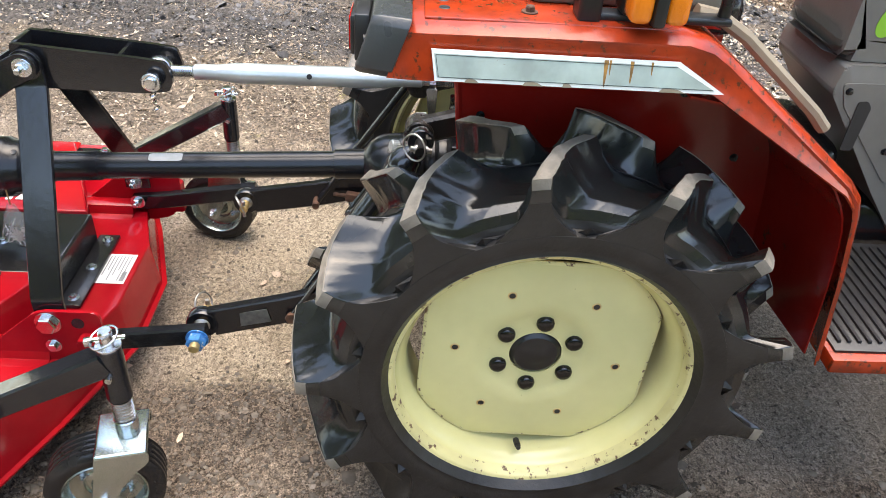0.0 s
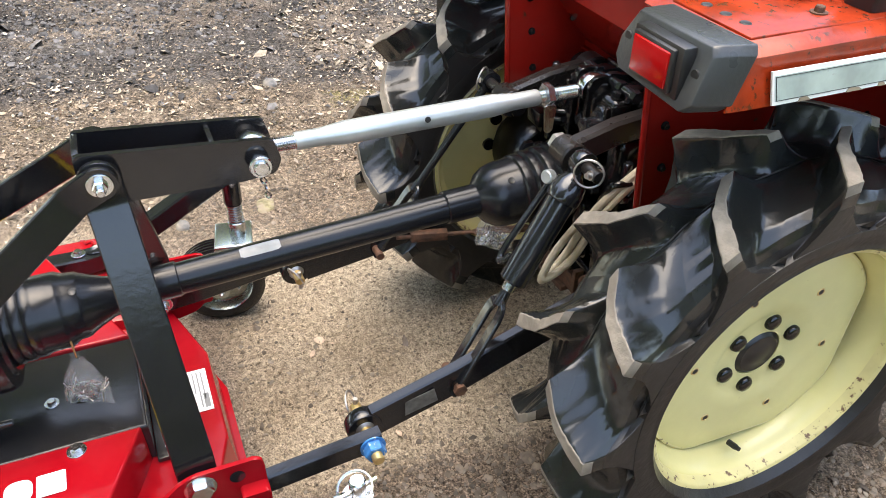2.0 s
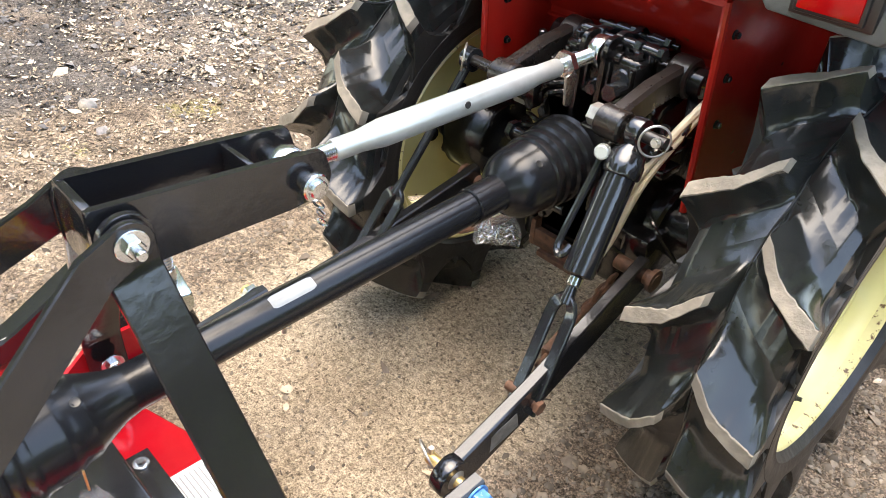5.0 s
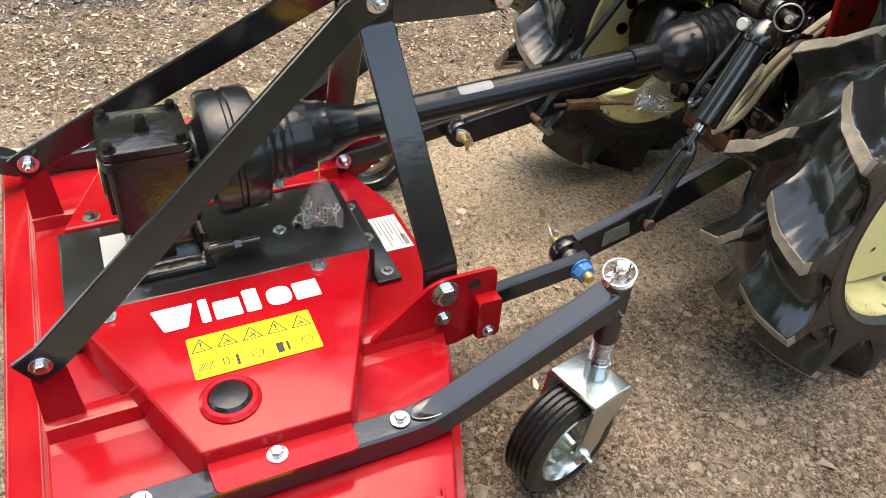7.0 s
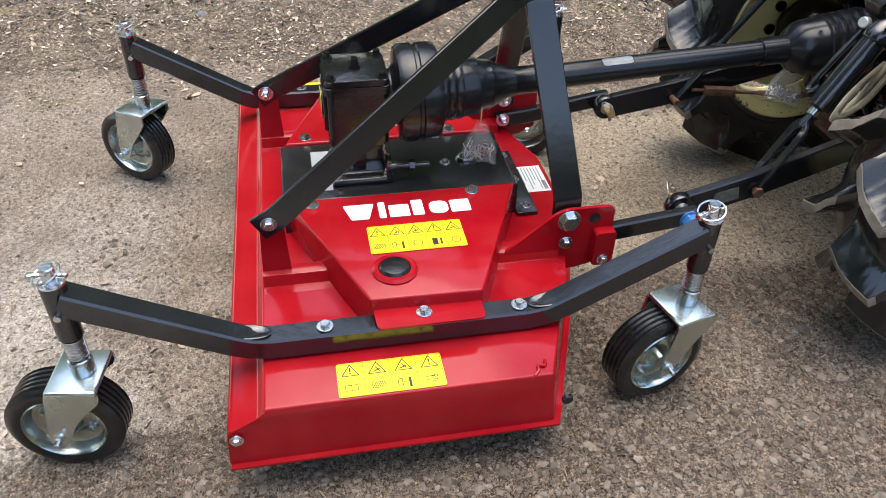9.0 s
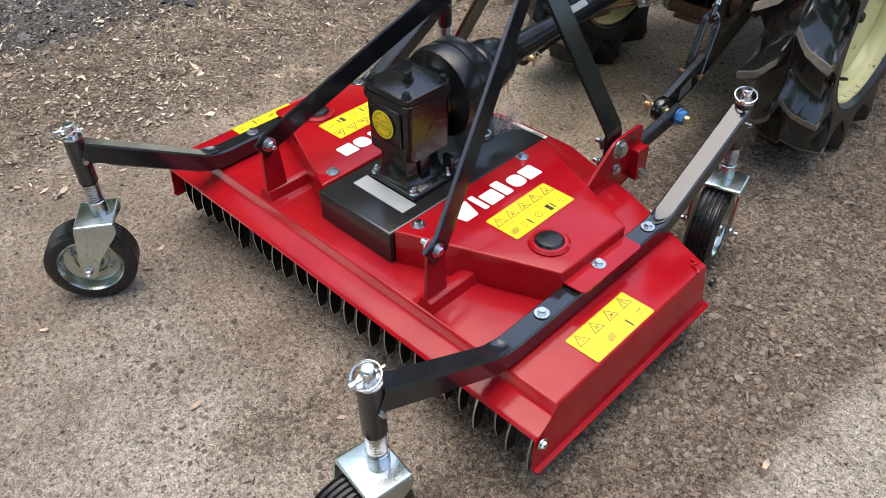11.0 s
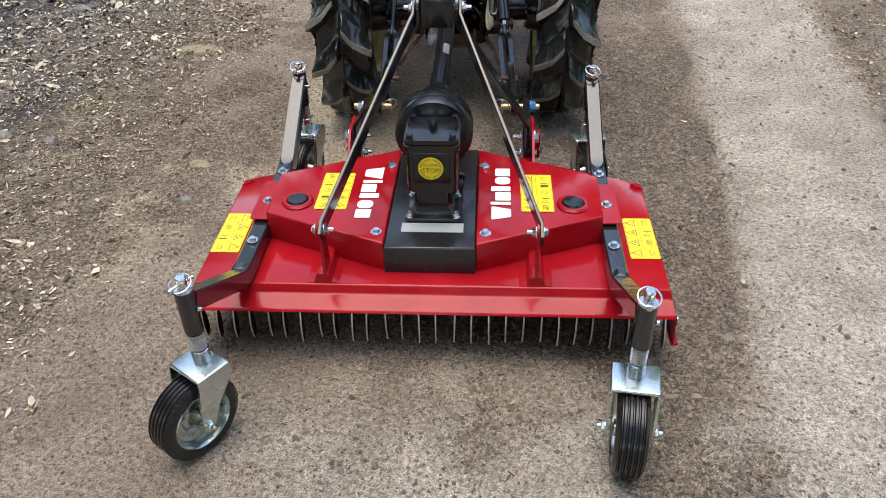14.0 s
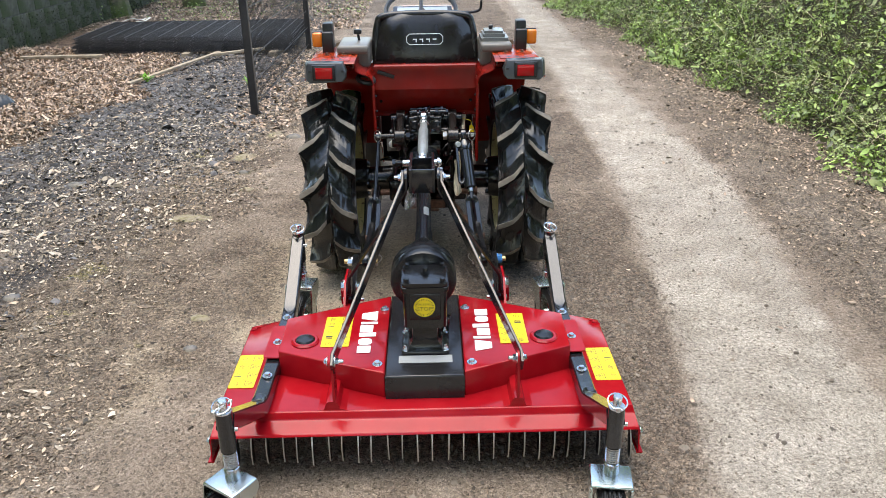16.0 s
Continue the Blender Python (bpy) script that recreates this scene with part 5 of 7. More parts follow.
part("sensor_face", bm, PAPER, sen)
for k in range(4):
    bm = bmesh.new()
    box(bm, (TX - .074 + .046 * k, 1.258, .690), (.011, .014, .092), bev=.004)
    part("casting_rib", bm, GREASY, casing)
for k in range(3):
    bm = bmesh.new()
    c = (TX - .052 + .050 * k, 1.250, .712 - .03 * (k % 2))
    cyl(bm, c, V(c) + V((0, .03, 0)), .020 - .003 * (k % 2), seg=20, bev=.003)
    cyl(bm, V(c) - V((0, .010, 0)), c, .011, seg=6)
    part("port_plug", bm, BLACK, casing)
rq = random.Random(21)
for k in range(52):
    bm = bmesh.new()
    sx = rq.choice((-1, 1))
    c = V((TX + sx * rq.uniform(.03, .15), rq.uniform(1.225, 1.34), rq.uniform(.40, .715)))
    if k % 3 == 0:
        box(bm, c, (rq.uniform(.02, .06), rq.uniform(.03, .08), rq.uniform(.015, .05)), bev=.004)
    elif k % 3 == 1:
        dd = rq.choice((V((1, 0, 0)), V((0, 1, 0)), V((0, 0, 1))))
        cyl(bm, c - dd * .03, c + dd * rq.uniform(.02, .05), rq.uniform(.008, .016), seg=12, bev=.002)
        cyl(bm, c - dd * .034, c - dd * .022, rq.uniform(.014, .021), seg=6)
    else:
        e = c + V((sx * rq.uniform(.03, .08), rq.uniform(-.01, .06), rq.uniform(-.09, .09)))
        tube(bm, spline([c, (c + e) / 2 + V((0, -.025, .02)), e], 5), rq.uniform(.004, .007), 8)
    part(("valve_body", "pipe_union", "oil_pipe")[k % 3], bm, (GREASY, BLACK, GREASY)[k % 3], tractor)
# rock shaft and lift arms
bm = bmesh.new()
cyl(bm, (TX - .165, 1.335, .722), (TX + .165, 1.335, .722), .025, seg=22, bev=.003)
part("rock_shaft", bm, GREASY, tractor)
for s in (-1, 1):
    x = TX + s * .118
    bm = bmesh.new()
    sweep(bm, [(x, 1.340, .728), (x, 1.24, .716), (x, 1.145, .690)], rect(.030, .050, .006))
    cyl(bm, (x - .021, 1.335, .724), (x + .021, 1.335, .724), .036, seg=22, bev=.004)
    cyl(bm, (x - .024, 1.147, .690), (x + .024, 1.147, .690), .028, seg=20, bev=.003)
    arm = part("lift_arm", bm, ARMIRON, tractor)
    bm = bmesh.new()
    e = V((s * .222 + TX * .5, 1.150, .691))
    cyl(bm, (x - s * .04, 1.150, .691), e, .011, seg=14)
    part("lift_pin", bm, ARMIRON, arm)
    bm = bmesh.new()
    cyl(bm, (x - s * .045, 1.150, .691), (x - s * .028, 1.150, .691), .0195, seg=6)
    part("pin_nut", bm, STEEL if s > 0 else GREASY, arm)
    bm = bmesh.new()
    g = e + V((-s * .014, 0, 0))
    cyl(bm, g + V((.004, -.020, .004)), g + V((-.004, .020, -.004)), .0052, seg=10)
    cyl(bm, g + V((.002, -.012, .002)), g + V((-.002, .012, -.002)), .0085, seg=10)
    ring(bm, g + V((0, -.012, .004)), (s * .75, -.6, .1), .025, .0019)
    part("lynch_pin", bm, STEEL, arm)
# top link bracket
bm = bmesh.new()
for s in (-1, 1):
    prism(bm, rounded([(1.245, .775), (1.295, .775), (1.305, .60), (1.24, .60)], .02), Matrix(((0, 0, 1, TX - .012 + s * .024 - .005), (1, 0, 0, 0), (0, 1, 0, 0), (0, 0, 0, 1))), .010, .0015, 1)
cyl(bm, (-.042, 1.268, .742), (.05, 1.268, .742), .012, seg=14)
br = part("top_link_bracket", bm, GREASY, tractor)
for z in (.70, .655, .62):
    repeat("bracket_hole", HOLE, br, along((TX + .0175, 1.27, z), (TX + .1, 1.27, z)) @ Matrix.Scale(1.4, 4))
# drawbar frame
bm = bmesh.new()
box(bm, (TX, 1.24, .335), (.15, .016, .04), bev=.002)
for s in (-1, 1):
    box(bm, (TX + s * .075, 1.30, .345), (.012, .14, .06), bev=.002)
box(bm, (TX, 1.28, .31), (.10, .12, .012), bev=.002)
part("drawbar_frame", bm, RUST, tractor, "rusty drawbar frame")
# hoses
bm = bmesh.new()
for k in range(2):
    o = .015 * k
    tube(bm, spline([(.200, 1.44 + o, .760), (.190, 1.365 + o, .712), (.178 + o * .4, 1.275 + o, .655), (.158 + o * .6, 1.205 + o, .570), (.142 + o, 1.165 + o * .5, .470), (.146 + o, 1.120, .425 + o), (.156, 1.112, .450), (.152, 1.14, .50), (.145, 1.20, .56)], 7), .0078, 9)
part("hydraulic_hose", bm, HOSE, tractor, "pair of beige hydraulic hoses")
for s in (-1, 1):
    bm = bmesh.new()
    tube(bm, spline([(TX + s * .07, 1.42, .735), (TX + s * .10, 1.40, .715), (TX + s * .165, 1.30, .67), (TX + s * .155, 1.265, .60)], 6), .009, 8)
    part("pipe", bm, BLACK, tractor)
    bm = bmesh.new()
    tube(bm, spline([(TX + s * .05, 1.245, .48), (TX + s * .09, 1.20, .46), (TX + s * .13, 1.24, .40), (TX + s * .17, 1.30, .40)], 6), .006, 8)
    part("pipe", bm, BLACK, tractor)

# black box added under the seat to fill the dark gap beside the casing
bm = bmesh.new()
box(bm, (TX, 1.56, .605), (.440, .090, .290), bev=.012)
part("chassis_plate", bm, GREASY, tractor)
# rear panel between the wings: lip, upright face, slope and bottom flange
bm = bmesh.new()
prism(bm, [(1.272, .961), (1.272, .974), (1.277, .980), (1.300, .980), (1.300, .976), (1.289, .974), (1.289, .870), (1.389, .747), (1.389, .728), (1.376, .727), (1.376, .731), (1.385, .733), (1.385, .745), (1.285, .868), (1.285, .965), (1.276, .961)], Matrix(((0, 0, 1, TX - .225), (1, 0, 0, 0), (0, 1, 0, 0), (0, 0, 0, 1))), .450)
panel = part("rear_panel", bm, DEEPRED, tractor, "red folded sheet panel behind the seat")
bm = bmesh.new()
box(bm, (TX - .176, 1.281, .937), (.078, .006, .016), (0, 18, 0), bev=.002)
part("panel_latch", bm, BLKPL, panel)
for x in (-.205, .205):
    repeat("panel_bolt", LIDBOLT, panel, along((TX + x, 1.335, .806), (TX + x, .99, .523)) @ Matrix.Scale(.6, 4))
# yellow tag by the lift arm
bm = bmesh.new()
prism(bm, rounded([(-.010, -.028), (.012, -.028), (.012, .016), (.003, .028), (-.008, .026)], .004), Matrix(((1, 0, 0, .222), (0, 0, 1, 1.318), (0, 1, 0, .664), (0, 0, 0, 1))), .0025, .0008, 1)
tube(bm, spline([(.224, 1.319, .686), (.222, 1.322, .702), (.215, 1.325, .712), (.170, 1.335, .722)], 4), .0014, 6)
part("yellow_tag", bm, YELLOW, tractor, "small yellow plastic tag on the lift pin")


WINGBOLT = finish("wing_bolt", lathe(lathe(bmesh.new(), [(0, 0), (.0115, 0), (.0115, .002), (0, .002)], Matrix(), 18), [(0, .002), (.0068, .002), (.0068, .008), (.0056, .0095), (0, .0095)], Matrix(), 6), RUST, 30)


MATRIB = finish("rib", box(bmesh.new(), (0, 0, 0), (.30, .006, .006)), MAT_RIB)


def wing_path():
    return [(1.114, .962), (1.114, 1.016), (1.122, 1.022), (1.30, 1.024), (1.490, 1.024), (1.528, 1.014), (1.556, .996), (1.786, .820), (1.812, .790), (1.822, .758), (1.842, .640), (1.862, .470)]


def wing(s):
    path = wing_path()
    xi, xo = TX + s * .297, TX + s * .497
    t = bmesh.new()
    n = len(path)
    lipw = [.0, .066, .070, .072, .072, .064, .050, .020, .020, .020, .020, .020]
    I = [t.verts.new((xi, y, z)) for y, z in path]
    O0 = [t.verts.new((xo - s * .014, y, z)) for y, z in path]
    P = [V((0, y, z)) for y, z in path]
    o1, crease, o2 = [], [], []
    for k, p in enumerate(P):
        a, c = P[max(0, k - 1)], P[min(n - 1, k + 1)]
        dd = (c - a).normalized()
        nn = V((0, dd.z, -dd.y))
        if k < 2:
            nn = V((0, -.34, -1)) if k else V((0, 0, 0))
        nn = nn.normalized() if nn.length else nn
        q = p + nn * .010
        o1.append(t.verts.new((xo, q.y, q.z)))
        q = p + nn * .0145
        crease.append(t.verts.new((xo - s * .0015, q.y, q.z)))
        q = p + nn * max(.018, lipw[k]) if k else p
        o2.append(t.verts.new((xo + s * .010, q.y, q.z)))
    for k in range(1, n - 1):
        t.faces.new((I[k], I[k + 1], O0[k + 1], O0[k]))
        t.faces.new((O0[k], O0[k + 1], o1[k + 1], o1[k]))
        t.faces.new((o1[k], o1[k + 1], crease[k + 1], crease[k]))
        t.faces.new((crease[k], crease[k + 1], o2[k + 1], o2[k]))
    bmesh.ops.recalc_face_normals(t, faces=t.faces[:])
    bmesh.ops.solidify(t, geom=t.faces[:], thickness=.003)
    return t


for s in (-1, 1):
    bm = wing(s)
    # raised pressing on the top
    box(bm, (TX + s * .395, 1.31, 1.0235), (.15, .34, .005), bev=.0024)
    fender = part("wing", bm, ORANGE, tractor, "weathered orange-red wing with scratched paint")
    xi = TX + s * .228
    bm = bmesh.new()
    low = [(1.62, .480), (1.45, .520), (1.285, .530), (1.236, .545), (1.200, .905)] if s > 0 else [(1.62, .500), (1.45, .570), (1.262, .615), (1.204, .665), (1.188, .905)]
    poly = low + [(1.560, .905), (1.650, .900), (1.786, .818), (1.812, .788), (1.822, .758), (1.842, .640), (1.862, .470), (1.70, .40)]
    prism(bm, poly, Matrix(((0, 0, 1, xi - .003), (1, 0, 0, 0), (0, 1, 0, 0), (0, 0, 0, 1))), .006)
    tube(bm, [(xi, *low[-2]), (xi, *low[-1])], .0065, 8, up=(1, 0, 0))
    # wheel-arch sheet that bows over the tyre
    arch = [(1.17, .93), (1.36, .935), (1.54, .925), (1.68, .86), (1.77, .77), (1.80, .66), (1.815, .47)]
    t = bmesh.new()
    prev = None
    for y, z in [(v.y, v.z) for v in spline([(0, *q) for q in arch], 4)]:
        cur = [t.verts.new((xi, y, z)), t.verts.new((TX + s * .490, y + .012, z + .010))]
        if prev and y > 1.50:
            t.faces.new((prev[0], cur[0], cur[1], prev[1]))
        prev = cur
    bmesh.ops.recalc_face_normals(t, faces=t.faces[:])
    bmesh.ops.solidify(t, geom=t.faces[:], thickness=.003)
    join(bm, t)
    # rounded shoulder from the sheet up to the wing
    t = bmesh.new()
    prev = None
    for x, z, y in [(TX + s * v.x, v.z, 1.194 - (v.x - .228) * .55) for v in spline([(.228, 0, .900), (.233, 0, .925), (.250, 0, .948), (.276, 0, .960), (.299, 0, .976), (.300, 0, .992)], 4)]:
        cur = [t.verts.new((x, y, z)), t.verts.new((x, 1.575, z))]
        if prev:
            t.faces.new((prev[0], cur[0], cur[1], prev[1]))
        prev = cur
    bmesh.ops.recalc_face_normals(t, faces=t.faces[:])
    bmesh.ops.solidify(t, geom=t.faces[:], thickness=.004)
    join(bm, t)
    prism(bm, [(1.158, .978), (1.130, 1.0), (1.122, 1.0205), (1.490, 1.0215), (1.528, 1.012), (1.560, .990), (1.605, .975)], Matrix(((0, 0, 1, TX + s * .299 - .002), (1, 0, 0, 0), (0, 1, 0, 0), (0, 0, 0, 1))), .004)
    inner = part("inner_wing", bm, DEEPRED, tractor, "faded red inner wing sheet")
    for q in ((1.26, .70), (1.25, .78), (1.24, .85), (1.72, .72), (1.60, .84)):
        repeat("inner_bolt", LIDBOLT, inner, along((xi + s * .003, *q), (xi + s, *q)) @ Matrix.Scale(.65, 4))
        repeat("inner_bolt", LIDBOLT, inner, along((xi - s * .003, *q), (xi - s, *q)) @ Matrix.Scale(.65, 4))
    # decal strip along the lip: white border, mint field, scuffs and rust runs
    xo = TX + s * .5005
    nrm = math.hypot(1, .2)
    lay = Matrix(((0, -s * .2 / nrm, s / nrm, xo), (1, 0, 0, 0), (0, 1 / nrm, .2 / nrm, 1.008), (0, 0, 0, 1)))
    bm = bmesh.new()
    prism(bm, [(1.150, -.013), (1.478, -.014), (1.545, -.054), (1.156, -.054)], lay, .0030)
    strip = part("decal_strip", bm, PAPER, fender, "weathered silver decal strip with a white border")
    bm = bmesh.new()
    prism(bm, [(1.154, -.0185), (1.474, -.0195), (1.530, -.0495), (1.159, -.0495)], lay @ Matrix.Translation((0, 0, .0030)), .0006)
    part("decal_field", bm, STRIPE, strip, "faded mint field, print worn away")
    bm = bmesh.new()
    for a, b in (((1.156, -.0200), (1.476, -.0210)), ((1.161, -.0488), (1.528, -.0488)), ((1.156, -.0200), (1.161, -.0488))):
        A, B = lay @ V((a[0], a[1], .0038)), lay @ V((b[0], b[1], .0038))
        sweep(bm, [A, B], rect(.0006, .0008), (1, 0, 0))
    part("decal_line", bm, INK, strip)
    rw = random.Random(5)
    for y, w in ((1.195, .020), (1.272, .028), (1.325, .014), (1.455, .036)):
        bm = bmesh.new()
        prism(bm, [(y, -.0545), (y + w * .12, -.0505 + rw.uniform(-.001, .001)), (y + w * .35, -.0490), (y + w * .7, -.0500), (y + w, -.0545)], lay @ Matrix.Translation((0, 0, .0030)), .0009)
        part("scuff", bm, BRACKET, strip)
    for y, w, h in ((1.377, .006, .036), (1.412, .005, .030), (1.384, .003, .020), (1.440, .003, .018)):
        bm = bmesh.new()
        prism(bm, [(y, -.016), (y + w, -.016), (y + w * .8, -.016 - h * .6), (y + w * .6, -.016 - h), (y + w * .3, -.016 - h * .9), (y + w * .15, -.016 - h * .5)], lay @ Matrix.Translation((0, 0, .0036)), .0004)
        part("rust_run", bm, RUSTRUN, strip)
    for q in ((.355, 1.283), (.430, 1.283)):
        repeat("wing_bolt", WINGBOLT, fender, pose(TX + s * q[0], q[1], 1.0258))
    for q in ((.357, 1.166), (.394, 1.166), (.429, 1.167)):
        bm = bmesh.new()
        lathe(bm, [(.0, .0004), (.0045, .0004), (.0068, .0010), (.0078, .0), (.0078, -.001)], pose(TX + s * q[0], q[1], 1.0262), 18)
        part("plugged_hole", bm, INK, fender)
    # lamp block at the back of the wing
    face = [(.327, .990), (.343, 1.028), (.487, 1.030), (.494, 1.020), (.496, .962), (.480, .948), (.345, .953), (.331, .966)]
    t = bmesh.new()
    lean = lambda y, z, k: y + k * (z - 1.028)
    f1 = [t.verts.new((TX + s * (.412 + (x - .412) * .96), lean(1.072, z, .3), .990 + (z - .990) * .95)) for x, z in face]
    f2 = [t.verts.new((TX + s * x, lean(1.080, z, .3), z)) for x, z in face]
    f3 = [t.verts.new((TX + s * (x + .012 * (x > .45)), lean(1.124, z, .36), z)) for x, z in face]
    t.faces.new(f1), t.faces.new(f3[::-1])
    for a, b in ((f1, f2), (f2, f3)):
        for k in range(8):
            t.faces.new((a[k], a[(k + 1) % 8], b[(k + 1) % 8], b[k]))
    bmesh.ops.bevel(t, geom=t.edges[:], offset=.0018, segments=2, affect="EDGES", profile=.5)
    block = part("lamp_block", t, GREYPL, tractor, "grey plastic end block with a red reflector")
    bm = bmesh.new()
    box(bm, (TX + s * .420, 1.058, .991), (.096, .020, .064), bev=.003)
    box(bm, (TX + s * .418, 1.049, .991), (.080, .014, .054), bev=.003)
    part("lamp_body", bm, BLKPL, block)
    bm = bmesh.new()
    box(bm, (TX + s * .418, 1.0435, .991), (.070, .008, .045), bev=.002)
    part("red_lens", bm, LENS_R, block, "red reflector lens")
    for x in (.344, .478):
        bm = bmesh.new()
        cyl(bm, (TX + s * x, 1.0607, .994), (TX + s * x, 1.0680, .994), .0062, seg=14)
        part("screw_hole", bm, INK, block)
    # indicator on its bracket
    bm = bmesh.new()
    hx = TX + s * .432
    tube(bm, spline([(hx, 1.358, 1.024), (hx, 1.358, 1.062), (hx, 1.38, 1.076), (hx, 1.525, 1.076), (hx, 1.548, 1.062), (hx, 1.548, 1.024)], 5), .009, 10, up=(1, 0, 0))
    box(bm, (hx, 1.453, 1.030), (.032, .21, .010), bev=.003)
    box(bm, (hx, 1.360, 1.068), (.050, .032, .092), bev=.007, seg=3)
    ind = part("indicator_bracket", bm, BLKPL, tractor)
    bm = bmesh.new()
    box(bm, (TX + s * .436, 1.435, 1.090), (.046, .070, .110), bev=.008)
    box(bm, (TX + s * .485, 1.438, 1.072), (.050, .018, .070), bev=.006)
    part("indicator_body", bm, BLKPL, ind)
    for y in (1.4145, 1.4615):
        bm = bmesh.new()
        box(bm, (TX + s * .485, y, 1.072), (.046, .030, .064), bev=.010, seg=3)
        part("amber_lens", bm, AMBER, ind, "amber indicator lens")
    # step plate with a ribbed mat
    bm = bmesh.new()
    box(bm, (TX + s * .335, 2.12, .478), (.37, .52, .030), bev=.004)
    step = part("step_plate", bm, ORANGE, tractor)
    bm = bmesh.new()
    box(bm, (TX + s * .330, 2.12, .4955), (.34, .50, .006), bev=.002)
    mat_sheet = part("ribbed_mat", bm, MAT_RIB, step, "black ribbed rubber mat")
    for k in range(26):
        repeat("rib", MATRIB, mat_sheet, pose(TX + s * .330, 1.885 + k * .0185, .5005))
    bm = bmesh.new()
    gx = TX + s * .405
    sweep(bm, [(gx, 1.520, 1.032), (gx, 1.556, 1.026), (gx, 1.60, 1.000), (gx, 1.735, .892), (gx, 1.760, .866)], rect(.020, .026, .006), (1, 0, 0))
    part("grab_trim", bm, BRACKET, tractor, "dull brown edge trim on the wing")

# taupe consoles beside the seat
bm = bmesh.new()
box(bm, (TX + .288, 1.450, .996), (.080, .22, .080), bev=.010, seg=3)
box(bm, (TX + .318, 1.428, 1.043), (.140, .278, .036), bev=.012, seg=3)
con = part("console", bm, TAUPE, tractor, "grey plastic lever console")
bm = bmesh.new()
prism(bm, rounded([(-.062, -.085), (.062, -.085), (.062, .085), (-.062, .085)], .012), pose(TX + .315, 1.442, 1.056), .020, .006, 2)
prism(bm, rounded([(-.050, -.066), (.050, -.066), (.050, .066), (-.050, .066)], .010), pose(TX + .313, 1.446, 1.074), .016, .006, 2)
prism(bm, rounded([(-.043, -.052), (.043, -.052), (.043, .052), (-.043, .052)], .008), pose(TX + .313, 1.446, 1.088), .014, .004, 2)
part("console_cap", bm, CAPMETAL, con)
bm = bmesh.new()
cyl(bm, (TX + .303, 1.46, 1.100), (TX + .303, 1.46, 1.120), .009, .011, seg=14, bev=.003)
part("lever_knob", bm, BLKPL, con)
bm = bmesh.new()
box(bm, (TX - .288, 1.450, .996), (.080, .22, .080), bev=.010, seg=3)
box(bm, (TX - .318, 1.428, 1.043), (.140, .278, .036), bev=.012, seg=3)
con = part("console", bm, TAUPE, tractor, "grey plastic lever console")
bm = bmesh.new()
cyl(bm, (TX - .300, 1.46, 1.055), (TX - .305, 1.45, 1.095), .006, seg=10)
box(bm, (TX - .305, 1.45, 1.100), (.036, .026, .022), bev=.006)
part("lever", bm, BLKPL, con)
# tow-hook loop on the far wing
bm = bmesh.new()
ring(bm, (TX - .262, 1.236, .926), (.25, -.25, 1), .036, .010)
part("grab_loop", bm, BLKPL, tractor)

# seat
t = bmesh.new()
rows = []
for k, (z, hw, y) in enumerate(((.920, .212, 1.452), (.950, .222, 1.446), (1.00, .220, 1.450), (1.06, .213, 1.462), (1.108, .206, 1.474), (1.140, .188, 1.486), (1.154, .140, 1.494))):
    row = []
    for i in range(17):
        u = -1 + 2 * i / 16
        row.append(t.verts.new((TX + hw * math.copysign(abs(u) ** .8, u), y + .055 * abs(u) ** 3.5, z - .012 * abs(u) ** 4)))
    rows.append(row)
for a, b in zip(rows, rows[1:]):
    for i in range(16):
        t.faces.new((a[i], a[i + 1], b[i + 1], b[i]))
bmesh.ops.recalc_face_normals(t, faces=t.faces[:])
bmesh.ops.solidify(t, geom=t.faces[:], thickness=-.02)
seat = part("seat_back", t, SEATM, tractor, "black moulded seat back with a plain badge")
bm = bmesh.new()
tube(bm, spline([(TX - .231, 1.50, .93), (TX - .229, 1.508, 1.04), (TX - .218, 1.525, 1.118), (TX - .184, 1.525, 1.156), (TX, 1.522, 1.166), (TX + .184, 1.525, 1.156), (TX + .218, 1.525, 1.118), (TX + .229, 1.508, 1.04), (TX + .231, 1.50, .93)], 7), .017, 12, up=(0, 1, 0))
part("seat_rim", bm, SEATM, tractor)
bm = bmesh.new()
box(bm, (TX, 1.585, .965), (.40, .20, .08), bev=.03, seg=3)
part("seat_cushion", bm, SEATM, tractor)
bm = bmesh.new()
box(bm, (TX, 1.57, .860), (.34, .20, .14), bev=.01)
part("seat_base", bm, DEEPRED, tractor)
bm = bmesh.new()
def on_back(x, z):
    """A place on the back of the seat."""
    return V((TX + x, 1.4375 + (z - 1.05) * .22, z))


oct_pts = [on_back(.083 * sx * (1 if k else .84), 1.063 + .023 * sz * (.45 if k else 1)) for sx, sz, k in ((1, 1, 0), (1, 1, 1), (1, -1, 1), (1, -1, 0), (-1, -1, 0), (-1, -1, 1), (-1, 1, 1), (-1, 1, 0))]
tube(bm, oct_pts, .0017, 6, True, (0, 1, 0))
for k in range(4):
    for q in ((0, 0), (.006, -.005)) if k < 3 else ((0, 0),):
        c = on_back(-.045 + .030 * k + q[0], 1.063 + q[1])
        box(bm, c, (.017 if not q[0] else .004, .003, .0045 if not q[0] else .016), (-12, 0, 0))
part("badge", bm, WHITE, seat, "white outlined badge with plain marks")

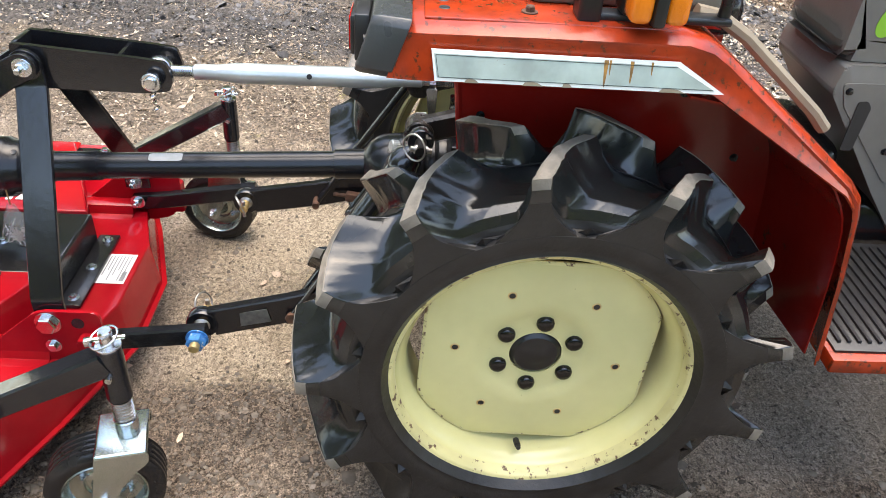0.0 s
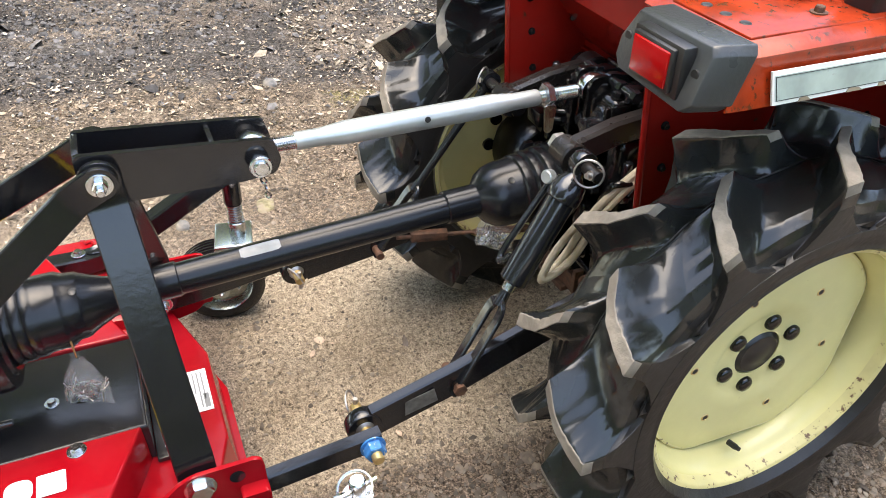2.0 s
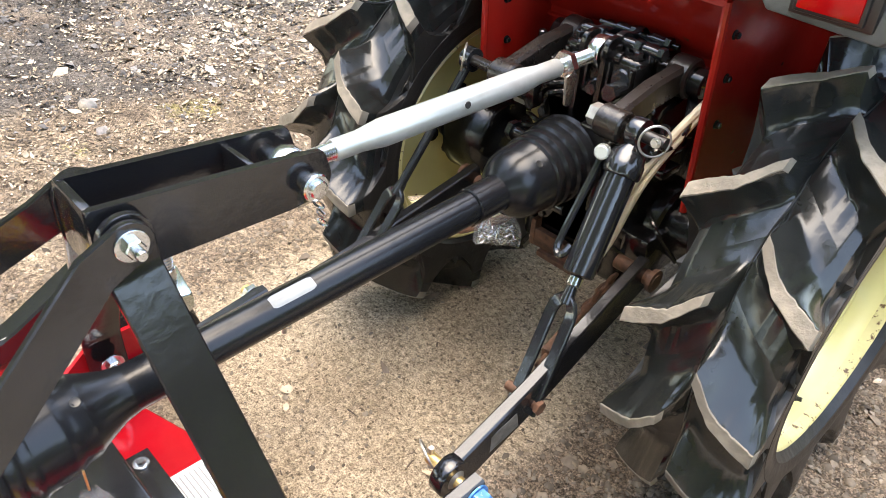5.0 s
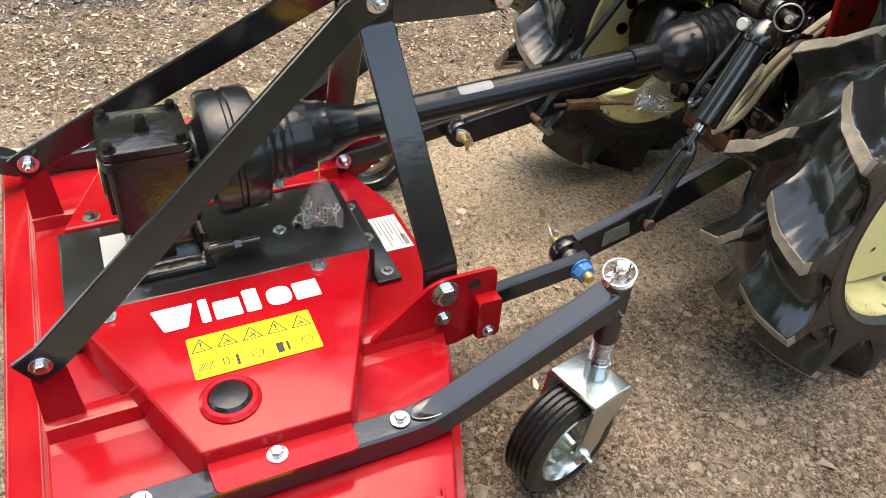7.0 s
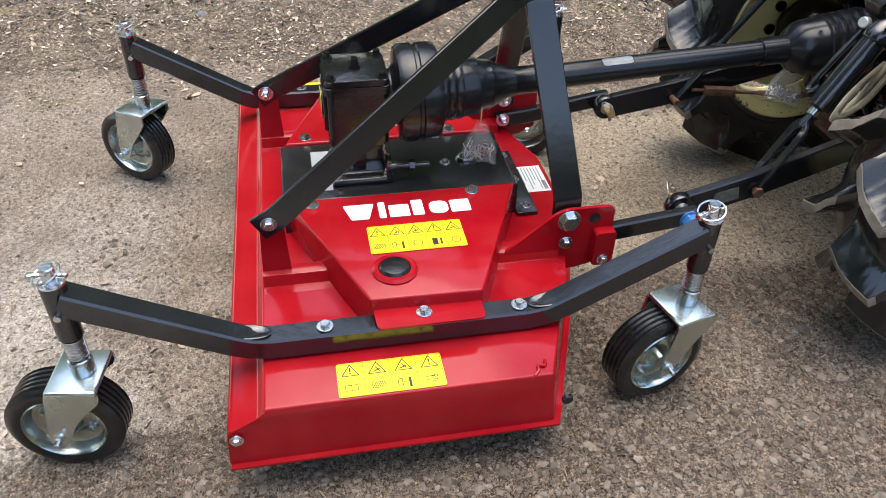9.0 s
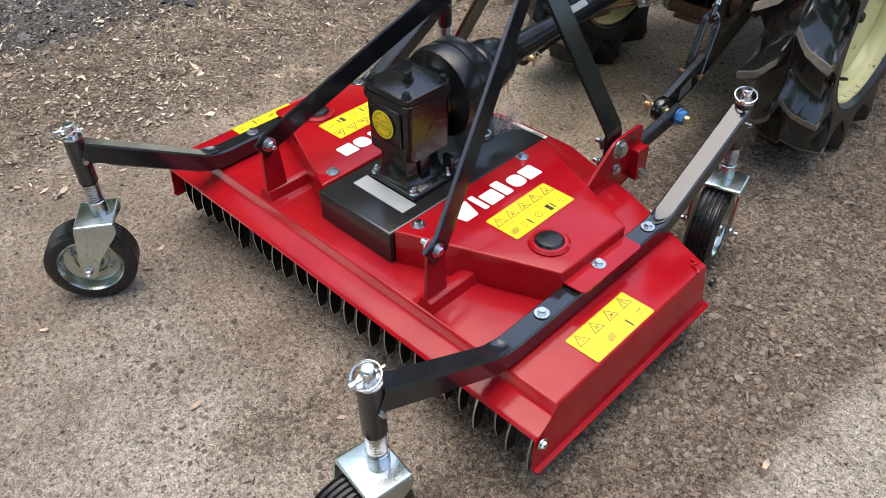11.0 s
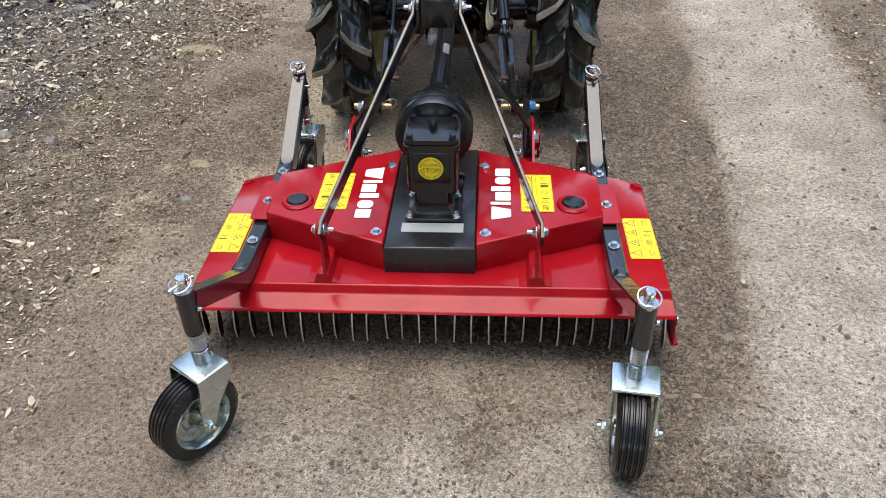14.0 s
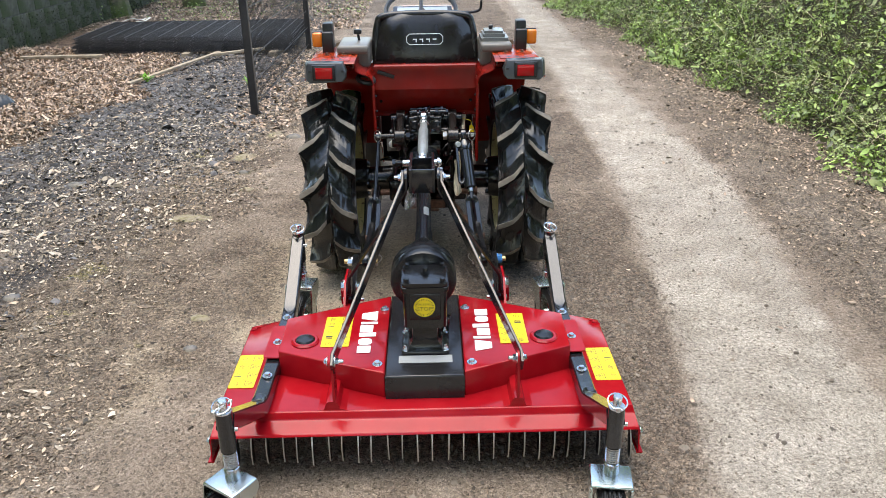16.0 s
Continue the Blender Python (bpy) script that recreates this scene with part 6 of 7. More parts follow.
# steering, dash and bonnet
bm = bmesh.new()
ring(bm, (TX - .018, 2.00, 1.128), (0, -.42, .9), .182, .0125, 40)
cyl(bm, (TX, 2.10, 1.05), (TX - .015, 2.005, 1.120), .020, seg=14)
for k in range(3):
    a = radians(90 + 120 * k)
    m = along((TX - .018, 2.00, 1.121), (TX - .018, 2.00 - .42, 1.121 + .9))
    cyl(bm, m @ V((0, 0, 0)), m @ V((.18 * math.cos(a), .18 * math.sin(a), .005)), .010, seg=8)
part("steering_wheel", bm, BLKPL, tractor)
bm = bmesh.new()
prism(bm, rounded([(1.914, .815), (1.925, .870), (2.30, .870), (2.36, .49), (2.165, .49), (2.075, .600)], .012), Matrix(((0, 0, 1, TX - .135), (1, 0, 0, 0), (0, 1, 0, 0), (0, 0, 0, 1))), .27, .006, 2)
dash = part("steering_console", bm, TAUPE, tractor, "taupe plastic steering console")
bm = bmesh.new()
prism(bm, rounded([(1.916, .872), (1.918, 1.02), (1.96, 1.085), (2.24, 1.09), (2.26, .872)], .02), Matrix(((0, 0, 1, TX - .120), (1, 0, 0, 0), (0, 1, 0, 0), (0, 0, 0, 1))), .24, .04, 4)
col = part("column_cover", bm, TAUPE, dash)
bm = bmesh.new()
prism(bm, rounded([(1.930, .835), (2.28, .845), (2.30, .64), (2.085, .630), (1.945, .79)], .008), Matrix(((0, 0, 1, TX + .1352), (1, 0, 0, 0), (0, 1, 0, 0), (0, 0, 0, 1))), .003, .001, 1)
part("side_plate", bm, TAUPE, dash)
bm = bmesh.new()
prism(bm, rounded([(1.968, .70), (1.992, .70), (1.998, .79), (1.988, .803), (1.970, .800)], .005), Matrix(((0, 0, 1, TX + .1384), (1, 0, 0, 0), (0, 1, 0, 0), (0, 0, 0, 1))), .002)
part("lever_slot", bm, INK, dash)
for q in ((1.945, .820), (2.06, .825), (2.06, .70)):
    repeat("plate_screw", LIDBOLT, dash, along((TX + .138, *q), (TX + 1, *q)) @ Matrix.Scale(.6, 4))
bm = bmesh.new()
lathe(bm, [(0, .001), (.026, .001), (.026, 0)], Matrix.Translation((TX + .1203, 1.985, .955)) @ pose(0, 0, 0, 0, 90, 0) @ Matrix.Rotation(radians(-25), 4, "Z") @ Matrix.Diagonal((1.5, .85, 1, 1)), 28)
part("oval_sticker", bm, GREEN, dash, "oval green sticker")
bm = bmesh.new()
box(bm, (TX - .012, 2.14, 1.092), (.32, .13, .022), (24, 0, 0), bev=.010, seg=3)
dashp = part("dash_panel", bm, SEATM, tractor, "black instrument panel with a pale face")
bm = bmesh.new()
box(bm, (TX - .012, 2.134, 1.104), (.27, .085, .003), (24, 0, 0), bev=.001)
part("dash_face", bm, SILVER, dashp)
bm = bmesh.new()
box(bm, (TX, 2.70, .80), (.40, .90, .46), bev=.05, seg=3)
part("bonnet", bm, ORANGE, tractor)
bm = bmesh.new()
box(bm, (TX, 2.42, .47), (.24, 1.10, .20), bev=.03)
box(bm, (TX, 2.82, .33), (.66, .08, .09), bev=.01)
part("front_frame", bm, GREASY, tractor)
for s in (-1, 1):
    bm = bmesh.new()
    m = Matrix.Translation((TX + s * .38, 2.82, .262)) @ pose(0, 0, 0, 0, 90 * s, 0)
    lathe(bm, [(.15, -.06), (.20, -.075), (.24, -.07), (.262, -.045), (.265, 0), (.262, .045), (.24, .07), (.20, .075), (.15, .06)], m, 40)
    fw = part("front_wheel", bm, TYRE, tractor)
    bm = bmesh.new()
    lathe(bm, [(.158, .062), (.15, .05), (.13, .02), (.05, .03), (0, .03)], m, 32)
    lathe(bm, [(.158, -.062), (.15, -.05), (.13, -.02), (0, -.02)], m, 32)
    part("rim", bm, CREAM, fw)
bm = bmesh.new()
tube(bm, spline([(TX + .13, 2.18, 1.08), (TX + .20, 2.16, 1.09), (TX + .285, 2.15, 1.10), (TX + .305, 2.15, 1.135), (TX + .30, 2.15, 1.24)], 6), .007, 8)
box(bm, (TX + .31, 2.15, 1.30), (.11, .02, .15), bev=.008)
part("mirror", bm, BLKPL, tractor)

# ---- small bags tied to the shaft ----
def parts_bag(loc, size, label, n, rot):
    bag = thing("parts_bag", loc, label, "plastic bag", "parts bags")
    bm = bmesh.new()
    w, h = size
    m = Matrix.Translation(loc) @ pose(0, 0, 0, *rot)
    rows = []
    for j in range(7):
        v = j / 6
        row = []
        for i in range(12):
            a = 2 * math.pi * i / 12
            hw = w * (.12 + .42 * min(1, v * 1.6))
            dp = .018 * math.sin(math.pi * min(.95, .1 + v * .85))
            row.append(bm.verts.new(m @ V((hw * math.cos(a), dp * math.sin(a) + .004 * math.sin(5 * a + j), -h * v + .003 * math.sin(3 * a + 2 * j)))))
        rows.append(row)
    for a, b in zip(rows, rows[1:]):
        for i in range(12):
            bm.faces.new((a[i], a[(i + 1) % 12], b[(i + 1) % 12], b[i]))
    bm.faces.new(rows[-1])
    part("bag_film", bm, CLEAR, bag, "crumpled clear polythene film")
    bm = bmesh.new()
    rnd = random.Random(5)
    for k in range(n):
        c = V((rnd.uniform(-.36, .36) * w, rnd.uniform(-.010, .010), -h * rnd.uniform(.62, .93)))
        q = m @ Matrix.Translation(c) @ pose(0, 0, 0, rnd.uniform(0, 360), rnd.uniform(0, 360), rnd.uniform(0, 360))
        tube(bm, [q @ V((.010 * math.cos(a), .005 * math.sin(a), 0)) for a in np.linspace(0, 5.2, 9)], .0011, 5)
        cyl(bm, q @ V((.0, -.006, 0)), q @ V((.016, -.006, 0)), .0011, seg=5)
    part("pins", bm, STEEL if n < 30 else ZINC, bag, "loose split pins and clips")
    bm = bmesh.new()
    cyl(bm, m @ V((0, 0, 0)), m @ V((0, 0, .035)), .0016, seg=6)
    part("tie", bm, BRASS, bag)


parts_bag((.060, .285, .437), (.075, .105), "clear bag of small pins hanging by the gearbox", 26, (0, 0, 68))
parts_bag((-.055, 1.115, .470), (.085, .105), "clear bag of shiny clips tied under the shaft", 40, (0, 0, 40))

# ---- ground ----
rs = np.random.RandomState(7)


def foot(y):
    """Where the planted bank begins, across from the yard."""
    return np.interp(y, [-6, 2.3, 4.7, 7.5, 11, 20], [3.0, 2.92, 2.85, 2.72, 2.42, 1.2])


def height(x, y):
    h = .010 * np.sin(1.7 * x + .6 * np.sin(.9 * y)) * np.sin(1.3 * y + .4) + .004 * np.sin(5.1 * x + 1.3) * np.sin(4.3 * y)
    near = np.clip((np.hypot(x, (y - .6) * .7) - .9) / 1.2, 0, 1)
    h = h * near
    u = np.clip((x - foot(y)) / 1.15, 0, 1)
    h = h + 1.25 * u * u * (3 - 2 * u) + .10 * np.clip(x - foot(y) - 1.0, 0, 6)
    w = np.clip((-1.5 - x) / 1.2, 0, 1)
    h = h + w * (.020 * np.sin(2.9 * x + 1) * np.sin(2.3 * y) + .012 * np.sin(7.3 * x) * np.sin(6.1 * y + 1))
    return h


def cloud(x, y, cell, seed, octaves=4):
    """Soft random patches between 0 and 1, about cell metres across."""
    table = np.random.RandomState(seed).uniform(0, 1, (64, 64))
    total, weight, out = 0.0, 1.0, 0.0
    for k in range(octaves):
        u, v = np.asarray(x) / cell * 2 ** k + 17.3 * k + 100, np.asarray(y) / cell * 2 ** k + 9.1 * k + 100
        i, j = np.floor(u).astype(int), np.floor(v).astype(int)
        a, b = u - i, v - j
        a, b = a * a * (3 - 2 * a), b * b * (3 - 2 * b)
        i0, i1, j0, j1 = i % 64, (i + 1) % 64, j % 64, (j + 1) % 64
        n = (table[i0, j0] * (1 - a) + table[i1, j0] * a) * (1 - b) + (table[i0, j1] * (1 - a) + table[i1, j1] * a) * b
        out, total, weight = out + weight * n, total + weight, weight * .55
    return out / total


def ease(v, a, b):
    u = np.clip((v - a) / (b - a), 0, 1)
    return u * u * (3 - 2 * u)


def track(x, y):
    """The pale worn track beside the tractor and across behind the mower."""
    left = np.interp(y, [-2, .3, 1.0, 2.5, 3.5, 6.2, 12], [.60, .92, 1.02, 1.18, 1.20, 1.32, 1.5])
    right = np.interp(y, [-2, .3, 1.1, 2.6, 5.0, 12], [1.55, 1.62, 1.74, 1.94, 1.88, 2.1])
    lane = ease(x, left - .12, left + .22) * ease(x, right + .22, right - .22)
    rear = ease(y, -.28, -.62) * ease(x, -1.15, -.75) * ease(x, right + .22, right - .22) * (.18 + .50 * ease(cloud(x, y, .8, 5), .30, .66) + .3 * ease(x, .3, 1.0))
    return np.maximum(lane, rear)


def stony_shaded(x, y):
    """Where broken brown stone lies loose, with shade beside tractor and mower put in."""
    left = np.interp(y, [-2, .3, 1.0, 2.5, 6.2], [.60, .92, 1.02, 1.16, 1.28])
    inner = np.interp(y, [-.5, .30, .50, 1.1, 2.0], [.30, .30, .04, .04, .30])
    strip = ease(x, inner, inner + .22) * ease(x, left + .12, left - .12) * ease(y, -.5, -.1)
    verge = ease(x, 1.66 + .05 * y, 2.0 + .05 * y) * ease(x, 3.1, 2.6)
    spot = np.exp(-((x + .02) / .30) ** 2 - ((y + .52) / .20) ** 2)
    near = ease(x, .38, .55) * ease(x, 1.0, .75) * ease(y, .0, -.3) * ease(y, -.95, -.6)
    # browner patch with about the outline of the mower deck
    under = ease(np.abs(x), .75, .55) * ease(y, -.35, -.2) * ease(y, .75, .5)
    base = np.maximum.reduce([strip * 1.3, verge, spot * .8, near * .75, under * .6])
    yard = ease(x, -.55, -.8) * ease(y, -.7, -.2) * .60
    return np.clip(np.maximum(base, yard) * (.45 + .9 * ease(cloud(x, y, .45, 11), .36, .62)), 0, 1)


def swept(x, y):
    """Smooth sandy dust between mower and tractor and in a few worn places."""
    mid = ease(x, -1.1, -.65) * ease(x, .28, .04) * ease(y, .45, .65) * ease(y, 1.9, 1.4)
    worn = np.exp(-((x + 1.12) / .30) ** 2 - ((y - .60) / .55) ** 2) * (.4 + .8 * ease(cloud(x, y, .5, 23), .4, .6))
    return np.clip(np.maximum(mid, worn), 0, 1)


def littered(x, y):
    strip = ease(x, -1.10, -1.45) * ease(x, planings_from(y) - .5, planings_from(y) + .2) * (.55 + .6 * ease(cloud(x, y, .6, 31), .35, .6))
    return np.clip(strip, 0, 1)


def planed(x, y):
    return ease(x, planings_from(y) + .35, planings_from(y) - .25) * ease(x, drift_from(y) - .1, drift_from(y) + .25) * (.5 + .7 * ease(cloud(x, y, .7, 37), .34, .58))


def planings_from(y):
    return np.interp(y, [-2, .5, 1.0, 1.4, 2.4, 3.5, 8], [-2.2, -2.08, -1.95, -1.83, -1.58, -1.40, -1.40])


def drift_from(y):
    return np.interp(y, [-2, 2.8, 3.6, 3.9, 4.5, 5.1, 6.1, 8], [-3.6, -3.6, -3.3, -3.05, -2.85, -2.72, -2.85, -2.85]) + .12 * np.sin(4 * y)


def sheet_grid():
    xs = np.concatenate(([-600, -200, -80, -40, -25, -16], np.arange(-11, -3.2, .2), np.arange(-3.2, 3.4, .055), np.arange(3.4, 7.5, .2), [9, 14, 25, 60, 200, 600]))
    ys = np.concatenate(([-600, -200, -60, -20, -10, -6], np.arange(-4, -2, .2), np.arange(-2, 5.5, .055), np.arange(5.5, 16, .2), [18, 24, 40, 90, 250, 600]))
    X, Y = np.meshgrid(xs, ys)
    Z = height(X, Y)
    fine = rs.normal(0, 1, Z.shape) * np.where(np.abs(X) < 3.2, np.where(X < -1.7, .006, .0018), 0)
    Z = Z + fine
    co = np.stack([X, Y, Z], -1).reshape(-1, 3)
    nx, ny = len(xs), len(ys)
    i = np.arange(nx * ny).reshape(ny, nx)
    f = np.stack([i[:-1, :-1], i[:-1, 1:], i[1:, 1:], i[1:, :-1]], -1).reshape(-1, 4)
    return co, f


def mesh_of(name, co, faces, material):
    me = bpy.data.meshes.new(name)
    k = faces.shape[1]
    me.vertices.add(len(co))
    me.vertices.foreach_set("co", np.ascontiguousarray(co, dtype=np.float32).ravel())
    me.loops.add(faces.size)
    me.loops.foreach_set("vertex_index", np.ascontiguousarray(faces, dtype=np.int32).ravel())
    me.polygons.add(len(faces))
    me.polygons.foreach_set("loop_start", np.arange(0, faces.size, k, dtype=np.int32))
    me.polygons.foreach_set("loop_total", np.full(len(faces), k, dtype=np.int32))
    me.update(calc_edges=True)
    me.validate()
    me.materials.append(material)
    return me


co, f = sheet_grid()
gme = mesh_of("ground", co, f, GROUND)
gme.shade_smooth()
gx, gy = co[:, 0], co[:, 1]
for key, masks in (("zone_a", (track(gx, gy), stony_shaded(gx, gy), swept(gx, gy))), ("zone_b", (littered(gx, gy), planed(gx, gy), ease(gx, drift_from(gy) + .2, drift_from(gy) - .15)))):
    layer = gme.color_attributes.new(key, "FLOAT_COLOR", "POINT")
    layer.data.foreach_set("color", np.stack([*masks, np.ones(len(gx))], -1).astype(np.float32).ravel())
tagged(new("ground", gme), "gravel and stone-dust yard with a pale worn track", "ground", kind="structure")


def rotations(n, tilt):
    """Random turns: any heading, leaning by up to tilt."""
    a, b, c = rs.uniform(0, 2 * np.pi, n), rs.normal(0, tilt, n), rs.normal(0, tilt, n)
    ca, sa, cb, sb, cc, sc = np.cos(a), np.sin(a), np.cos(b), np.sin(b), np.cos(c), np.sin(c)
    R = np.empty((n, 3, 3))
    R[:, 0] = np.stack([ca * cb, ca * sb * sc - sa * cc, ca * sb * cc + sa * sc], -1)
    R[:, 1] = np.stack([sa * cb, sa * sb * sc + ca * cc, sa * sb * cc - ca * sc], -1)
    R[:, 2] = np.stack([-sb, cb * sc, cb * cc], -1)
    return R


def scatter(name, base, faces, pos, scale, R, material, label, category, smooth=False):
    n, m = len(pos), len(base)
    co = np.einsum("nij,nmj->nmi", R, base[None] * scale[:, None, :]) + pos[:, None, :]
    fa = (faces[None] + (np.arange(n) * m)[:, None, None]).reshape(-1, faces.shape[1])
    me = mesh_of(name, co.reshape(-1, 3), fa, material)
    if smooth:
        me.shade_smooth()
    return tagged(new(name, me), label, category, kind="stuff")


OCT = np.array([[1, 0, -.1], [.25, .9, 0], [-.8, .55, -.2], [-.75, -.6, 0], [.3, -.95, -.1], [.1, .05, .75]], float)
OCTF = np.array([[0, 1, 5], [1, 2, 5], [2, 3, 5], [3, 4, 5], [4, 0, 5]])
# a broken piece with a flat, tilted top
CHUNK = np.array([[1, .1, -.3], [.2, .95, -.3], [-.9, .5, -.3], [-.6, -.75, -.3], [.5, -.8, -.3], [.45, .35, .55], [-.45, .25, .75], [-.05, -.5, .4]], float)
CHUNKF = np.array([[0, 1, 5], [1, 6, 5], [1, 2, 6], [2, 3, 6], [3, 7, 6], [3, 4, 7], [4, 0, 7], [0, 5, 7], [5, 6, 7]])


def strewn(n, x0, x1, y0, y1, weight=None):
    x, y = rs.uniform(x0, x1, n), rs.uniform(y0, y1, n)
    if weight is not None:
        keep = rs.uniform(0, 1, n) < weight(x, y)
        x, y = x[keep], y[keep]
    return x, y


def on_ground(x, y, up=0.0):
    return np.stack([x, y, height(x, y) + up], -1)


def patchy(x, y, k=1.0):
    return np.clip(.5 + .5 * np.sin(2.1 * k * x + 1.3 * np.sin(1.7 * k * y)) * np.sin(1.9 * k * y + .8 * np.sin(2.3 * k * x)), 0, 1)


# loose stones, small and larger
x, y = strewn(110000, -1.7, 2.9, -1.9, 4.5, lambda x, y: (.10 + .9 * stony_shaded(x, y)) * np.exp(-np.maximum(0, y - 1.5) / 1.8))
s = rs.lognormal(math.log(.0033), .45, len(x))[:, None] * rs.uniform(.7, 1.3, (len(x), 3)) * [1, 1, .75]
scatter("gravel", OCT, OCTF, on_ground(x, y, .0006), s, rotations(len(x), .5), STONE, "loose pale gravel and grit", "gravel")
x, y = strewn(9000, -1.6, 2.8, -1.9, 6, lambda x, y: .12 + .88 * stony_shaded(x, y))
s = rs.lognormal(math.log(.0044), .42, len(x))[:, None] * rs.uniform(.7, 1.3, (len(x), 3)) * [1, 1, .6]
scatter("pebbles", CHUNK, CHUNKF, on_ground(x, y, .001), s, rotations(len(x), .4), STONE, "scattered pebbles", "pebbles")
x, y = strewn(6000, .02, 1.15, -.4, 1.9, lambda x, y: stony_shaded(x, y) ** 1.5)
s = rs.lognormal(math.log(.0050), .42, len(x))[:, None] * rs.uniform(.7, 1.4, (len(x), 3)) * [1, 1, .5]
scatter("pebbles", CHUNK, CHUNKF, on_ground(x, y, .001), s, rotations(len(x), .25), CLOD, "flat brown stones beside the tractor wheel", "pebbles")
x, y = strewn(130000, -4.4, -1.25, -1.6, 7.5, lambda x, y: np.clip((planings_from(y) + .45 - x) / .9, 0, 1) * (.35 + .65 * patchy(x, y, .6)) * np.where(x < drift_from(y), .1, 1.0))
s = rs.lognormal(math.log(.0052), .5, len(x))[:, None] * rs.uniform(.7, 1.3, (len(x), 3)) * [1, 1, .8]
s = s * (1 + .9 * np.clip((y - 1.5) / 3, 0, 1))[:, None]
scatter("planings", OCT, OCTF, on_ground(x, y, .0015), s, rotations(len(x), .5), DARKSTONE, "dark loose road planings", "gravel")
x, y = strewn(20000, -4.6, -1.3, -1.6, 7.2, lambda x, y: np.clip((planings_from(y) + .35 - x) / .9, 0, 1) * patchy(x, y, .8) ** 2 * np.where(x < drift_from(y), .15, 1.0))
s = rs.lognormal(math.log(.0088), .45, len(x))[:, None] * rs.uniform(.7, 1.3, (len(x), 3)) * [1, 1, .6]
s = s * (1 + .6 * np.clip((y - 1.5) / 3, 0, 1))[:, None]
scatter("planings", CHUNK, CHUNKF, on_ground(x, y, .002), s, rotations(len(x), .3), DARKSTONE, "larger dark broken planings", "gravel")
x, y = strewn(85000, -2.0, 2.9, -1.9, 3.6, lambda x, y: (.06 + .94 * stony_shaded(x, y)) * np.exp(-np.maximum(0, y - 1.2) / 1.5))
s = rs.lognormal(math.log(.0038), .42, len(x))[:, None] * rs.uniform(.7, 1.3, (len(x), 3)) * [1, 1, .95]
scatter("clods", CHUNK, CHUNKF, on_ground(x, y, .001), s, rotations(len(x), .4), CLOD, "small brown clods of dirt", "dirt clods")
# splinters of bark and needles
SPL = np.array([[-1, -.12, 0], [1, -.08, 0], [1, .08, 0], [-1, .12, 0], [0, 0, .16]], float)
SPLF = np.array([[0, 1, 4], [1, 2, 4], [2, 3, 4], [3, 0, 4]])
x, y = strewn(92000, -2.2, 2.9, -1.9, 5.0, lambda x, y: .14 + .6 * stony_shaded(x, y) + .3 * littered(x, y))
s = (.0018 + .0085 * rs.uniform(0, 1, len(x)) ** 2.5)[:, None] * rs.uniform(.6, 1.5, (len(x), 3)) * [1, 1.5, 1.6]
scatter("bark_chips", SPL, SPLF, on_ground(x, y, .003), s, rotations(len(x), .12), CHIP, "small bark chips and needles", "wood chips")
# fallen leaves
LF = np.array([[-1, 0, .10], [-.35, -.42, .16], [.45, -.34, .04], [1, 0, .18], [.45, .34, .22], [-.35, .42, .0], [0, 0, -.02]], float)
LFF = np.array([[0, 1, 6], [1, 2, 6], [2, 3, 6], [3, 4, 6], [4, 5, 6], [5, 0, 6]])


def drift(x, y):
    """Where the leaves lie deep."""
    return np.clip((drift_from(y) - x) / .35, 0, 1) * ease(y, -2.0, .2)


def litter(x, y):
    strip = np.clip((-1.05 - x) / .35, 0, 1) * np.clip((x - planings_from(y) + .4) / .8, 0, 1) * .8
    post = np.clip((x + 1.75) / .2, 0, 1) * np.clip((-.95 - x) / .2, 0, 1) * np.clip((y - 3.2) / .6, 0, 1) * .8
    return np.clip((np.maximum(strip, post) + .34) * (.3 + .7 * patchy(x, y, 1.4)) + .25 * np.clip(patchy(x + 1, y, 1.1) - .6, 0, 1), 0, 1) * (x < -1.0)


L4F = np.array([[0, 1, 5], [1, 2, 5], [2, 4, 5], [2, 3, 4]])
x, y = strewn(118000, -4.4, -1.0, -1.6, 8, litter)
s = rs.lognormal(math.log(.0058), .42, len(x))[:, None] * rs.uniform(.6, 1.4, (len(x), 3))
s = s * (1 + .9 * np.clip((y - 1.0) / 3, 0, 1))[:, None]
scatter("leaf_litter", LF[:6], L4F, on_ground(x, y, .004), s, rotations(len(x), .35), LITTER, "trodden tan leaf litter on the gravel", "leaves")
x, y = strewn(62000, -4.0, -1.0, -1.6, 7, lambda x, y: litter(x, y) * (.35 + .65 * ease(cloud(x, y, .35, 61), .42, .6)))
s = rs.lognormal(math.log(.0064), .5, len(x))[:, None] * rs.uniform(.6, 1.4, (len(x), 3))
scatter("leaf_litter", LF[:6], L4F, on_ground(x, y, .005), s, rotations(len(x), .3), PALELEAF, "bleached pale leaf flakes on the yard", "leaves")
x, y = strewn(16000, -3.7, -1.5, 1.2, 4.4, lambda x, y: .25 + .75 * ease(cloud(x, y, .5, 67), .42, .60))
s = rs.lognormal(math.log(.0085), .5, len(x))[:, None] * rs.uniform(.6, 1.4, (len(x), 3))
scatter("leaf_litter", LF[:6], L4F, on_ground(x, y, .007), s, rotations(len(x), .35), PALELEAF, "pale leaf scraps among the dark planings", "leaves")
x, y = strewn(78000, -5.8, -2.2, -2.0, 8, drift)
s = rs.uniform(.014, .032, len(x))[:, None] * rs.uniform(.6, 1.3, (len(x), 3)) * [1, .8, 1.2]
pos = on_ground(x, y, .006)
pos[:, 2] += rs.uniform(0, .035, len(x)) * drift(x, y)
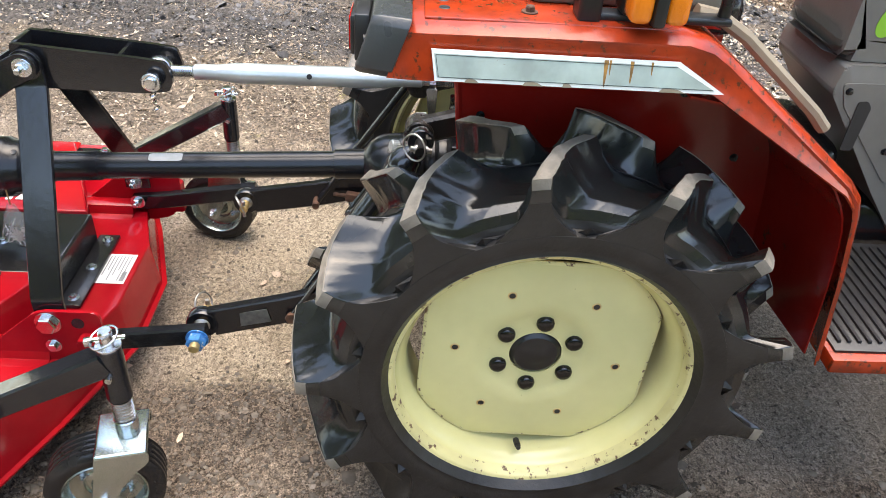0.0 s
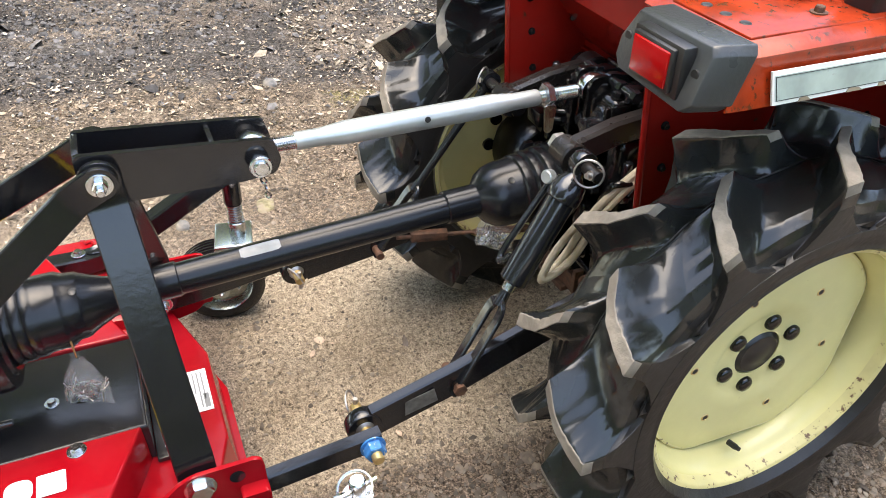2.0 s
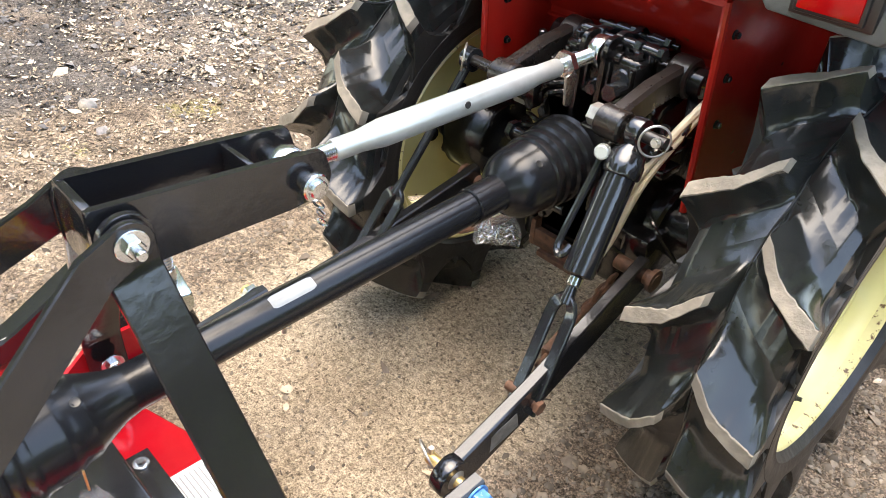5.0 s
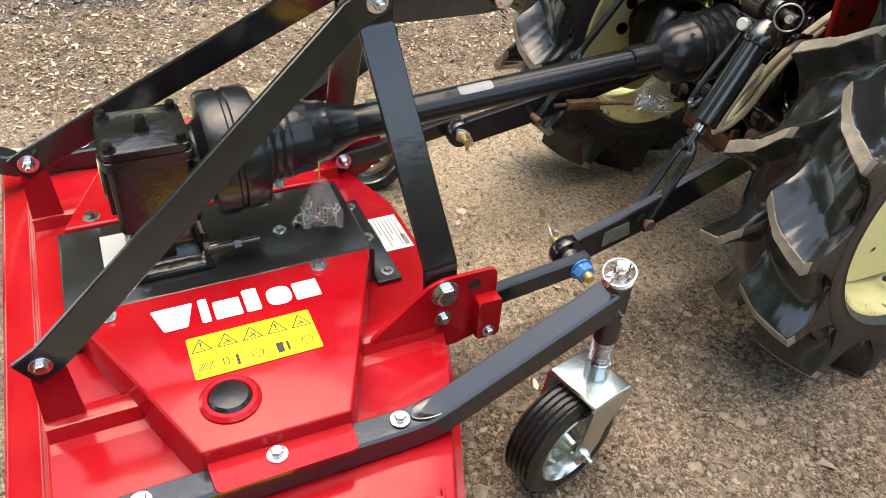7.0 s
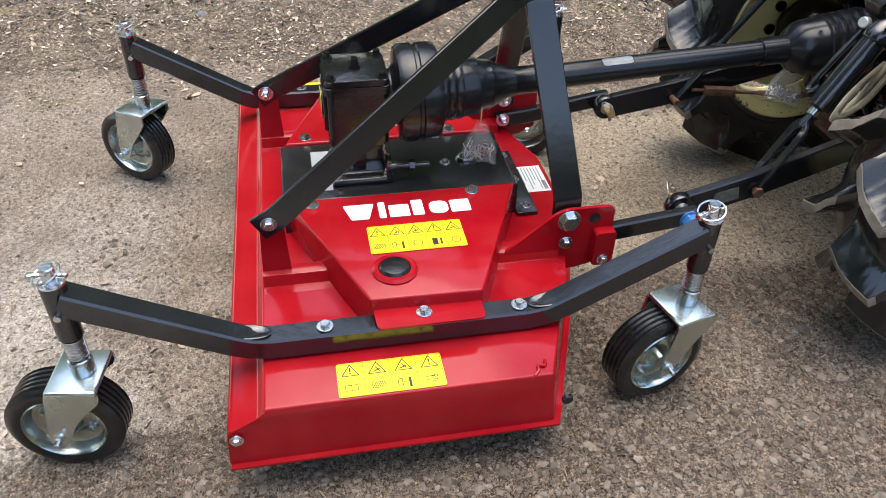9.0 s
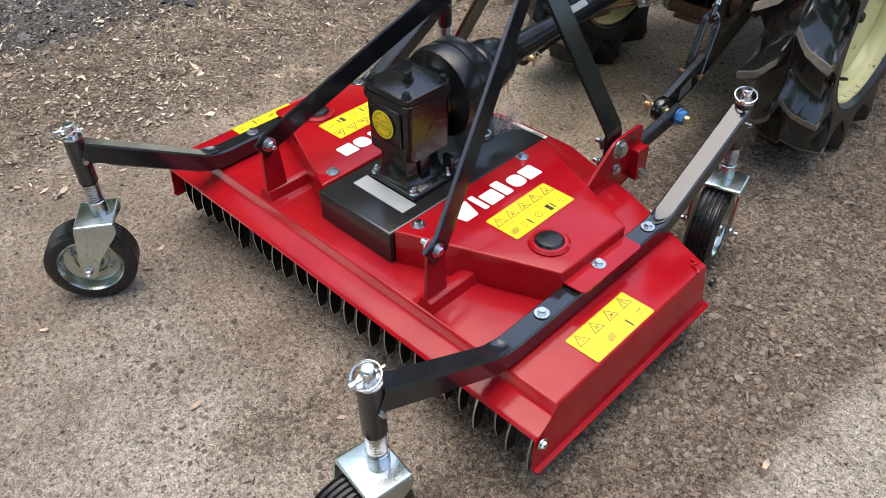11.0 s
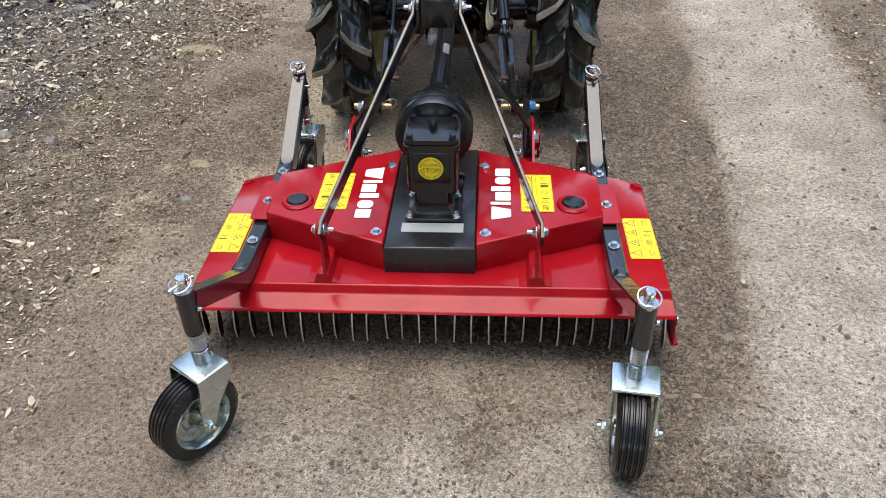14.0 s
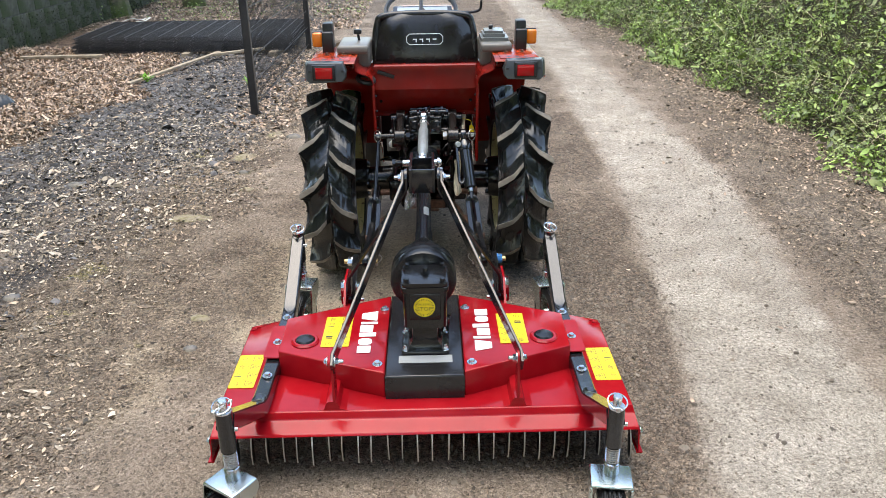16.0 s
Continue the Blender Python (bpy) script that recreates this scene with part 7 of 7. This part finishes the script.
scatter("fallen_leaves", LF, LFF, pos, s, rotations(len(x), .5), LEAFDRY, "deep drift of dry brown fallen leaves", "leaves")
x, y = strewn(3000, -1.85, -1.0, 3.9, 7.4, lambda x, y: np.clip(1.2 - np.abs(x + 1.40) / .35, 0, 1))
s = rs.uniform(.012, .028, len(x))[:, None] * rs.uniform(.6, 1.3, (len(x), 3))
scatter("fallen_leaves", LF, LFF, on_ground(x, y, .010), s, rotations(len(x), .45), LEAFDRY, "dry leaves caught along the foot of the fence", "leaves")
x, y = strewn(16000, -5.2, -1.0, 9.4, 16)
s = rs.uniform(.016, .034, len(x))[:, None] * rs.uniform(.6, 1.3, (len(x), 3))
scatter("fallen_leaves", LF, LFF, on_ground(x, y, .012), s, rotations(len(x), .45), LEAFDRY, "dry leaves behind the stacked panels", "leaves")
x, y = strewn(14000, 1.7, 3.5, -1, 12, lambda x, y: np.clip(1 - np.abs(x - foot(y) + .15) / .55, .03, 1))
s = rs.uniform(.006, .019, len(x))[:, None] * rs.uniform(.75, 1.25, (len(x), 3))
scatter("fallen_leaves", LF, LFF, on_ground(x, y, .008), s, rotations(len(x), .35), LEAFDRY, "dry pale leaves along the bank", "leaves")
x, y = strewn(60000, 1.55, 3.2, -1.2, 11, lambda x, y: np.clip((x - 1.6 - .05 * y) / .9, .03, 1) * (.4 + .6 * cloud(x, y, .3, 51)) * np.clip(2.2 / (1 + .16 * y), .5, 1.2) * (x < foot(y) + .25))
s = rs.lognormal(math.log(.0052), .5, len(x))[:, None] * rs.uniform(.6, 1.4, (len(x), 3))
s = s * (1 + .5 * np.clip((y - 1.0) / 4, 0, 1))[:, None]
scatter("leaf_litter", LF[:6], L4F, on_ground(x, y, .004), s, rotations(len(x), .3), LITTER, "trodden leaf fragments on the brown verge", "leaves")
x, y = strewn(9000, .2, 2.4, 1.5, 9, lambda x, y: .35 + .65 * stony_shaded(x, y))
s = rs.lognormal(math.log(.0055), .45, len(x))[:, None] * rs.uniform(.7, 1.3, (len(x), 3)) * [1, 1, .6]
scatter("pebbles", OCT, OCTF, on_ground(x, y, .001), s, rotations(len(x), .4), STONE, "scattered small stones along the track", "pebbles")
x, y = strewn(160, -1.0, 2.4, -1.6, 5)
s = rs.uniform(.008, .022, len(x))[:, None] * rs.uniform(.75, 1.25, (len(x), 3))
scatter("stray_leaves", LF, LFF, on_ground(x, y, .005), s, rotations(len(x), .2), LEAFDRY, "stray dry leaves on the gravel", "leaves")

# moss patches, bedded stones and a sprig of green
def lump(name, x, y, rx, ry, h, material, label, category, seed):
    rnd = random.Random(seed)
    bm = bmesh.new()
    z = float(height(np.array(x), np.array(y)))
    n, rings = 18, []
    wob = [rnd.uniform(.7, 1.2) for _ in range(n)]
    wob = [(wob[k] + wob[k - 1]) / 2 for k in range(n)]
    for r, up in ((1, -.01), (.86, .45 * h), (.6, .85 * h), (.25, h)):
        rings.append([bm.verts.new((rx * r * wob[k] * math.cos(2 * math.pi * k / n), ry * r * wob[k] * math.sin(2 * math.pi * k / n), up * rnd.uniform(.8, 1.1))) for k in range(n)])
    for a, b in zip(rings, rings[1:]):
        for k in range(n):
            bm.faces.new((a[k], a[(k + 1) % n], b[(k + 1) % n], b[k]))
    bm.faces.new(rings[-1])
    o = new(name, finish(name, bm, material, 50))
    o.location = (x, y, z)
    return tagged(o, label, category, name + "s in the yard")


for k, (x, y, rx, ry) in enumerate(((-1.36, 1.97, .13, .07), (-1.29, 3.12, .10, .10), (-1.14, 2.45, .05, .05), (-1.18, 3.72, .07, .10), (-.98, .78, .05, .04))):
    lump("moss_patch", x, y, rx, ry, .007, MOSS, "flat yellowish moss patch on the gravel", "moss", k)
for k, (x, y, r) in enumerate(((-2.28, 2.62, .055), (-2.36, 3.55, .05), (-1.22, 2.78, .035), (-1.02, 3.62, .06), (-.72, .42, .035), (-.95, .52, .03), (-1.9, 1.0, .04), (-1.5, 4.1, .05))):
    lump("stone", x, y, r, r * .75, r * .5, ROCK, "grey stone bedded in the gravel", "stone", 30 + k)
lump("stone", -3.86, 4.84, .13, .12, .13, GREYPL, "dark grey rounded stone at the edge of the leaf drift", "stone", 44)
for x, y, n in ((-2.87, 5.83, 26), (-1.78, 5.6, 10)):
    bm = bmesh.new()
    z = float(height(np.array(x), np.array(y)))
    for k in range(n):
        a, e = 2.4 * k, .25 + .9 * ((k * 7) % 11) / 11
        r = .035 + .05 * ((k * 5) % 9) / 9
        m = Matrix.Translation((x, y, z + .02)) @ Matrix.Rotation(a, 4, "Z") @ Matrix.Rotation(-e, 4, "Y") @ Matrix.Translation((r, 0, 0)) @ Matrix.Scale(.022, 4)
        vs = [bm.verts.new(m @ V(q)) for q in LF]
        for q in LFF:
            bm.faces.new([vs[i] for i in q])
        cyl(bm, (x, y, z), m @ V((-1, 0, .1)), .0012, seg=4)
    me = finish("seedling", bm, SPRIG, 60)
    tagged(new("seedling", me), "small fresh green seedling among dead leaves", "plant", "seedlings in the yard")

# ---- planted bank ----
x = rs.uniform(0, 1, 176000) ** 1.2 * 2.2
y = rs.uniform(.9, 15, len(x))
keep = rs.uniform(0, 1, len(x)) < ease(y, .9, 2.6) * np.clip(.25 + 1.1 * patchy(x * 2.2, y, 2.1) + (x > .5) * .15, 0, 1) * np.clip(x / .22, .25, 1)
x, y = x[keep], y[keep]
x = x + foot(y) - .12 + .20 * np.sin(3.1 * y) * np.sin(1.7 * y)
bump = .03 + .24 * patchy(x, y, 2.6) + .14 * patchy(x + 5, y, 6)
pos = on_ground(x, y, 0)
pos[:, 2] += bump * rs.uniform(.1, 1.15, len(x)) * np.clip((x - foot(y) + .2) / .35, .2, 1)
s = rs.lognormal(math.log(.0135), .48, len(x))[:, None] * rs.uniform(.7, 1.3, (len(x), 3))
scatter("ivy_and_nettles", LF[:6], L4F, pos, s, rotations(len(x), .6), LEAF, "dense green ivy and nettles on the bank", "undergrowth")
y = rs.uniform(-7, 2.3, 30000)
x = rs.uniform(0, 1, len(y)) * 2.3 + foot(y) - .1 + .2 * np.sin(3.1 * y)
pos = on_ground(x, y, 0)
pos[:, 2] += rs.uniform(.02, .35, len(x))
s = rs.uniform(.014, .034, len(x))[:, None] * rs.uniform(.7, 1.3, (len(x), 3))
scatter("ivy_and_nettles", LF[:6], L4F, pos, s, rotations(len(x), .6), LEAF, "green ivy and nettles farther along the bank", "undergrowth")
y = rs.uniform(5.5, 13, 12000)
y = y[rs.uniform(0, 1, len(y)) < cloud(y * 0, y, .5, 77)]
x = -5.24 + np.abs(rs.normal(0, .10, len(y)))
pos = on_ground(x, y, 0)
pos[:, 2] += rs.uniform(0, 1, len(x)) ** 1.8 * .42
s = rs.uniform(.007, .016, len(x))[:, None] * rs.uniform(.7, 1.3, (len(x), 3))
scatter("ivy", LF[:6], L4F, pos, s, rotations(len(x), .8), IVY, "dark ivy and moss along the foot of the wall", "undergrowth")
BL = np.array([[0, -.012, 0], [0, .012, 0], [.5, .008, .10], [.5, -.008, .10], [1, 0, .05]], float)
BLF = np.array([[0, 1, 2], [0, 2, 3], [3, 2, 4]])
n = 16000
y = rs.uniform(1.4, 14, n)
x = rs.uniform(0, 1, n) * 1.9 + foot(y)
pos = on_ground(x, y, .10)
pos[:, 2] += rs.uniform(0, .2, n)
s = rs.uniform(.07, .24, n)[:, None] * np.array([1, .7, 1])
scatter("grass_blades", BL, BLF, pos, s, rotations(n, .7), LEAF, "long green grass blades in the bank", "grass")
n = 8000
y = rs.uniform(1.6, 13, n)
x = rs.uniform(0, 1, n) ** .8 * 1.9 + foot(y)
pos = on_ground(x, y, .14)
pos[:, 2] += rs.uniform(0, .2, n)
s = (.08 + .40 * rs.uniform(0, 1, n) ** 2)[:, None] * np.array([1, .4, 1])
scatter("dry_stems", BL, BLF, pos, s, rotations(n, .5), DRYGRASS, "dry straw-coloured stems in the bank", "grass")
x, y = strewn(7000, -6.0, -1.0, 10.2, 16, lambda x, y: patchy(x, y, 1.2) ** 2)
pos = on_ground(x, y, 0)
pos[:, 2] += rs.uniform(.01, .22, len(x))
s = rs.uniform(.010, .026, len(x))[:, None] * rs.uniform(.8, 1.25, (len(x), 3))
scatter("undergrowth", LF, LFF, pos, s, rotations(len(x), .55), LEAF, "low green undergrowth behind the stacked panels", "undergrowth")

# ---- mesh fence with its post ----
def wire(bm, a, b, r):
    cyl(bm, a, b, r, seg=5)


def panel_mesh(w, h, gap=.05):
    bm = bmesh.new()
    n = int(w / gap)
    for k in range(n + 1):
        wire(bm, (0, k * w / n, 0), (0, k * w / n, h), .0024)
    for k in range(int(h / .2) + 1):
        for q in (-.004, .004):
            wire(bm, (q, 0, .01 + k * .2), (q, w, .01 + k * .2), .0024)
    return bm


fence = thing("mesh_fence", (-1.47, 4.4, 0), "black welded-mesh fence panel on square steel posts", "fence")
bm = panel_mesh(3.3, 1.9, .05)
bm.transform(pose(-1.47, 4.43, .06))
part("mesh_panel", bm, FENCE, fence)
for y in (4.4, 7.75):
    bm = bmesh.new()
    z = float(height(np.array(-1.47), np.array(y)))
    box(bm, (-1.47, y, 1.0 + z - .02), (.06, .06, 2.05), bev=.004)
    box(bm, (-1.47, y, 2.03 + z), (.064, .064, .012), bev=.003)
    part("post", bm, FENCE, fence)

# ---- stacked fence panels ----
LONGWIRE = finish("wire", cyl(bmesh.new(), (0, 0, 0), (2.62, 0, 0), .0031, seg=6), FENCE, 30)
CROSSWIRE = finish("wire", cyl(bmesh.new(), (0, 0, 0), (0, 1.50, 0), .0034, seg=6), FENCE, 30)
for k in range(10):
    q = pose(-4.26 + rs.uniform(-.03, .03), 7.40 + rs.uniform(-.02, .02), .054 + k * .0185, 0, 0, rs.normal(1.5, .35))
    panel = thing("stacked_panel", q.translation, "black welded-mesh fence panel lying in a stack", "fence panel", "stacked fence panels")
    for i in range(37):
        repeat("wire", LONGWIRE, panel, q @ pose(0, i * 1.50 / 36, 0))
    for i in range(14):
        repeat("wire", CROSSWIRE, panel, q @ pose(.01 + i * .2, 0, .0050))
# crumpled webbing strap on the stack
bm = bmesh.new()
sweep(bm, spline([(-4.16, 8.86, .238), (-4.08, 8.90, .262), (-4.00, 8.84, .275), (-3.92, 8.90, .250), (-3.86, 8.98, .268), (-3.80, 8.90, .278), (-3.84, 8.80, .250), (-3.95, 8.78, .242)], 6), rect(.030, .004, .001))
tagged(new("webbing_strap", finish("webbing_strap", bm, PAPER, 40)), "crumpled white webbing strap lying on the stacked panels", "strap")
# bearers and loose boards
def board(a, b, w, h, label):
    bm = bmesh.new()
    sweep(bm, [a, b], rect(w, h, .003))
    o = new("timber_board", finish("timber_board", bm, TIMBER, 30))
    return tagged(o, label, "timber", "loose boards")


for x in (-4.05, -2.9, -1.85):
    board((x, 7.30, .018), (x, 9.0, .018), .09, .058, "weathered timber bearer under the stack")
board((-3.00, 5.66, .030), (-2.46, 7.22, .075), .050, .022, "weathered plank leaning on the ground")
board((-4.80, 7.20, .050), (-3.83, 7.20, .055), .07, .030, "weathered plank beside the stack")
board((-2.50, 7.06, .070), (-1.95, 7.36, .085), .05, .030, "pale batten by the stack")

# ---- trees behind the yard ----
def tree(x, y, r, h, seed, reach=1.9, leaves=2600, size=.075, group="trees behind the yard"):
    rnd = random.Random(seed)
    z0 = float(height(np.array(x), np.array(y)))
    t = thing("tree", (x, y, z0), "broadleaf tree with a mossy trunk", "tree", group)
    bm = bmesh.new()
    pts = [V((x + .06 * math.sin(k * 1.3 + seed), y + .05 * math.cos(k * 1.7), z0 - .05 + h * k / 8)) for k in range(9)]
    rings = []
    n = 14
    for k, p in enumerate(pts):
        rr = r * (1 - .75 * k / 8) * (1.5 if k == 0 else 1)
        rings.append([bm.verts.new(p + V((math.cos(2 * math.pi * i / n), math.sin(2 * math.pi * i / n), 0)) * rr * (1 + .10 * math.sin(5 * i + k))) for i in range(n)])
    for a, b in zip(rings, rings[1:]):
        for i in range(n):
            bm.faces.new((a[i], a[(i + 1) % n], b[(i + 1) % n], b[i]))
    tips = []
    for k in range(9):
        p = pts[(2 if reach > 2 else 4) + k % (6 if reach > 2 else 4)]
        a = rnd.uniform(0, 6.28)
        e = p + V((math.cos(a) * reach, math.sin(a) * reach, rnd.uniform(.6, 1.8)))
        cyl(bm, p, e, r * .25, r * .06, seg=7)
        tips += [e, (p + e) / 2 + V((0, 0, .4))]
    part("trunk", bm, BARK, t)
    c = np.array([tuple(rnd.choice(tips)) for _ in range(leaves)]) + rs.normal(0, reach * .3, (leaves, 3))
    s = rs.uniform(.7, 1.3, leaves)[:, None] * size * np.ones((leaves, 3))
    cc = np.einsum("nij,nmj->nmi", rotations(leaves, .6), LF[None, :6] * s[:, None, :]) + c[:, None, :] - np.array([x, y, z0])
    fa = (L4F[None] + (np.arange(leaves) * 6)[:, None, None]).reshape(-1, 3)
    o = new("crown", mesh_of("crown", cc.reshape(-1, 3), fa, LEAF))
    o.parent = t


tree(-5.35, 11.5, .22, 6.5, 1)
tree(-4.3, 12.7, .15, 7.0, 2)
tree(-3.2, 14.2, .20, 7.0, 3)
# unseen trees, added to block low sky light and darken reflections
for k, (tx, ty) in enumerate(((6.2, -5.5), (6.6, 10.5), (-9.0, 2.2), (-8.6, -0.8), (-8.2, -3.8), (-9.6, 5.4), (-9.8, 9.0), (3.6, -8.5), (-3.4, -8.2))):
    tree(tx, ty, .24, 7.4, 10 + k, 2.5, 5200, .24, "trees round the lane")

# ---- block wall ----
wall = tagged(new("wall_west", None), "old mossy concrete-block wall", "wall", kind="structure")
wall.location = (-5.24, 5.0, 0)
ORIGIN[wall] = V((-5.24, 5.0, 0))
bm = bmesh.new()
box(bm, (-5.345, 12.4, .80), (.188, 15.2, 1.74))
part("mortar_core", bm, MORTAR, wall)
bm = bmesh.new()
box(bm, (0, 0, 0), (.20, .435, .208), bev=.006, seg=1)
BLK = finish("block", bm, BLOCK, 30)
for r in range(8):
    for k in range(34):
        y = 4.95 + k * .445 + (.2225 if r % 2 else 0)
        if y < 19.8:
            repeat("block", BLK, wall, pose(-5.345 + random.uniform(-.004, .004), y, .09 + r * .2185))
